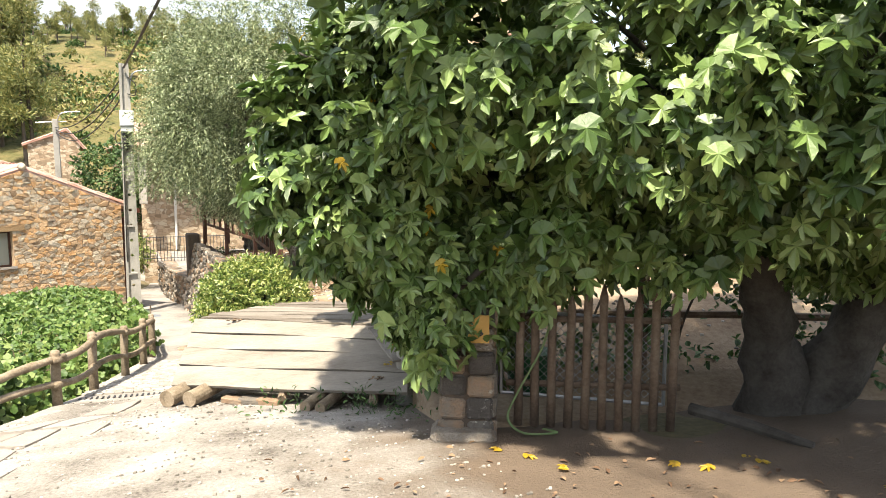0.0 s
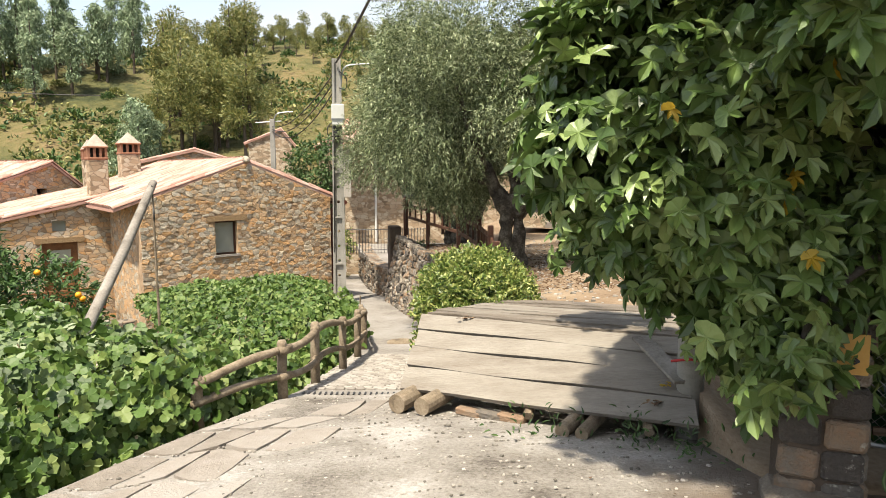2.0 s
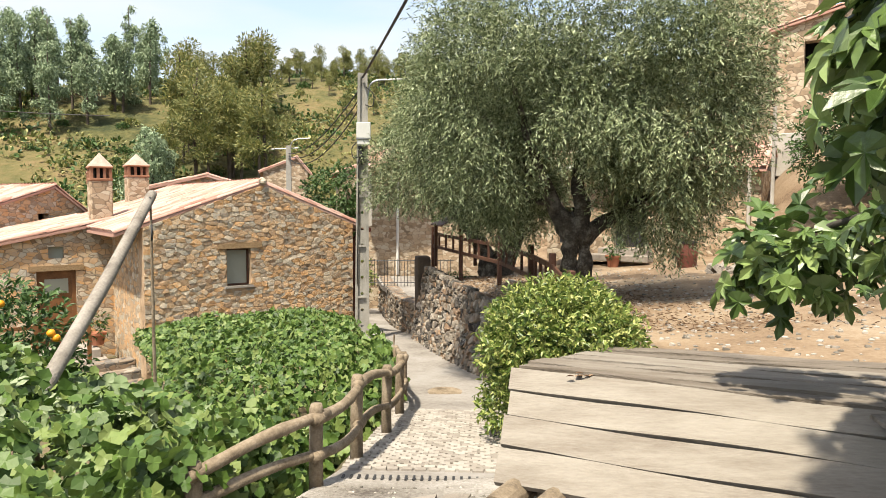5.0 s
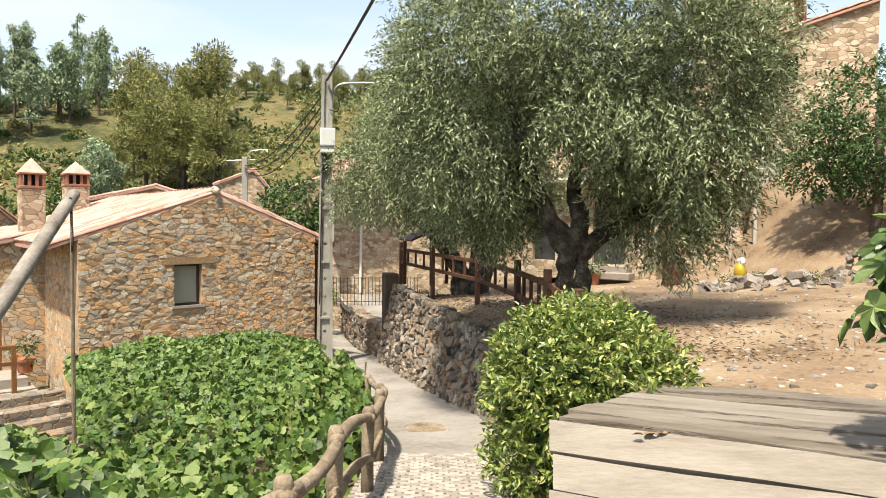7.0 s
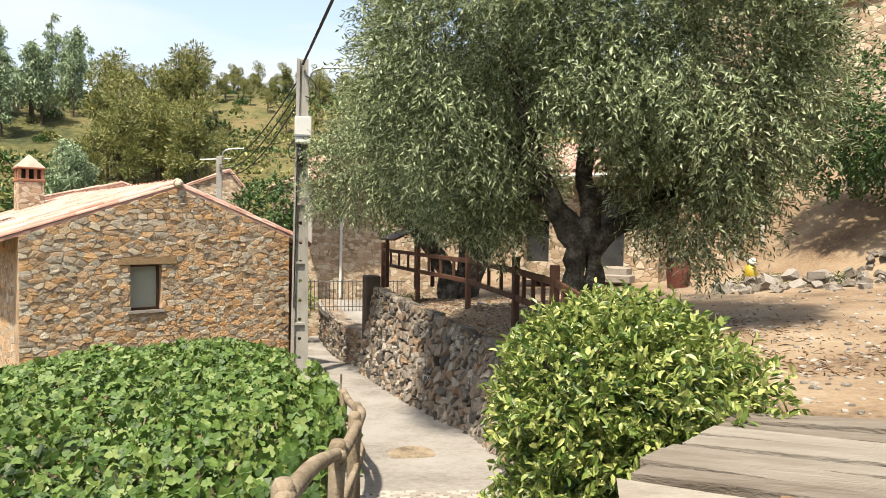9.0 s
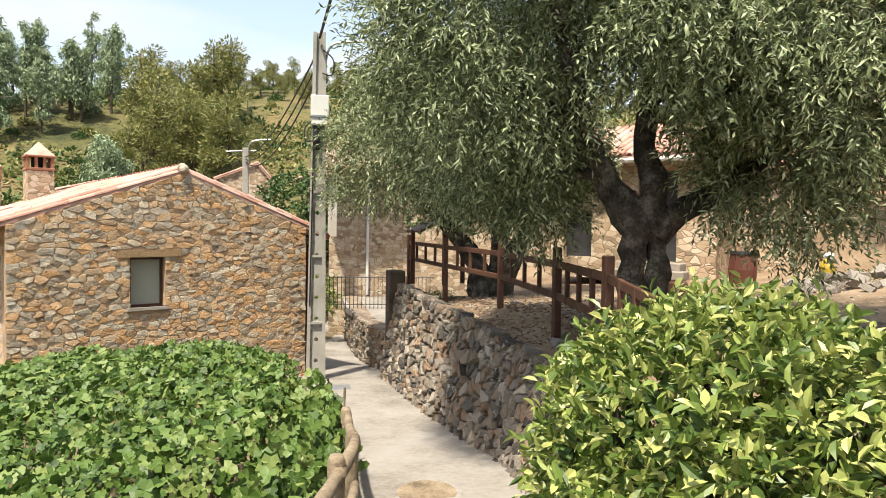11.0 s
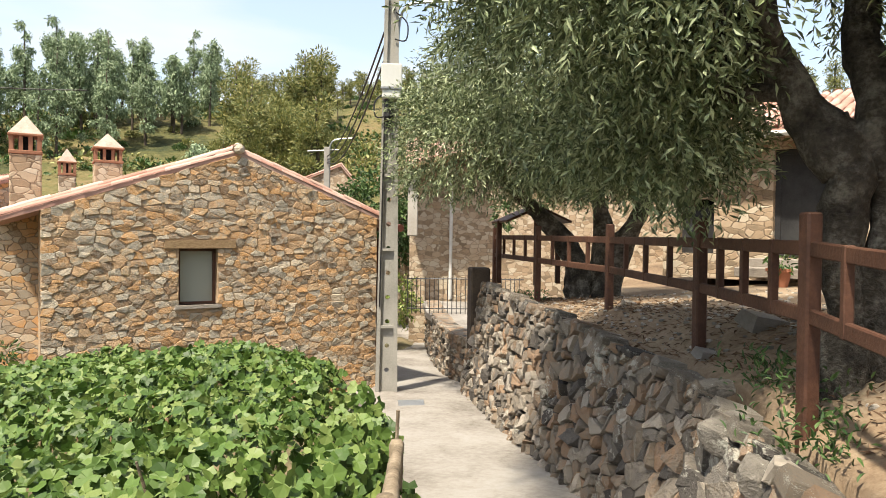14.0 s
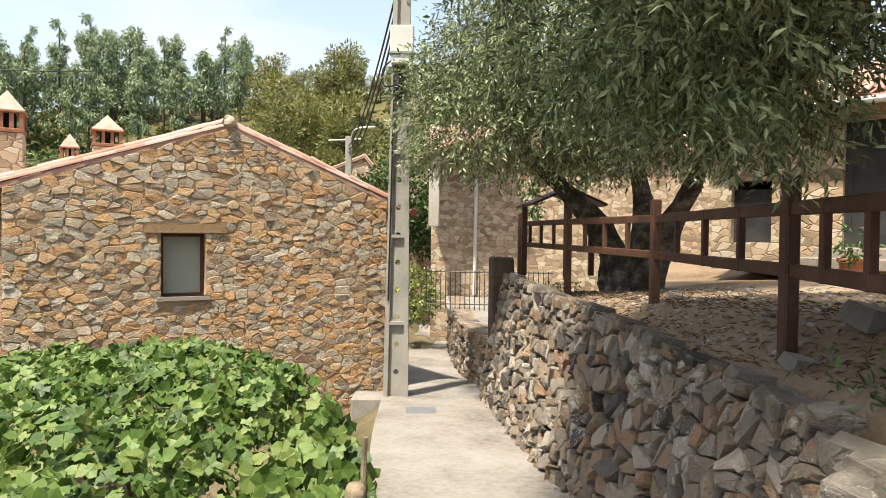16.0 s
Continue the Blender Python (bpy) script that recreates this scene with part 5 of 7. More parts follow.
# yellowed leaves and twigs on the planks
for u, s, lm in ((0.93, 0.35, M_FIGYELLOW), (0.2, 0.95, M_LITTER), (0.9, 0.15, M_LITTER)):
    p = F0.lerp(F1, u).lerp(T0.lerp(T1, u), s) + Vector((0, 0, 0.03))
    k = 7
    at_ = np.array(p)[None] + rng.uniform(-0.06, 0.06, (k, 3)) * (1, 1, 0.1)
    tagged(leaves("fallen_leaf", at_, rng.normal(0, 1, (k, 3)) * (1, 1, 0.15), np.tile((0, 0.1, 1.0), (k, 1)), 0.06, 0.03, OVAL, lm), "dry curled leaves lying on the planks", "leaf", "fallen leaves")

# ---- pillar, gate and yard edge under the fig ----
gate_pillar = thing("gate_pillar", (-0.36, 4.85, -0.3), "crumbling brick and stone gate pillar with a yellow sign", "pillar")
part("core", box(B(), (-0.37, 4.87, 0.17), (0.36, 0.40, 1.2), (0, 0, 3), 0.03), M_EARTHCORE, gate_pillar)
for c in range(6):
    for k in range(2):
        part("block", box(B(), (-0.36 + (k - 0.5) * 0.2 + rng.uniform(-0.01, 0.01), 4.685 + rng.uniform(-0.012, 0.012), -0.28 + c * 0.17), (0.19, 0.08, 0.155), (rng.uniform(-3, 3), rng.uniform(-3, 3), rng.uniform(-3, 3)), 0.018), M_DARKSTONE, gate_pillar)
    for k in range(2):
        part("block", box(B(), (-0.18 + rng.uniform(-0.01, 0.01), 4.78 + k * 0.19, -0.28 + c * 0.17), (0.07, 0.18, 0.155), (0, rng.uniform(-3, 3), rng.uniform(-3, 3)), 0.018), M_DARKSTONE, gate_pillar)
part("footing_stone", box(B(), (-0.38, 4.68, -0.33), (0.48, 0.34, 0.16), (0, 0, 4), 0.04), M_DARKSTONE, gate_pillar)
sign = part("sign", box(B(), (-0.27, 4.59, 0.50), (0.15, 0.012, 0.2), (0, 0, 3)), M_SIGN, gate_pillar, "small yellow trail sign with an arrow")
bm = B()
box(bm, (-0.27, 4.581, 0.47), (0.07, 0.004, 0.008), (0, 0, 3))
box(bm, (-0.248, 4.581, 0.478), (0.03, 0.004, 0.008), (0, 35, 3))
box(bm, (-0.248, 4.581, 0.462), (0.03, 0.004, 0.008), (0, -35, 3))
part("arrow", bm, M_IRON, sign)
stone_post = thing("round_post", (-1.02, 5.95, -0.5), "round pale concrete post tied with a red ribbon", "post")
part("shaft", tube(B(), [(-1.02, 5.95, -0.55), (-1.02, 5.95, 0.75)], [0.10, 0.09], 14, 0.08), M_POLE, stone_post, smooth=True)
part("ribbon", tube(B(), curve_pts([(-1.15, 5.85, 0.03), (-1.02, 5.83, 0.06), (-0.9, 5.9, 0.02), (-0.88, 5.86, -0.05)], 4), 0.01, 5), M_RED, stone_post)
picket_gate = thing("picket_gate", (0.55, 4.72, -0.3), "dark brown pointed picket gate leaning on its rails", "gate")
for k in range(10):
    u = k / 9
    x, y, zb = 0.015 + 1.115 * u, 4.92 - 0.04 * u, -0.31
    zt = 0.73 + 0.05 * math.sin(k * 1.7) + 0.03 * u
    bm = B()
    lx = rng.uniform(-0.015, 0.015)
    tube(bm, [(x, y, zb), (x + lx * 0.5, y, (zb + zt) / 2), (x + lx, y, zt - 0.09), (x + lx, y, zt)], [0.034, 0.033, 0.031, 0.008], 8, 0.06, seed=k)
    part("picket", bm, M_PICKET, picket_gate, smooth=True)
for z in (0.50, 0.0):
    part("rail", tube(B(), [(-0.08, 4.975, z), (1.2, 4.93, z + 0.02)], 0.025, 6), M_PICKET, picket_gate)
mesh_gate = thing("wire_gate", (0.5, 4.95, -0.25), "grey metal gate frame with diamond wire mesh", "gate")
for a_, b_ in (((-0.12, 5.04, -0.1), (1.1, 5.0, -0.14)), ((-0.12, 5.04, 0.55), (1.1, 5.0, 0.5)), ((-0.12, 5.04, -0.1), (-0.12, 5.04, 0.55)), ((1.1, 5.0, -0.14), (1.1, 5.0, 0.5))):
    part("frame", tube(B(), [a_, b_], 0.014, 6), M_METAL, mesh_gate)
bm = B()
for k in range(34):
    for sgn in (-1, 1):
        x0 = -0.6 + k * 0.06
        pts = [(x0 + sgn * s * 0.6, s * 0.6) for s in np.linspace(0, 1, 12)]
        pts = [(x, z) for x, z in pts if -0.12 < x < 1.1]
        if len(pts) > 1:
            tube(bm, [(x, 5.035 - 0.033 * x, z - 0.09) for x, z in (pts[0], pts[-1])], 0.0025, 3, cap=False)
part("wire_mesh", bm, M_METAL, mesh_gate)["kind"] = "stuff"
ob = part("garden_hose", tube(B(), curve_pts([(0.25, 4.82, 0.55), (0.18, 4.84, 0.3), (0.02, 4.8, 0.0), (-0.06, 4.76, -0.2), (0.06, 4.7, -0.29), (0.3, 4.74, -0.29), (0.2, 4.8, -0.29)], 6), 0.009, 6), M_VINEPALE)
tagged(ob, "thin pale green hose looped over the gate", "hose")
tagged(part("green_tub", tube(B(), [(0.1, 5.25, -0.15), (0.1, 5.25, 0.18)], [0.16, 0.19], 14), M_GREEN), "dark green plastic tub behind the gate", "tub")
back_fence = thing("rail_fence", (1.2, 6.6, 0.0), "dark rough rail fence shaded behind the fig tree", "fence")
for x in (0.1, 1.15, 2.2, 3.4, 4.8):
    part("post", tube(B(), [(x, 6.2, -0.3), (x, 6.2, 1.05)], 0.05, 7, 0.1), M_PICKET, back_fence)
for z in (0.28, 0.66, 0.95):
    part("rail", tube(B(), [(-0.7, 6.2, z), (2.0, 6.22, z + 0.03), (5.2, 6.15, z + 0.02)], 0.035, 7, 0.1), M_PICKET, back_fence)
tagged(part("fallen_branch", tube(B(), [(1.3, 5.0, -0.16), (1.65, 4.72, -0.17), (1.95, 4.45, -0.19)], [0.05, 0.045, 0.03], 8, 0.1), M_FIGBARK), "dead branch lying on the earth", "branch")

# ---- shadoof ----
shadoof = thing("well_sweep", (-6.75, 5.65, -1.2), "long grey wooden well sweep pole with hanging rod", "well sweep")
part("beam", tube(B(), [(-6.55, 5.3, -0.55), (-6.75, 5.65, -0.28), (-7.4, 6.8, 0.42), (-8.08, 7.98, 1.2), (-8.12, 8.05, 1.24)], [0.062, 0.062, 0.058, 0.055, 0.05], 10, 0.06), M_GREYWOOD, shadoof, smooth=True)
part("forked_post", tube(B(), [(-6.85, 5.65, -1.6), (-6.85, 5.62, -0.25)], 0.07, 9, 0.1), M_RAILWOOD, shadoof)
part("hanging_rod", tube(B(), [(-8.08, 7.98, 1.15), (-8.1, 8.0, -0.2), (-8.12, 8.02, -1.9)], [0.012, 0.018, 0.022], 7), M_RAILWOOD, shadoof)
part("tie", tube(B(), [(-6.7, 5.62, -0.36), (-6.76, 5.68, -0.27)], 0.07, 9), M_BLUE, shadoof, "blue plastic tie")
part("chain", tube(B(), curve_pts([(-8.0, 7.9, 1.2), (-8.1, 8.0, 1.0), (-8.05, 7.96, 0.8), (-8.1, 8.0, 0.7)], 4), 0.012, 5), M_IRON, shadoof)

# ---- trees and shrubs ----


def in_blob(n, c, r, inner=0.5):
    """Places in an ellipsoid, most of them towards its skin, with outward directions."""
    d = unit(rng.normal(0, 1, (n, 3)))
    s = (inner ** 3 + (1 - inner ** 3) * rng.random(n)) ** (1 / 3)
    return np.array(c) + d * s[:, None] * np.array(r), unit(d / np.array(r))


def gaps(p, scale, level, seed):
    return np.array([noise.noise(Vector(q) * scale + Vector((seed, seed, 0))) for q in p]) > level


def twigs_of_leaves(p, out, per, length, spread, droop, llen, lwid, outline, material, name, parent, label=""):
    n = len(p)
    way = unit(out + rng.normal(0, spread, (n, 3)) + np.array((0, 0, -droop)))
    t = np.tile(np.linspace(0.05, 1, per), n)
    P, W, O = np.repeat(p, per, 0), np.repeat(way, per, 0), np.repeat(out, per, 0)
    side = unit(np.cross(W, rng.normal(0, 1, W.shape)))
    at_ = P + W * (t * length)[:, None] + np.array((0, 0, -1.0)) * (0.25 * droop * length * t ** 2)[:, None]
    lw = unit(W * 0.75 + side * 0.8 + np.array((0, 0, -0.25 * droop)))
    face = unit(O * 0.4 + np.array((0, 0, 0.8)) + rng.normal(0, 0.55, W.shape))
    N = len(at_)
    return leaves(name, at_, lw, face, llen * rng.uniform(0.65, 1.25, N), lwid * rng.uniform(0.7, 1.2, N), outline, material, parent, label)


def limb(parent, pts, radii, material, rough=0.25, seed=0, n=10, name="limb"):
    sm = curve_pts(pts, 5)
    rr = np.interp(np.linspace(0, 1, len(sm)), np.linspace(0, 1, len(radii)), radii)
    return part(name, tube(B(), sm, list(rr), n, rough, seed=seed), material, parent, smooth=True)


olive = thing("olive_tree", (-4.25, 12.65, -0.5), "old gnarled olive tree with a dark forked trunk and silvery crown", "tree")
limb(olive, [(-4.32, 12.60, -0.75), (-4.36, 12.62, -0.2), (-4.38, 12.6, 0.35), (-4.34, 12.6, 0.75), (-4.42, 12.62, 1.0)], [0.24, 0.14, 0.115, 0.125, 0.09], M_BARK, 0.7, 1, 16, "trunk")
limb(olive, [(-4.12, 12.68, -0.75), (-4.16, 12.66, -0.2), (-4.16, 12.66, 0.35), (-4.22, 12.64, 0.75), (-4.20, 12.66, 1.0)], [0.24, 0.145, 0.12, 0.12, 0.09], M_BARK, 0.7, 2, 16, "trunk")
for k, (pts, rr) in enumerate([
        ([(-4.36, 12.6, 0.68), (-4.57, 12.62, 1.03), (-4.76, 12.66, 1.38), (-4.95, 12.7, 1.63), (-5.28, 12.8, 1.9), (-5.9, 12.9, 2.6)], [0.155, 0.135, 0.115, 0.10, 0.07, 0.03]),
        ([(-4.66, 12.64, 1.18), (-4.85, 12.66, 1.19), (-5.03, 12.7, 1.22), (-5.10, 12.72, 1.45), (-5.15, 12.9, 1.9)], [0.07, 0.065, 0.06, 0.05, 0.025]),
        ([(-4.22, 12.64, 0.7), (-4.20, 12.68, 1.10), (-4.30, 12.75, 1.42), (-4.28, 12.9, 1.9), (-4.2, 13.2, 2.9), (-4.4, 13.4, 4.2)], [0.15, 0.12, 0.105, 0.095, 0.06, 0.025]),
        ([(-4.18, 12.66, 0.6), (-4.0, 12.68, 0.82), (-3.74, 12.72, 0.96), (-3.35, 12.8, 1.25), (-2.95, 12.9, 1.57), (-2.55, 12.95, 2.14), (-2.3, 13.0, 2.8)], [0.14, 0.12, 0.105, 0.09, 0.08, 0.06, 0.03]),
        ([(-4.76, 12.66, 1.38), (-4.9, 12.2, 2.0), (-5.1, 11.9, 2.9)], [0.09, 0.07, 0.03]),
        ([(-4.28, 12.9, 1.9), (-3.6, 13.3, 2.6), (-3.2, 13.8, 3.5)], [0.08, 0.06, 0.03])]):
    limb(olive, pts, rr, M_BARK, 0.35, k + 5, 12)
OL_A = [((-4.3, 13.2, 3.7), (2.7, 2.5, 2.2), 5600), ((-6.0, 13.2, 2.6), (1.3, 1.5, 1.7), 2600), ((-5.4, 12.2, 2.7), (1.5, 1.2, 1.5), 2300), ((-2.9, 12.8, 2.5), (1.2, 1.4, 1.5), 2300), ((-5.7, 14.4, 2.4), (1.3, 1.4, 1.7), 1500), ((-3.3, 12.0, 3.1), (1.4, 1.1, 1.4), 1900),
        ((-3.05, 12.6, 1.35), (0.65, 0.7, 0.85), 650), ((-5.6, 13.1, 1.35), (0.85, 0.9, 0.85), 900), ((-5.75, 14.2, 1.5), (0.7, 0.8, 0.8), 450), ((-2.75, 12.1, 2.3), (0.8, 0.8, 1.1), 600), ((-4.1, 11.9, 2.6), (1.3, 0.8, 0.8), 900), ((-3.4, 12.4, 1.5), (0.6, 0.5, 0.6), 600)]
P_, O_ = zip(*[in_blob(n, c, r, 0.45) for c, r, n in OL_A])
P_, O_ = np.concatenate(P_), np.concatenate(O_)
ok = gaps(P_, 0.95, -0.17, 3) & (P_[:, 2] > 0.72 + 0.22 * np.sin(P_[:, 0] * 2.9) + 1.0 * smoothstep(-5.25, -4.85, P_[:, 0]) * (1 - smoothstep(-4.0, -3.6, P_[:, 0])) + 0.25 * np.maximum(P_[:, 1] - 13, 0) * (P_[:, 0] > -5.2)) & (P_[:, 0] > -7.1)
twigs_of_leaves(P_[ok], O_[ok], 13, 0.42, 0.55, 0.55, 0.08, 0.023, LANCE, M_OLIVE, "crown", olive)
olive_b = thing("olive_tree", (-8.0, 19.3, -0.6), "spreading olive tree with several dark stems above the fence", "tree")
for k, (pts, rr) in enumerate([
        ([(-7.9, 19.3, -0.8), (-8.1, 19.3, -0.1), (-8.5, 19.2, 0.5), (-9.1, 19.0, 1.1), (-9.6, 18.8, 1.8)], [0.34, 0.22, 0.15, 0.10, 0.04]),
        ([(-7.7, 19.4, -0.8), (-7.6, 19.4, 0.1), (-7.7, 19.4, 0.9), (-7.9, 19.4, 2.2)], [0.3, 0.2, 0.13, 0.04]),
        ([(-7.6, 19.3, -0.8), (-7.3, 19.3, 0.1), (-6.9, 19.2, 0.8), (-6.4, 19.0, 1.8)], [0.28, 0.2, 0.12, 0.03])]):
    limb(olive_b, pts, rr, M_BARK, 0.35, k + 20, 12, "trunk")
OL_B = [((-8.3, 19.0, 2.9), (2.3, 2.0, 1.9), 4200), ((-9.5, 18.3, 2.0), (1.4, 1.4, 1.5), 2000), ((-6.9, 18.9, 2.3), (1.6, 1.5, 1.5), 1700), ((-8.0, 18.0, 2.6), (1.5, 1.2, 1.6), 1600)]
P_, O_ = zip(*[in_blob(n, c, r, 0.45) for c, r, n in OL_B])
P_, O_ = np.concatenate(P_), np.concatenate(O_)
ok = gaps(P_, 0.9, -0.2, 9) & (P_[:, 2] > 1.15)
twigs_of_leaves(P_[ok], O_[ok], 11, 0.42, 0.55, 0.6, 0.095, 0.027, LANCE, M_OLIVE, "crown", olive_b)

# fig tree
fig = thing("fig_tree", (2.1, 5.4, -0.2), "large fig tree with drooping lobed leaves overhanging the yard", "tree")
limb(fig, [(2.05, 5.45, -0.4), (2.0, 5.4, 0.2), (1.85, 5.3, 0.8), (1.5, 5.2, 1.6), (0.8, 5.1, 2.3)], [0.30, 0.2, 0.17, 0.11, 0.05], M_FIGBARK, 0.45, 31, 12, "trunk")
limb(fig, [(2.3, 5.5, -0.4), (2.55, 5.4, 0.3), (2.9, 5.1, 1.1), (3.2, 4.6, 2.0)], [0.28, 0.2, 0.13, 0.05], M_FIGBARK, 0.45, 32, 12, "trunk")
for k, pts in enumerate([[(1.85, 5.3, 0.8), (1.0, 5.1, 1.3), (-0.2, 4.9, 1.5), (-1.2, 4.7, 1.6)], [(1.5, 5.2, 1.6), (1.0, 4.6, 2.2), (0.3, 4.2, 2.7)], [(1.7, 5.3, 1.2), (1.8, 4.4, 1.9), (1.8, 3.6, 2.3), (1.7, 3.0, 2.5)],
                         [(1.0, 5.1, 1.3), (0.2, 4.7, 1.2), (-0.4, 4.5, 0.8), (-0.52, 4.45, 0.4)], [(-0.2, 4.9, 1.5), (-0.9, 5.0, 1.0), (-1.3, 5.0, 0.6)], [(-0.2, 4.9, 1.5), (-0.9, 4.6, 2.1), (-1.5, 4.5, 2.4)], [(-0.2, 4.9, 1.5), (-0.9, 5.6, 1.35), (-1.5, 6.35, 1.1), (-2.05, 6.85, 0.85)]]):
    limb(fig, pts, [0.05, 0.035, 0.02, 0.008], M_FIGBARK, 0.1, 40 + k, 7)
# blobs centred above z 2.9 are unseen crown, added to shade leaves below
FIG = [((0.5, 5.0, 2.3), (1.9, 1.0, 1.35), 470), ((-0.8, 4.9, 1.75), (1.0, 0.8, 1.1), 540), ((-1.4, 4.6, 1.75), (0.5, 0.5, 0.6), 120), ((2.1, 3.9, 2.3), (1.2, 1.25, 1.15), 360), ((0.9, 3.75, 2.1), (0.9, 0.6, 0.6), 150), ((3.3, 4.6, 2.0), (1.4, 1.2, 1.2), 260), ((0.2, 4.6, 1.5), (0.9, 0.5, 0.5), 180), ((-0.50, 4.45, 0.50), (0.13, 0.10, 0.34), 11), ((-0.2, 3.95, 2.3), (0.7, 0.5, 0.6), 80), ((-1.8, 6.7, 0.85), (0.42, 0.28, 0.2), 34), ((-1.1, 5.9, 1.1), (0.4, 0.4, 0.35), 60), ((-0.68, 4.85, 0.9), (0.42, 0.35, 0.5), 230), ((-1.0, 5.1, 1.05), (0.45, 0.4, 0.4), 160), ((-0.45, 5.15, 0.45), (0.4, 0.25, 0.5), 130), ((-0.3, 3.95, 2.95), (1.2, 0.8, 0.25), 100), ((2.7, 5.2, 1.25), (1.0, 0.6, 0.45), 160), ((2.0, 5.2, 3.3), (2.2, 1.2, 0.5), 420), ((2.35, 3.25, 1.75), (0.9, 0.55, 0.55), 170), ((1.3, 4.5, 1.35), (0.9, 0.5, 0.45), 130), ((2.6, 5.9, 2.7), (2.4, 0.6, 0.8), 260), ((-0.1, 5.0, 1.35), (0.8, 0.45, 0.8), 260)]
P_, O_ = zip(*[in_blob(n, c, r, 0.55) for c, r, n in FIG])
P_, O_ = np.concatenate(P_), np.concatenate(O_)
ok = gaps(P_, 1.5, -0.30, 5)
P_, O_ = P_[ok], O_[ok]
per = 6
n = len(P_)
PP, OO = np.repeat(P_, per, 0) + rng.normal(0, 0.07, (n * per, 3)), np.repeat(O_, per, 0)
WW = unit(OO * 0.6 + rng.normal(0, 0.55, PP.shape) + np.array((0, 0, -0.7)))
FF = unit(OO * 0.8 + np.array((0, -0.15, 0.75)) + rng.normal(0, 0.35, PP.shape))
LL = rng.uniform(0.10, 0.235, len(PP))
order = np.argsort(np.hypot(PP[:, 0] + 0.4, PP[:, 1] - 1.5))
first, rest = order[:270], order[270:]
leaves("foliage", PP[rest], WW[rest], FF[rest], LL[rest], LL[rest] * 0.95, FIGLEAF, M_FIG, fig)["kind"] = "stuff"
fig_meshes = []
for k in range(5):
    me = bpy.data.meshes.new("leaf")
    jit = rng.uniform(-0.03, 0.03, (23, 3))
    me.from_pydata([tuple(np.array(v) + j) for v, j in zip(FIGLEAF[0], jit)], [], FIGLEAF[1])
    me.materials.append(M_FIG_O if k else M_FIGYELLOW)
    fig_meshes.append(me)
for i in first:
    x = Vector(WW[i])
    y = Vector(FF[i]).cross(x).normalized()
    z = x.cross(y)
    s = LL[i]
    ob = new("leaf", fig_meshes[0 if rng.random() < 0.003 else int(rng.integers(1, 5))])
    ob.parent = fig
    ob.matrix_parent_inverse = Matrix.Translation(-Vector(fig.location))
    ob.matrix_basis = Matrix.Translation(Vector(PP[i])) @ Matrix((x * s, y * s, z * s)).transposed().to_4x4()
sel = rng.choice(len(PP), 80, False)
leaves("yellow_leaves", PP[sel] + OO[sel] * 0.08, WW[sel], FF[sel], 0.11, 0.10, FIGLEAF, M_FIGYELLOW, fig, "yellowing leaves")["kind"] = "stuff"

creeper = thing("creeper", (1.2, 6.15, -0.1), "dark leafy creeper tangled in the rail fence", "creeper")
P_ = np.stack([rng.uniform(-0.6, 4.2, 900), rng.normal(6.15, 0.14, 900), rng.uniform(-0.15, 0.75, 900)], 1)
P_ = P_[gaps(P_, 1.7, -0.05, 8)]
twigs_of_leaves(P_, np.tile((0.0, -0.6, 0.4), (len(P_), 1)), 5, 0.16, 0.7, 0.4, 0.075, 0.055, OVAL, M_GREENLEAF, "foliage", creeper)
for k in range(5):
    x = -0.2 + k * 0.8
    limb(creeper, [(x, 6.15, -0.3), (x + 0.1, 6.1, 0.3), (x + 0.35, 6.12, 0.85)], [0.015, 0.012, 0.006], M_FIGBARK, 0.1, k, 5, "stem")

# shrub by the planks
shrub = thing("round_shrub", (-3.65, 8.85, -1.2), "dense clipped yellow-green shrub beside the lane", "shrub")
for k in range(7):
    a_ = k * 0.9
    limb(shrub, [(-3.6 + 0.1 * math.cos(a_), 8.85 + 0.1 * math.sin(a_), -1.2), (-3.65 + 0.4 * math.cos(a_), 8.85 + 0.45 * math.sin(a_), -0.4), (-3.65 + 0.5 * math.cos(a_), 8.85 + 0.6 * math.sin(a_), 0.1)], [0.03, 0.02, 0.008], M_FIGBARK, 0.1, k, 6)
P_, O_ = zip(*[in_blob(n, c, r, 0.72) for c, r, n in (((-3.68, 8.85, -0.25), (0.70, 0.85, 0.62), 2000), ((-3.75, 8.75, -0.75), (0.62, 0.75, 0.5), 900), ((-3.3, 8.5, -0.25), (0.5, 0.6, 0.5), 500))])
P_, O_ = np.concatenate(P_), np.concatenate(O_)
twigs_of_leaves(P_, O_, 7, 0.13, 0.7, 0.0, 0.062, 0.030, OVAL, M_BUSH, "foliage", shrub)
# inner leaves take a darker green, standing in for shade inside the shrub
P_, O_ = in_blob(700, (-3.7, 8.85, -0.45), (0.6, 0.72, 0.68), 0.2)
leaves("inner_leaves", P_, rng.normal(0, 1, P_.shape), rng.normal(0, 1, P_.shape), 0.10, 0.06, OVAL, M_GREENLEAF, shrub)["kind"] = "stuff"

# vines
VX = lambda y: np.interp(y, [2.0, 4.3, 5.5, 6.3, 7.1, 8.2, 9.4, 10.4, 11.4, 13.5], [-4.5, -4.95, -5.0, -5.15, -5.4, -5.7, -6.05, -6.35, -6.85, -8.05])


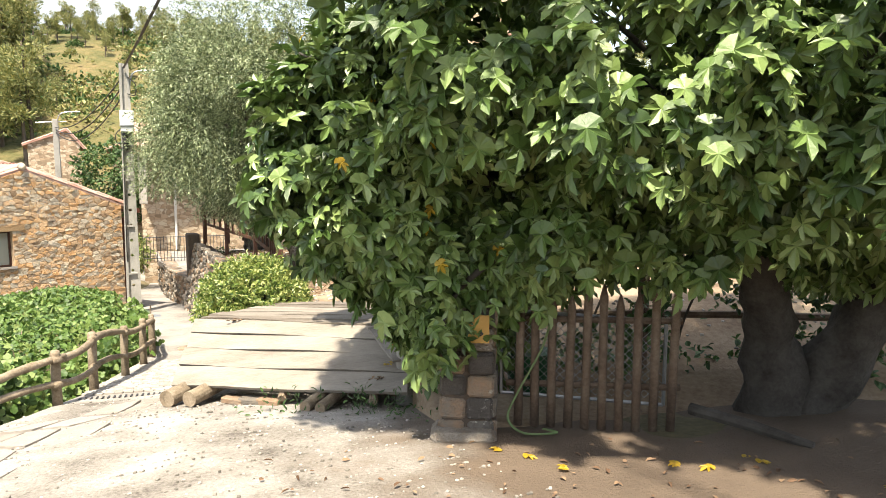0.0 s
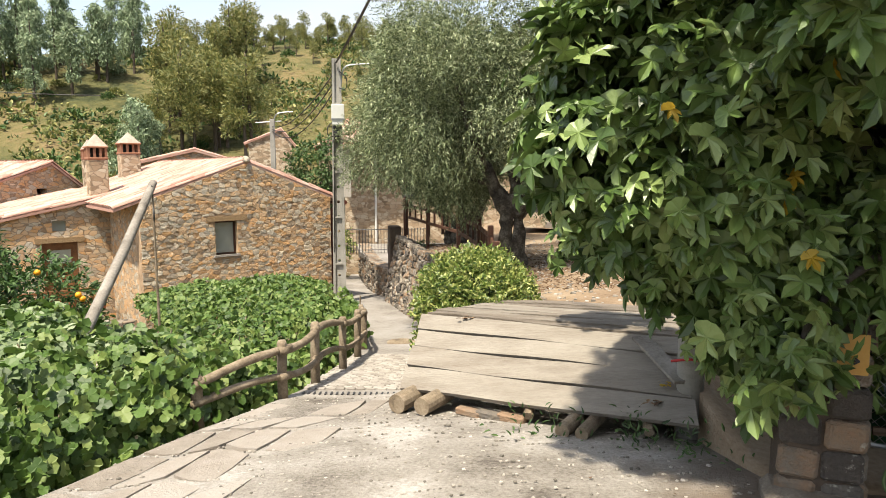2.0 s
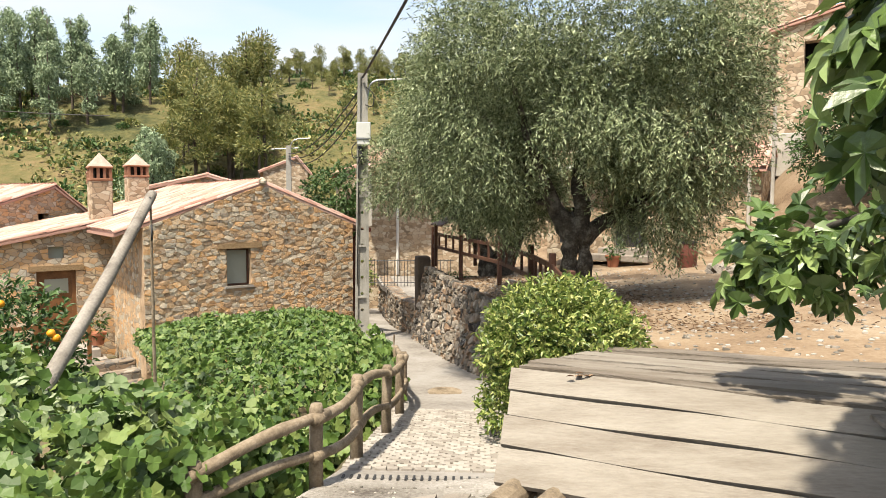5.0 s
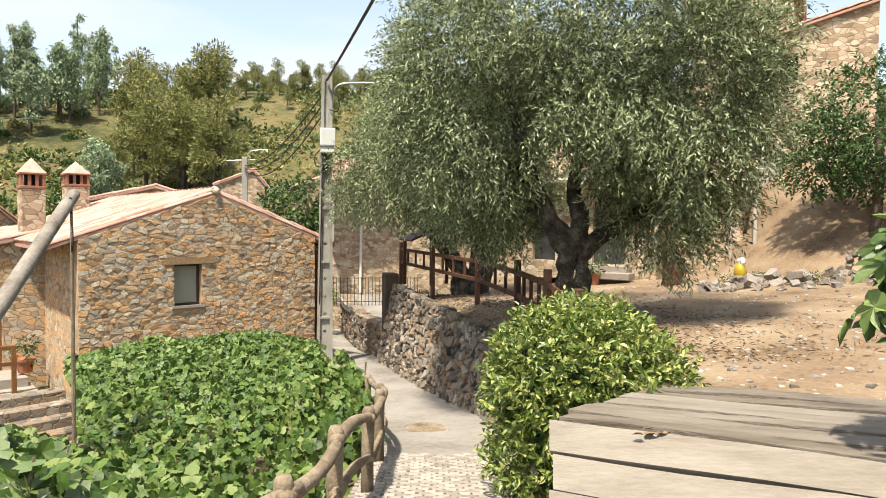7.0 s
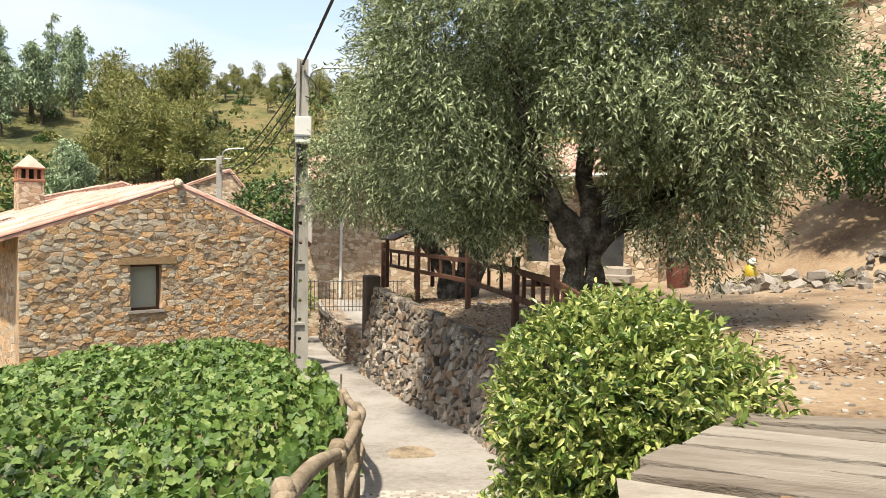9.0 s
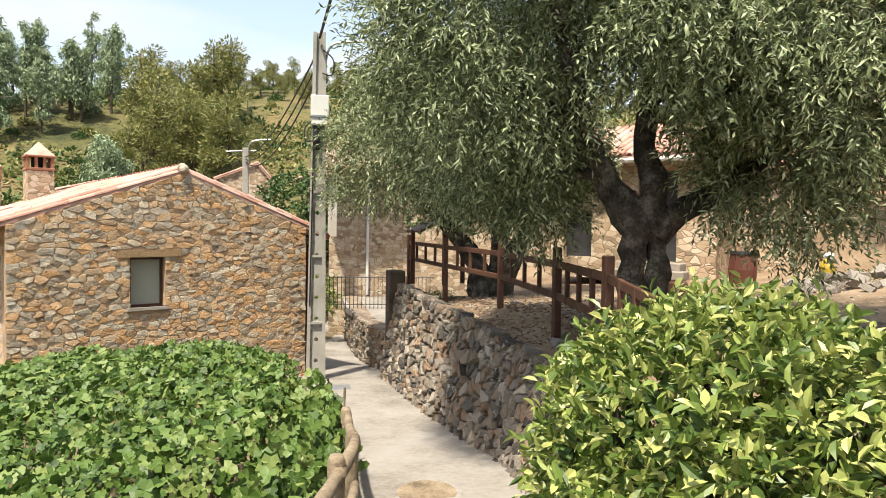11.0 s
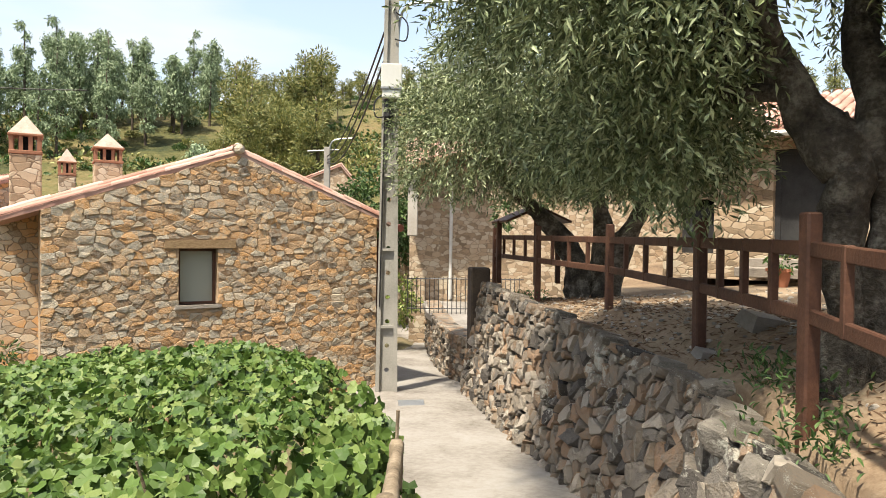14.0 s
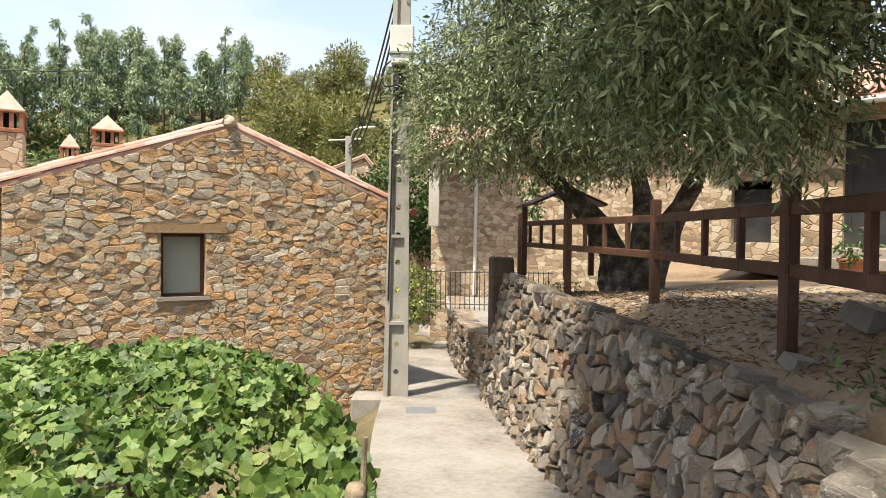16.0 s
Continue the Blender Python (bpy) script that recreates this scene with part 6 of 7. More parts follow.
def vine_top(x, y):
    near = -0.12 + 0.10 * wave(x, y, 1.4) + 0.07 * wave(x, y, 3.1, 1.0)
    farther = -0.90 + 0.13 * wave(x, y, 0.9) - 0.25 * smoothstep(-8.5, -13, x)
    s = smoothstep(5.4, 7.8, y + 0.15 * (x + 6))
    z = near * (1 - s) + farther * s
    edge = VX(y) - x
    return z - 0.75 * (1 - smoothstep(0.0, 0.75, edge)) - 1.1 * smoothstep(12.9, 14.0, y + 0.12 * (x + 8)) - 0.5 * smoothstep(-12, -13.5, x)


vine = tagged(new("grape_vines"), "sprawling mass of leafy grape vines over the garden slope", "vines")
vine.location = (-8, 9, -2.4)
N = 42000
vx = rng.uniform(-14, -5.0, N)
vy = rng.uniform(2.2, 14.0, N)
keepv = (vx < VX(vy)) & ~((vy < 7.2) & (vx < -9.5)) & ~((vx < -10.5) & (vy < 8.5)) & ~((vy > 7.6) & (vx < -2.7 - 1.18 * (vy - 3.5)))
vx, vy = vx[keepv], vy[keepv]
vz = vine_top(vx, vy)
dep = rng.exponential(0.11, len(vx))
e_ = 0.15
nrm = unit(np.stack([-(vine_top(vx + e_, vy) - vine_top(vx - e_, vy)) / (2 * e_), -(vine_top(vx, vy + e_) - vine_top(vx, vy - e_)) / (2 * e_), np.ones(len(vx))], 1))
P_ = np.stack([vx, vy, vz], 1) - nrm * dep[:, None]
W_ = unit(rng.normal(0, 0.8, P_.shape) + np.array((0.25, -0.35, -0.45)))
F_ = unit(nrm + np.array((0.15, -0.25, 0.1)) + rng.normal(0, 0.55, P_.shape))
sz = rng.uniform(0.055, 0.115, len(P_)) * (1 + 0.3 * (P_[:, 1] < 7.0))
pale = (rng.random(len(P_)) < 0.28) & (P_[:, 1] < 6.8)
for nm, mask, mm in (("foliage", ~pale, M_VINE), ("pale_foliage", pale, M_VINEPALE)):
    leaves(nm, P_[mask], W_[mask], F_[mask], sz[mask], sz[mask] * 0.95, VINELEAF, mm, vine)["kind"] = "stuff"
# leaves hanging along the slope's edge, under the canopy
N = 5500
vy = rng.uniform(2.2, 12.5, N)
vx = VX(vy) + rng.normal(-0.12, 0.12, N)
vz = vine_top(vx - 0.5, vy) - rng.uniform(0.0, 0.75, N)
P_ = np.stack([vx, vy, vz], 1)
low_ok = P_[:, 2] > ground_z(P_[:, 0], P_[:, 1])
P_ = P_[low_ok]
n = len(P_)
sz = rng.uniform(0.07, 0.14, n)
leaves("side_foliage", P_, unit(rng.normal(0, 0.5, (n, 3)) + np.array((0.3, -0.3, -0.7))), unit(rng.normal(0, 0.45, (n, 3)) + np.array((0.8, -0.5, 0.4))), sz, sz * 0.95, VINELEAF, M_VINE, vine)["kind"] = "stuff"
for k in range(26):
    y = rng.uniform(2.6, 11.8)
    x = float(VX(y)) - rng.uniform(0.1, 2.2)
    z0 = float(ground_z(x, y)) - 0.05
    z1 = float(vine_top(np.array(x), np.array(y)))
    part("stem", tube(B(), curve_pts([(x, y, z0), (x + rng.uniform(-0.2, 0.2), y + rng.uniform(-0.2, 0.2), (z0 + z1) / 2), (x + rng.uniform(-0.3, 0.3), y + rng.uniform(-0.3, 0.3), z1)], 3), [0.022, 0.02, 0.018, 0.015, 0.012, 0.01, 0.006], 6, 0.1), M_RAILWOOD, vine)

# rough steps up to the annex door and the garden's low rubble wall
steps = thing("garden_steps", (-12.6, 11.6, -3.0), "rough stone garden steps up to the brown door", "steps")
for k in range(6):
    part("step", box(B(), (-12.35 - 0.27 * k, 11.45 + 0.12 * k, -3.0 + 0.085 * k), (0.34, 1.1, 0.17 * (k + 1)), (0, 0, -24 + rng.uniform(-2, 2)), 0.02), M_FARDARK, steps)
garden_wall = tagged(part("wall_garden", box(B(), (-12.6, 10.55, -2.75), (2.4, 0.35, 0.9), (0, 0, -24), 0.03), M_FARDARK), "low rubble garden wall beside the steps", "wall", kind="structure")

# orange tree in the garden
orange = thing("orange_tree", (-9.3, 6.8, -2.6), "small dark green orange tree with ripe fruit", "tree")
limb(orange, [(-9.3, 6.8, -3.0), (-9.3, 6.8, -1.7), (-9.2, 6.9, -0.35)], [0.08, 0.06, 0.03], M_FIGBARK, 0.1, 3, 8, "trunk")
P_, O_ = zip(*[in_blob(n, c, r, 0.5) for c, r, n in (((-9.2, 6.9, -0.5), (0.8, 0.85, 0.75), 650), ((-10.1, 6.3, 0.0), (0.85, 0.85, 0.75), 550))])
P_, O_ = np.concatenate(P_), np.concatenate(O_)
twigs_of_leaves(P_, O_, 7, 0.2, 0.6, 0.2, 0.085, 0.042, OVAL, M_GREENLEAF, "foliage", orange)
for k in range(14):
    p, o = in_blob(1, (-9.1, 6.8, -0.45), (0.85, 0.9, 0.6), 0.98)
    bm = B()
    bmesh.ops.create_icosphere(bm, subdivisions=2, radius=0.042, matrix=Matrix.Translation(Vector(p[0])))
    part("orange", bm, M_ORANGE, orange, "ripe orange", smooth=True)


def leafy_tree(name, base, height, blobs, material, label, llen=0.12, lwid=0.06, per=6, outline=OVAL, trunk_r=0.12):
    t = thing(name, base, label, "tree")
    x, y, z = base
    limb(t, [(x, y, z - 0.4), (x + 0.1, y, z + height * 0.4), (x, y + 0.1, z + height * 0.75)], [trunk_r, trunk_r * 0.8, trunk_r * 0.3], M_TRUNK, 0.15, 2, 8, "trunk")
    P_, O_ = zip(*[in_blob(n, (x + c[0], y + c[1], z + c[2]), r, 0.5) for c, r, n in blobs])
    twigs_of_leaves(np.concatenate(P_), np.concatenate(O_), per, 0.35, 0.6, 0.3, llen, lwid, outline, material, "crown", t)
    return t


leafy_tree("walnut_tree", (-19.5, 30.2, -3.3), 6.0, [((0, 0, 4.6), (1.7, 1.6, 1.7), 500), ((1.0, 0.3, 3.8), (1.0, 1.0, 1.2), 200)], M_GREENLEAF, "dark green leafy tree between the houses", 0.2, 0.11)
leafy_tree("bank_tree", (1.2, 20.6, 1.0), 3.4, [((0.4, 0, 2.3), (1.9, 1.5, 1.6), 1200), ((-0.9, 0.2, 1.6), (0.9, 0.9, 0.9), 350)], M_GREENLEAF, "dense green tree on the earth bank", 0.11, 0.055, 8)
leafy_tree("bank_olive", (3.6, 17.6, 0.3), 3.4, [((0, 0, 2.3), (2.3, 2.0, 1.8), 900), ((-1.3, 0.6, 1.7), (1.3, 1.2, 1.3), 500)], M_OLIVE, "young olive tree on the earth bank", 0.09, 0.022, 10, LANCE)
for nm, base, blobs, lab in (("ivy", (-12.2, 25.6, -1.4), [((0, 0, 2.4), (0.25, 0.3, 0.5), 60), ((0.9, 0.6, 2.9), (0.4, 0.4, 0.5), 60)], "ivy tuft on the stone house"),
                             ("yellow_bush", (-14.9, 24.3, -2.9), [((0, 0, 1.35), (0.55, 0.55, 0.75), 180)], "yellow-green bush in front of the stone house")):
    t = thing(nm, base, lab, "bush")
    P_, O_ = zip(*[in_blob(n, np.array(base) + np.array(c), r, 0.4) for c, r, n in blobs])
    twigs_of_leaves(np.concatenate(P_), np.concatenate(O_), 7, 0.2, 0.7, 0.4, 0.11, 0.06, OVAL, M_BUSH if nm == "yellow_bush" else M_GREENLEAF, "foliage", t)

# ---- hillside woods ----


def euca(name, h, seed):
    t = thing(name, (0, 0, 0), "tall slender eucalyptus tree on the hillside", "tree", "hillside trees")
    r = np.random.default_rng(seed)
    bend = r.uniform(-0.5, 0.5, 2)
    limb(t, [(0, 0, -1), (bend[0] * 0.4, bend[1] * 0.4, h * 0.4), (bend[0], bend[1], h * 0.92)], [0.22, 0.15, 0.05], M_TRUNK, 0.05, seed, 6, "trunk")
    P, O = [], []
    for k in range(21):
        s = r.uniform(0.2, 1.0)
        c = np.array((bend[0] * s + r.normal(0, 0.8 * (1.15 - s) + 0.35), bend[1] * s + r.normal(0, 0.8 * (1.15 - s) + 0.35), h * s))
        q_ = r.uniform(0.55, 1.15)
        d = unit(r.normal(0, 1, (100, 3)))
        P.append(c + d * (r.random((100, 1)) ** 0.4) * np.array((q_, q_, q_ * 1.2)))
        O.append(d)
    P, O = np.concatenate(P), np.concatenate(O)
    leaves("crown", P, unit(r.normal(0, 0.6, P.shape) + np.array((0, 0, -0.8))), unit(O + r.normal(0, 0.5, P.shape)), r.uniform(0.3, 0.7, len(P)), r.uniform(0.12, 0.26, len(P)), LANCE, M_HAZY_EUCA, t)
    return t


def pine(name, h, seed):
    t = thing(name, (0, 0, 0), "maritime pine with a bare trunk on the hillside", "tree", "hillside trees")
    r = np.random.default_rng(seed)
    lean = r.uniform(-0.7, 0.7)
    limb(t, [(0, 0, -1), (lean * 0.4, 0, h * 0.4), (lean, 0, h * 0.95)], [0.2, 0.16, 0.06], M_TRUNK, 0.05, seed, 6, "trunk")
    P, O = [], []
    for k in range(20):
        s = r.uniform(0.40, 1.0)
        a_ = r.uniform(0, 6.28)
        q_ = 1.9 * (1.12 - s) + 0.4
        c = np.array((lean * s + math.cos(a_) * q_ * 0.8, math.sin(a_) * q_ * 0.8, h * s))
        d = unit(r.normal(0, 1, (100, 3)))
        P.append(c + d * (r.random((100, 1)) ** 0.4) * np.array((1.05, 1.05, 0.55)))
        O.append(d)
    P, O = np.concatenate(P), np.concatenate(O)
    leaves("crown", P, unit(O + np.array((0, 0, 0.3)) + r.normal(0, 0.4, P.shape)), unit(O + r.normal(0, 0.7, P.shape)), r.uniform(0.28, 0.55, len(P)), r.uniform(0.09, 0.18, len(P)), LANCE, M_PINE, t)
    return t


def shrubby(name, seed):
    t = thing(name, (0, 0, 0), "rounded heath shrub on the slope", "shrub", "hillside shrubs")
    r = np.random.default_rng(seed)
    d = unit(r.normal(0, 1, (260, 3)))
    d[:, 2] = np.abs(d[:, 2])
    P = d * (r.random((260, 1)) ** 0.35) * np.array((1.3, 1.3, 1.2))
    leaves("foliage", P, unit(d + r.normal(0, 0.5, P.shape)), unit(d + r.normal(0, 0.6, P.shape)), r.uniform(0.25, 0.5, 260), r.uniform(0.15, 0.3, 260), OVAL, M_PINE if seed % 2 else M_GREENLEAF, t)
    return t


protos = {"e": [euca("eucalyptus_tree", h, 50 + i) for i, h in enumerate((11, 13, 15, 10))], "p": [pine("pine_tree", h, 70 + i) for i, h in enumerate((8, 9.5, 11))], "s": [shrubby("heath_shrub", 90 + i) for i in range(3)]}
used = set()


def plant(kind, az, r, scale=1.0):
    x, y = -3 - r * math.sin(radians(az)), 4 + r * math.cos(radians(az))
    z = float(ground_z(np.array([x]), np.array([y]))[0])
    ob = protos[kind][int(rng.integers(len(protos[kind])))]
    m = Matrix.Translation((x, y, z - 0.2)) @ Matrix.Rotation(rng.uniform(0, 6.28), 4, "Z") @ Matrix.Scale(scale * rng.uniform(0.85, 1.15), 4)
    if ob.name in used:
        q_ = copy_thing(ob, m)
        q_.matrix_basis = m
    else:
        used.add(ob.name)
        ob.matrix_basis = m


for k in range(52):
    plant("e", rng.uniform(46.5, 70), rng.uniform(86, 106), 0.84)
for k in range(14):
    plant("e", rng.uniform(46, 66), rng.uniform(104, 118), 0.75)
for az, r in ((46.3, 66), (47.2, 67), (46.8, 64), (62, 66), (65, 68)):
    plant("e", az, r, 0.75)
for k in range(22):
    plant("p", rng.uniform(37.5, 46), rng.uniform(66, 92), 1.0)
for k in range(230):
    plant("p", rng.uniform(0, 45), rng.uniform(98, 128), rng.uniform(0.25, 0.6))
for k in range(30):
    plant("p", rng.uniform(12, 40), rng.uniform(75, 110), 0.34)
for k in range(30):
    plant("p", rng.uniform(-50, 8), rng.uniform(60, 100), 0.7)
for k in range(280):
    plant("s", rng.uniform(0, 72), rng.uniform(46, 114), rng.uniform(0.25, 0.9))
for k in range(20):
    plant("e", rng.uniform(70, 140), rng.uniform(85, 110), 0.85)

# low heath covering the slope in patches
az_, r_ = np.radians(rng.uniform(-4, 74, 8500)), rng.uniform(44, 118, 8500)
hx, hy = -3 - r_ * np.sin(az_), 4 + r_ * np.cos(az_)
keep = (np.sin(hx * 0.21 + 1.3 * np.sin(hy * 0.13)) + np.sin(hy * 0.27 + hx * 0.09) + rng.normal(0, 0.5, len(hx))) > 0.1
hx, hy = hx[keep], hy[keep]
hc = np.stack([hx, hy, ground_z(hx, hy)], 1)
hs = rng.uniform(0.35, 1.0, len(hx))
d = unit(rng.normal(0, 1, (len(hx), 14, 3)))
d[:, :, 2] = np.abs(d[:, :, 2])
P_ = (hc[:, None] + d * (hs[:, None, None] * np.array((1.3, 1.3, 0.75)))).reshape(-1, 3)
d = d.reshape(-1, 3)
size = np.repeat(hs, 14)
third = np.repeat(rng.random(len(hx)) < 0.45, 14)
for nm, sel, mat in (("heath", third, M_GREENLEAF), ("dry_heath", ~third, M_PINE)):
    ob = leaves(nm, P_[sel], unit(d[sel] + rng.normal(0, 0.6, d[sel].shape)), unit(d[sel] + rng.normal(0, 0.5, d[sel].shape)), size[sel] * 0.7, size[sel] * 0.4, OVAL, mat)
    tagged(ob, "low green and brown heath scattered over the hillside", "heath", kind="stuff")

# ---- smaller pieces of the ground ----
drain = thing("drain_channel", (-4.1, 6.75, -0.9), "rusty slotted drain channel across the lane", "drain")
i = I_DRAIN
for k in range(26):
    u = -0.75 + k * 0.058
    p = FINE[i, :2] + NOR[i] * u
    part("slot_bar", box(B(), (p[0], p[1], FINE[i, 2] + 0.006), (0.018, 0.075, 0.012), (0, 0, math.degrees(math.atan2(NOR[i, 1], NOR[i, 0])))), M_IRON, drain)
manhole = thing("manhole_cover", (-6.05, 11.65, -1.7), "round dark iron manhole cover set in the lane", "manhole")
mz = float(path_z([-5.95], [11.4])[0])
part("cover", tube(B(), [(-5.95, 11.4, mz - 0.03), (-5.95, 11.4 , mz + 0.012)], 0.26, 20), M_RAILWOOD, manhole)
part("ring", tube(B(), [(-5.95, 11.4, mz - 0.03), (-5.95, 11.4, mz + 0.008)], 0.31, 20), M_CONCRETE, manhole)
grz = float(path_z([-10.05], [17.1])[0])
tagged(part("square_grate", box(B(), (-10.05, 17.1, grz + 0.01), (0.42, 0.34, 0.02), (6, 0, 35), 0.004), M_METAL), "small square grey drain grate in the lane", "grate")

# setts between the drain and the manhole
V, F = [], []
for r_ in range(I_DRAIN + 2, I_SETT):
    for half in (0, 1):
        for c in range(14):
            u = -0.72 + c * 0.108 + (0.05 if (r_ * 2 + half) % 2 else 0) + rng.uniform(-0.008, 0.008)
            w = FINE[r_] * (1 - half * 0.5) + FINE[r_ + 1] * half * 0.5
            p = w[:2] + NOR[r_] * u
            sx, sy, sz = 0.048, (S_FINE[1] - S_FINE[0]) * 0.23, 0.012 + rng.uniform(0, 0.008)
            t_, n_ = TAN[r_], NOR[r_]
            base = len(V)
            for zz, s in ((-0.02, 1.0), (sz, 0.86)):
                for ax, ay in ((-1, -1), (1, -1), (1, 1), (-1, 1)):
                    q_ = p + n_ * ax * sx * s + t_ * ay * sy * s
                    V.append((q_[0], q_[1], w[2] + zz))
            F += [(base + a, base + (a + 1) % 4, base + 4 + (a + 1) % 4, base + 4 + a) for a in range(4)] + [(base + 4, base + 5, base + 6, base + 7)]
setts = raw("setts", V, F, M_SETT, path_bed)
setts["kind"] = "stuff"

# irregular flagstones along the yard's open edge
fr0, fr1, fstep, fcols = index_at_y(1.2), I_DRAIN - 1, 4, 4
fgrid = {}
for a_, r_ in enumerate(range(fr0, fr1 + 1, fstep)):
    for c in range(fcols + 1):
        u = FINE[r_, 3] - 0.02 - c * 0.29 + rng.uniform(-0.08, 0.08) * (c > 0)
        p = FINE[r_, :2] + NOR[r_] * u + TAN[r_] * rng.uniform(-0.11, 0.11)
        fgrid[a_, c] = Vector((p[0], p[1], FINE[r_, 2]))
for (a_, c), v0 in list(fgrid.items()):
    if (a_ + 1, c + 1) not in fgrid or (c == fcols - 1 and rng.random() < 0.55):
        continue
    quad = [v0, fgrid[a_, c + 1], fgrid[a_ + 1, c + 1], fgrid[a_ + 1, c]]
    mid = sum(quad, Vector()) / 4
    ring0 = []
    for j in range(4):
        a2, b2 = quad[j], quad[(j + 1) % 4]
        ring0 += [a2.lerp(mid, 0.16), a2.lerp(b2, 0.5).lerp(mid, rng.uniform(0.04, 0.10))]
    lift = rng.uniform(0.004, 0.016)
    bm = B()
    lo = [bm.verts.new(v + Vector((0, 0, -0.06))) for v in ring0]
    hi = [bm.verts.new(v.lerp(mid, 0.03) + Vector((0, 0, lift + rng.uniform(0, 0.004)))) for v in ring0]
    for j in range(8):
        bm.faces.new((lo[j], lo[(j + 1) % 8], hi[(j + 1) % 8], hi[j]))
    bm.faces.new(hi)
    part("flagstone", bm, M_FLAG, pavement)

# loose grit on the yard
V, F = [], []
for k in range(3600):
    r_ = int(rng.integers(index_at_y(0.3), I_DRAIN - 1))
    u = rng.uniform(-2.2, float(FINE[r_, 3]))
    p = FINE[r_, :2] + NOR[r_] * u
    z = FINE[r_, 2] + float(cross_rise(np.array(u)))
    s = rng.uniform(0.008, 0.022)
    base = len(V)
    a_ = rng.uniform(0, 6.28)
    for vx_, vy_, vz_ in SHAPES[k % 14]:
        V.append((p[0] + s * (vx_ * math.cos(a_) - vz_ * math.sin(a_)), p[1] + s * (vx_ * math.sin(a_) + vz_ * math.cos(a_)), z + s * (vy_ * 0.6 - 0.1)))
    F += [tuple(f + base) for f in STONE_F]
grit = raw("grit", V, F, M_GRIT)
tagged(grit, "loose pale grit on the yard", "grit", kind="stuff")

# pebbles, rubble and litter on the terrace
rubble_meshes = []
for k in range(8):
    me = bpy.data.meshes.new("rubble_stone")
    sv = SHAPES[k] - np.array((0, 0.5, 0))
    me.from_pydata([tuple(v) for v in sv], [], [tuple(int(i) for i in f) for f in STONE_F] + [(3, 2, 1, 0)])
    me.materials.append(M_FLAG)
    rubble_meshes.append(me)
for k in range(110):
    c = ((-1.9, 17.7), (-1.0, 18.2), (0.2, 18.0), (1.6, 18.6), (0.5, 19.6))[k % 5]
    x, y = c[0] + rng.normal(0, 0.5), c[1] + rng.normal(0, 0.35)
    s = rng.uniform(0.08, 0.23)
    lift = max(0, 0.28 - 0.3 * math.hypot(x - c[0], y - c[1])) * rng.random()
    ob = new("rubble_stone", rubble_meshes[k % 8])
    ob.matrix_basis = pose(x, y, float(terrace_z(x, y)) + lift + s * 0.15, rng.uniform(-40, 40), rng.uniform(-40, 40), rng.uniform(0, 360)) @ Matrix.Diagonal((s * 1.4, s * 0.9, s * 0.6, 1))
    tagged(ob, "loose grey rubble stone on the earth", "stone", "rubble heap")
for x, y, s in ((-4.88, 13.98, 0.27), (-5.25, 13.66, 0.16), (-6.6, 16.9, 0.16)):
    ob = new("rock", rubble_meshes[2])
    ob.matrix_basis = pose(x, y, float(terrace_z(x, y)) + s * 0.12, 12, 8, 40) @ Matrix.Diagonal((s * 1.3, s, s * 0.6, 1))
    tagged(ob, "pale flat rock by the fence", "rock")
V, F = [], []
for k in range(2600):
    y = rng.uniform(6.5, 20)
    x0 = float(np.interp(y, EDGE_Y, EDGE_X))
    x = x0 + 0.3 + rng.exponential(3.0)
    if x > 6:
        continue
    s = rng.uniform(0.012, 0.05)
    base = len(V)
    sv = SHAPES[k % 14] - np.array((0, 0.3, 0))
    a_ = rng.uniform(0, 6.28)
    z = float(terrace_z(x, y))
    for vx_, vy_, vz_ in sv:
        V.append((x + s * (vx_ * math.cos(a_) - vz_ * math.sin(a_)), y + s * (vx_ * math.sin(a_) + vz_ * math.cos(a_)), z + s * vy_ * 0.6))
    F += [tuple(f + base) for f in STONE_F]
pebbles = raw("pebbles", V, F, M_GRIT)
tagged(pebbles, "small stones scattered on the dry earth", "pebbles", kind="stuff")
N = 5200
y = rng.uniform(9.8, 19, N)
x = np.interp(y, EDGE_Y, EDGE_X) + 0.1 + np.abs(rng.normal(0, 1.3, N))
P_ = np.stack([x, y, terrace_z(x, y) + rng.uniform(0.004, 0.03, N)], 1)
lit = leaves("leaf_litter", P_, rng.normal(0, 1, P_.shape) * (1, 1, 0.25), np.tile((0, 0, 1.0), (N, 1)) + rng.normal(0, 0.4, P_.shape), rng.uniform(0.04, 0.10, N), rng.uniform(0.008, 0.02, N), LANCE, M_LITTER)
tagged(lit, "dry brown fallen olive leaves and twigs", "leaf litter", kind="stuff")
N = 260
x, y = rng.uniform(-1.6, 3.4, N), rng.uniform(2.0, 4.6, N)
P_ = np.stack([x, y, path_z(x, y) + 0.012], 1)
lit = leaves("fallen_fig_leaves", P_, rng.normal(0, 1, P_.shape) * (1, 1, 0.1), np.tile((0, 0, 1.0), (N, 1)) + rng.normal(0, 0.3, P_.shape), rng.uniform(0.02, 0.07, N), rng.uniform(0.012, 0.04, N), OVAL, M_LITTER)
tagged(lit, "dry fallen fig leaves on the yard", "leaf litter", kind="stuff")
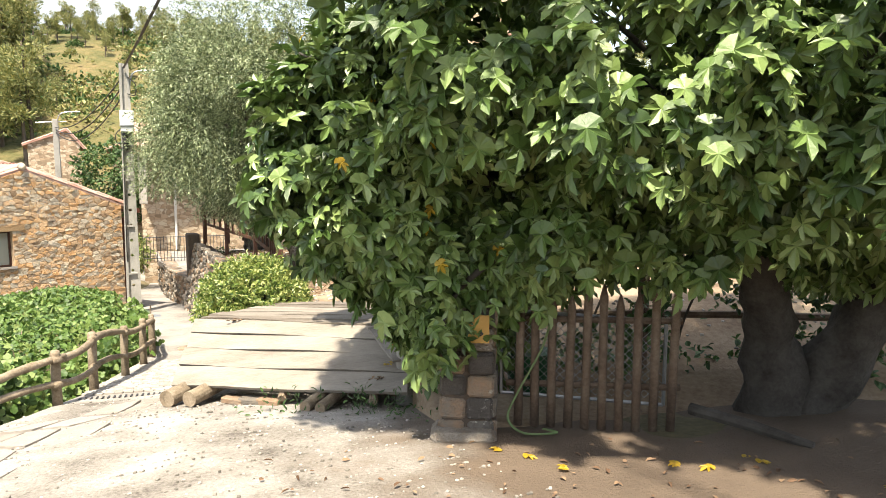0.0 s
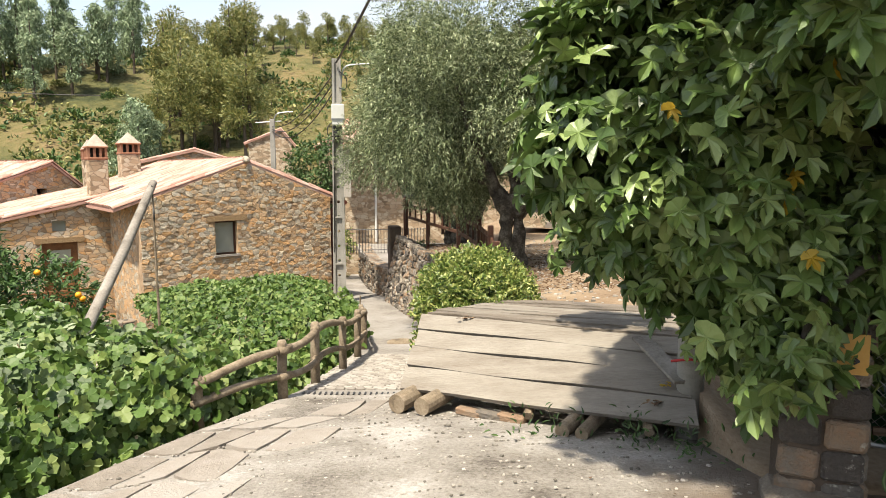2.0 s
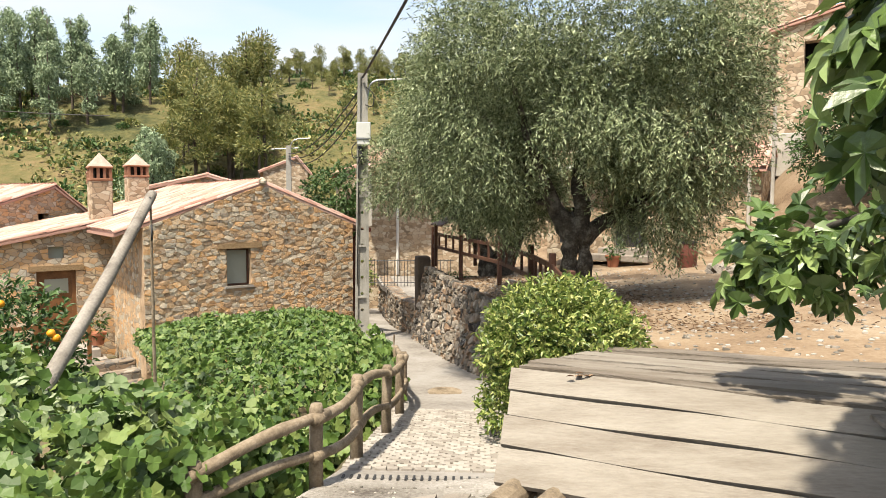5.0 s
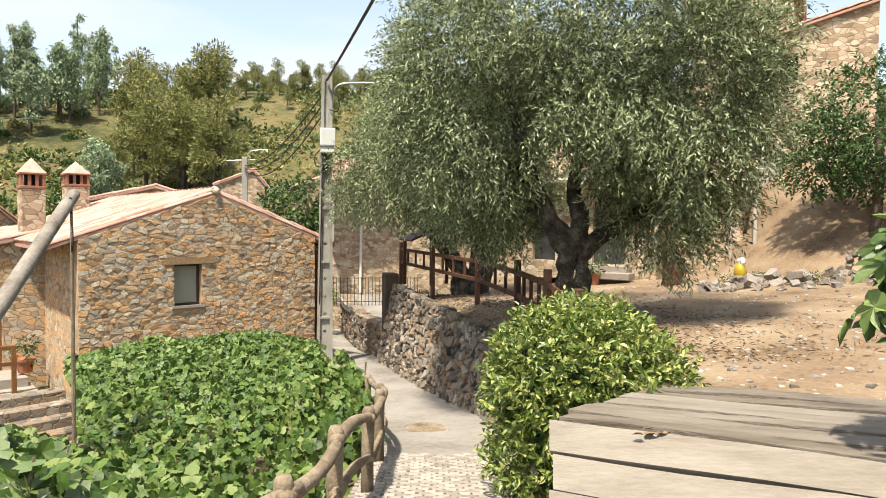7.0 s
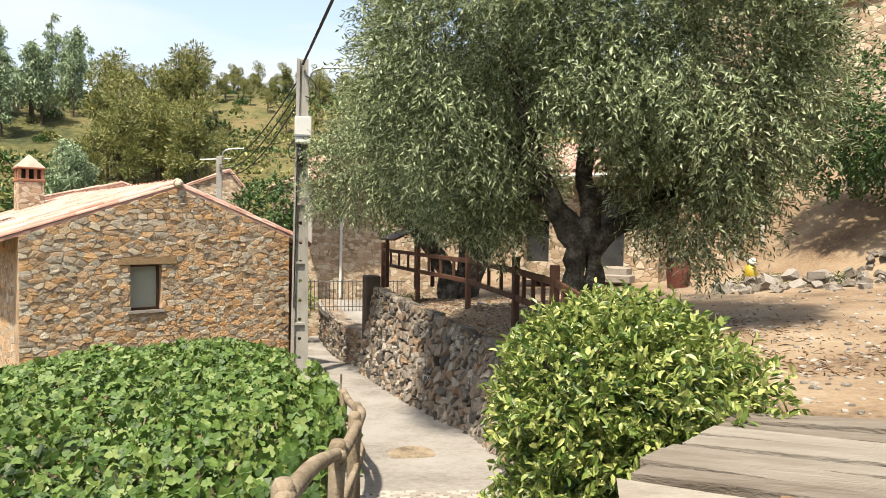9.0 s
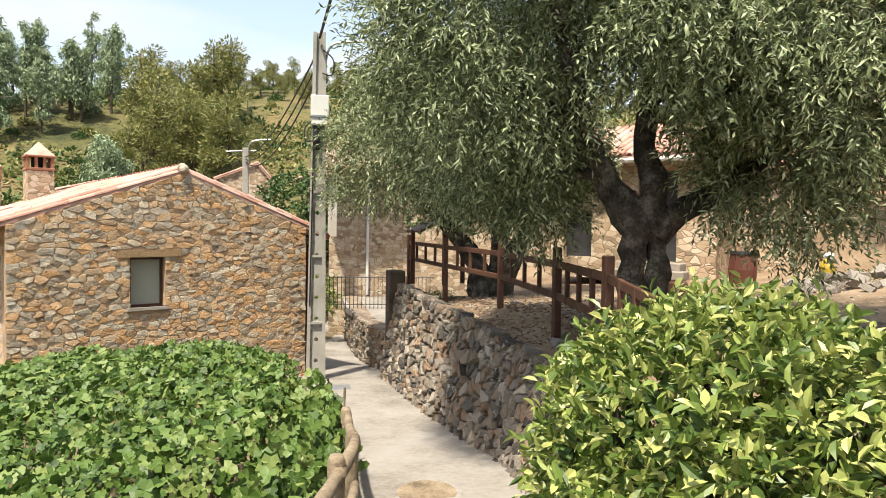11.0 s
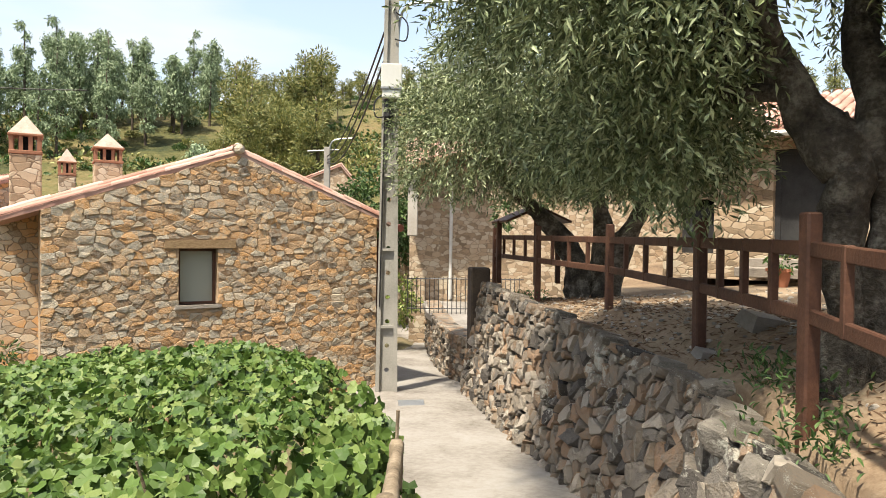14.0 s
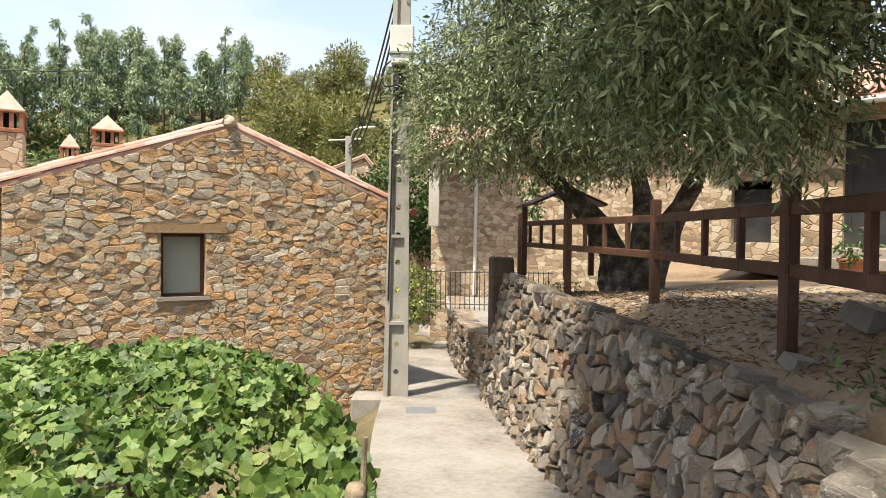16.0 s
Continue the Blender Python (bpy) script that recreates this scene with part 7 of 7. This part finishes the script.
for k in range(9):
    x, y = ((0.05, 4.2), (0.3, 3.9), (1.0, 4.15), (1.5, 4.2), (1.45, 4.3), (2.1, 3.7), (-0.1, 4.3), (1.2, 4.05), (2.4, 4.4))[k]
    c = np.array((x, y, float(path_z([x], [y])[0]) + 0.015))
    ob = leaves("fallen_leaf", c[None], rng.normal(0, 1, (1, 3)) * (1, 1, 0.05), np.array([(0.1, 0, 1.0)]), 0.11, 0.09, FIGLEAF, M_FIGYELLOW)
    tagged(ob, "yellow fallen fig leaf on the ground", "leaf", "fallen leaves")
# weeds
for nm, pts, lab in (("weed", [(-2.0, 5.5, 0.12), (-1.35, 5.5, 0.12), (-1.3, 5.75, 0.3), (-0.95, 5.35, 0.3)], "green weeds under the planks"), ("weed_tuft", [(-4.75, 12.85, 0.45), (-4.5, 12.5, 0.4), (-4.55, 11.9, 0.3)], "grey-green weeds by the fence"), ("grass_tuft", [(-9.3, 19.4, 0.25), (-9.0, 19.1, 0.25), (-8.6, 18.7, 0.2)], "dark green grass on the wall head"), ("grass_patch", [(-1.8, 18.9, 0.2), (-1.2, 19.2, 0.2), (-0.3, 18.4, 0.15)], "green grass by the rubble")):
    t = thing(nm, (pts[0][0], pts[0][1], -0.5), lab, "weeds", kind="stuff")
    P_, O_ = [], []
    for x, y, h in pts:
        k = 14 if nm == "weed" else 50
        z = float(terrace_z(x, y)) if y > 6.3 or nm != "weed" else float(path_z([x], [y])[0])
        c = np.stack([x + rng.normal(0, 0.14, k), y + rng.normal(0, 0.14, k), np.full(k, z - 0.02)], 1)
        P_.append(c)
        O_.append(unit(rng.normal(0, 0.4, (k, 3)) + np.array((0, 0, 1.0))) * h)
    P_, O_ = np.concatenate(P_), np.concatenate(O_)
    twigs_of_leaves(P_, unit(O_), 4, 0.22, 0.2, 0.0, 0.06, 0.02, OVAL, M_GREENLEAF, "foliage", t)

# flower pots, yellow bag, jar
for x, y, z, r_, lab in ((*gp(-0.55, -2.6, 0)[:2], -2.5, 0.2, "terracotta pot with a leafy plant by the door"), (-4.95, 20.9, float(terrace_z(-4.95, 20.9)), 0.2, "terracotta pot with a small plant"), (-9.7, 10.9, -2.6, 0.16, "terracotta pot in the garden")):
    t = thing("flower_pot", (x, y, z), lab, "pot", "flower pots")
    part("pot", tube(B(), [(x, y, z), (x, y, z + r_ * 1.3), (x, y, z + r_ * 1.32), (x, y, z + r_ * 1.6)], [r_ * 0.7, r_ * 0.95, r_ * 1.08, r_ * 1.08], 14), M_TERRACOTTA, t)
    P_, O_ = in_blob(26, (x, y, z + r_ * 2.6), (r_, r_, r_ * 1.3), 0.2)
    twigs_of_leaves(P_, O_, 5, 0.14, 0.5, 0.1, 0.12, 0.045, OVAL, M_GREENLEAF, "plant", t)
yx, yy = -1.55, 20.2
yz = float(terrace_z(yx, yy))
bag = thing("yellow_bag", (yx, yy, yz), "yellow sack with a white top leaning by the pipe", "sack")
part("sack", tube(B(), [(yx, yy, yz - 0.05), (yx + 0.02, yy, yz + 0.2), (yx, yy, yz + 0.38)], [0.13, 0.15, 0.09], 12, 0.3), M_YELLOW, bag, smooth=True)
part("top", tube(B(), [(yx, yy, yz + 0.35), (yx + 0.05, yy, yz + 0.43), (yx + 0.1, yy, yz + 0.5)], [0.09, 0.12, 0.04], 10, 0.4), M_WHITE, bag, smooth=True)
jx, jy = -3.0, 19.6
jz = float(terrace_z(jx, jy))
barrel = thing("rusty_barrel", (jx, jy, jz), "small dark red barrel on the terrace", "barrel")
part("body", tube(B(), [(jx, jy, jz - 0.02), (jx, jy, jz + 0.3), (jx, jy, jz + 0.6)], [0.22, 0.25, 0.22], 14), M_REDPIPE, barrel)
part("rim", tube(B(), [(jx, jy, jz + 0.58), (jx, jy, jz + 0.63)], 0.24, 14), M_IRON, barrel)

# ---- clay tiles and stones of the cottage ----
tile_slope(house, gp(-0.62, -0.01, EAVE - 0.15), gp(-0.62, -DEEP - 0.5, EAVE - 0.15), gp(PEAK_U, -0.01, PEAK + 0.05), 300)
tile_slope(house, gp(GW + 0.4, -0.01, EAVE - 0.1), gp(GW + 0.4, -DEEP - 0.5, EAVE - 0.1), gp(PEAK_U, -0.01, PEAK + 0.05), 0)
ridge_row(house, gp(PEAK_U, 0.04, PEAK + 0.09), gp(PEAK_U, -DEEP - 0.5, PEAK + 0.09))
ridge_row(house, gp(-0.62, -0.04, EAVE - 0.13), gp(PEAK_U, -0.04, PEAK + 0.055), 0.065, 0.4)
ridge_row(house, gp(GW + 0.4, -0.04, EAVE - 0.08), gp(PEAK_U, -0.04, PEAK + 0.055), 0.065, 0.4)
seeds = [(u + rng.normal(0, 0.02), v + rng.normal(0, 0.012)) for u, v, w, h in courses(GW, PEAK, -2.75, (0.045, 0.15), (0.07, 0.34), lambda u, v, w, h: 0 < u < GW and v < roof_line(u) - 0.02)]
stones = rubble(seeds, [(0, -2.8), (GW, -2.8), (GW, EAVE), (PEAK_U, PEAK), (0, EAVE)], ((WU0, WU1, WZ0 - 0.06, WZ1 + 0.02), (1.70, 2.85, WZ1, WZ1 + 0.15), (VU0, VU1, VZ0, VZ1 + 0.02), (1.6, 2.9, VZ1, VZ1 + 0.12)), 1.6)
lay(house, stones, lambda u, v: (GO + GU * u + UP * v, GU, UP, GN), M_STONE, M_STONE_S, 300, 0.016, 0.003, 0.07, lambda s: abs(s[1] - 0.1) + 0.4 * abs(s[0] - 2.9))
W_TALL = 1.4                                       # usual height of the retaining wall
seeds = [(u + rng.normal(0, 0.04), v + rng.normal(0, 0.05)) for u, v, w, h in courses(W_LEN, W_TALL, 0.0, (0.055, 0.17), (0.06, 0.26), lambda u, v, w, h: 0 < u < W_LEN and v < W_TALL)]
stones = rubble(seeds, [(0, 0), (W_LEN, 0), (W_LEN, W_TALL), (0, W_TALL)], stretch=1.0)
lay(retaining, stones, lambda u, v: lane_wall(u, v / W_TALL), M_DARKSTONE, M_DARKSTONE_S, 300, 0.065, 0.008, 0.22, lambda s: s[0])
LOW = np.array(LB)
lseg = np.r_[0, np.cumsum(np.hypot(np.diff(LOW[:, 0]), np.diff(LOW[:, 1])))]


def low_face(u, v):
    p, q = [np.array([np.interp(u + e, lseg, LOW[:, i]) for i in range(2)]) for e in (-0.05, 0.05)]
    du = np.array([*unit(q - p), 0.0])
    return np.array([*((p + q) / 2), -1.72 + v]), du, UP, np.array((-du[1], du[0], 0.0))


seeds = [(u, v) for u, v, w, h in courses(lseg[-1], 0.0, -1.35, (0.08, 0.17), (0.1, 0.28), lambda u, v, w, h: 0 < u < lseg[-1] and v < 0)]
lay(low_wall, rubble(seeds, [(0, -1.4), (lseg[-1], -1.4), (lseg[-1], 0), (0, 0)], stretch=1.2), low_face, M_DARKSTONE, M_DARKSTONE_S, 120, 0.05, 0.008, 0.2, lambda s: s[0])
# flat stones on the wall's head
cap_mesh = bpy.data.meshes.new("coping_stone")
cap_mesh.from_pydata([tuple(v - np.array((0, 0.5, 0))) for v in SHAPES[5]], [], [tuple(int(i) for i in f) for f in STONE_F] + [(3, 2, 1, 0)])
cap_mesh.materials.append(M_DARKSTONE)
u = 0.1
while u < W_LEN - 0.1:
    p, du, dv, dn = lane_wall(u, 1.0)
    w = rng.uniform(0.12, 0.30)
    ob = new("coping_stone", cap_mesh)
    ob.parent = retaining
    ob.matrix_parent_inverse = Matrix.Translation(-Vector(retaining.location))
    m_ = np.stack([du * w, dv * rng.uniform(0.06, 0.13), -dn * rng.uniform(0.16, 0.26)], 1)
    q_ = p - dn * rng.uniform(0.02, 0.1) + UP * rng.uniform(-0.06, 0.01)
    ob.matrix_basis = Matrix(((*m_[0], q_[0]), (*m_[1], q_[1]), (*m_[2], q_[2]), (0, 0, 0, 1)))
    u += w * rng.uniform(0.95, 1.3)
for x, y, z, size, turn in ((-4.93, 12.1, -0.84, (0.52, 0.40, 0.26), 62), (-4.72, 11.62, -0.90, (0.46, 0.36, 0.26), 70), (-5.08, 12.62, -0.70, (0.40, 0.24, 0.15), 20), (-5.30, 13.0, -0.74, (0.30, 0.24, 0.16), 60)):
    bm = B()
    got = bmesh.ops.create_icosphere(bm, subdivisions=3, radius=0.5)
    for v in got["verts"]:
        v.co = v.co.normalized() * 0.5 * (1 + 0.3 * noise.noise(v.co * 2.3 + Vector((x * 3, y, 0))) + 0.1 * noise.noise(v.co * 7 + Vector((y, x, 0))))
        v.co = Vector([max(-0.40, min(0.40, c)) for c in v.co])
    bmesh.ops.transform(bm, matrix=pose(x, y, z, 8, -10, turn) @ Matrix.Diagonal((*[c * 0.78 for c in size], 1)), verts=bm.verts)
    part("coping_stone", bm, M_HEADSTONE, retaining, "large lichen-spotted head stone")
bm = B()
got = bmesh.ops.create_icosphere(bm, subdivisions=2, radius=0.1)
for v in got["verts"]:
    v.co = v.co * (1 + 0.35 * noise.noise(v.co * 9))
bmesh.ops.transform(bm, matrix=Matrix.Translation(gp(PEAK_U, 0.0, PEAK + 0.11)), verts=bm.verts)
part("ridge_stone", bm, M_STONE, house, "rough stone set on the gable's peak")
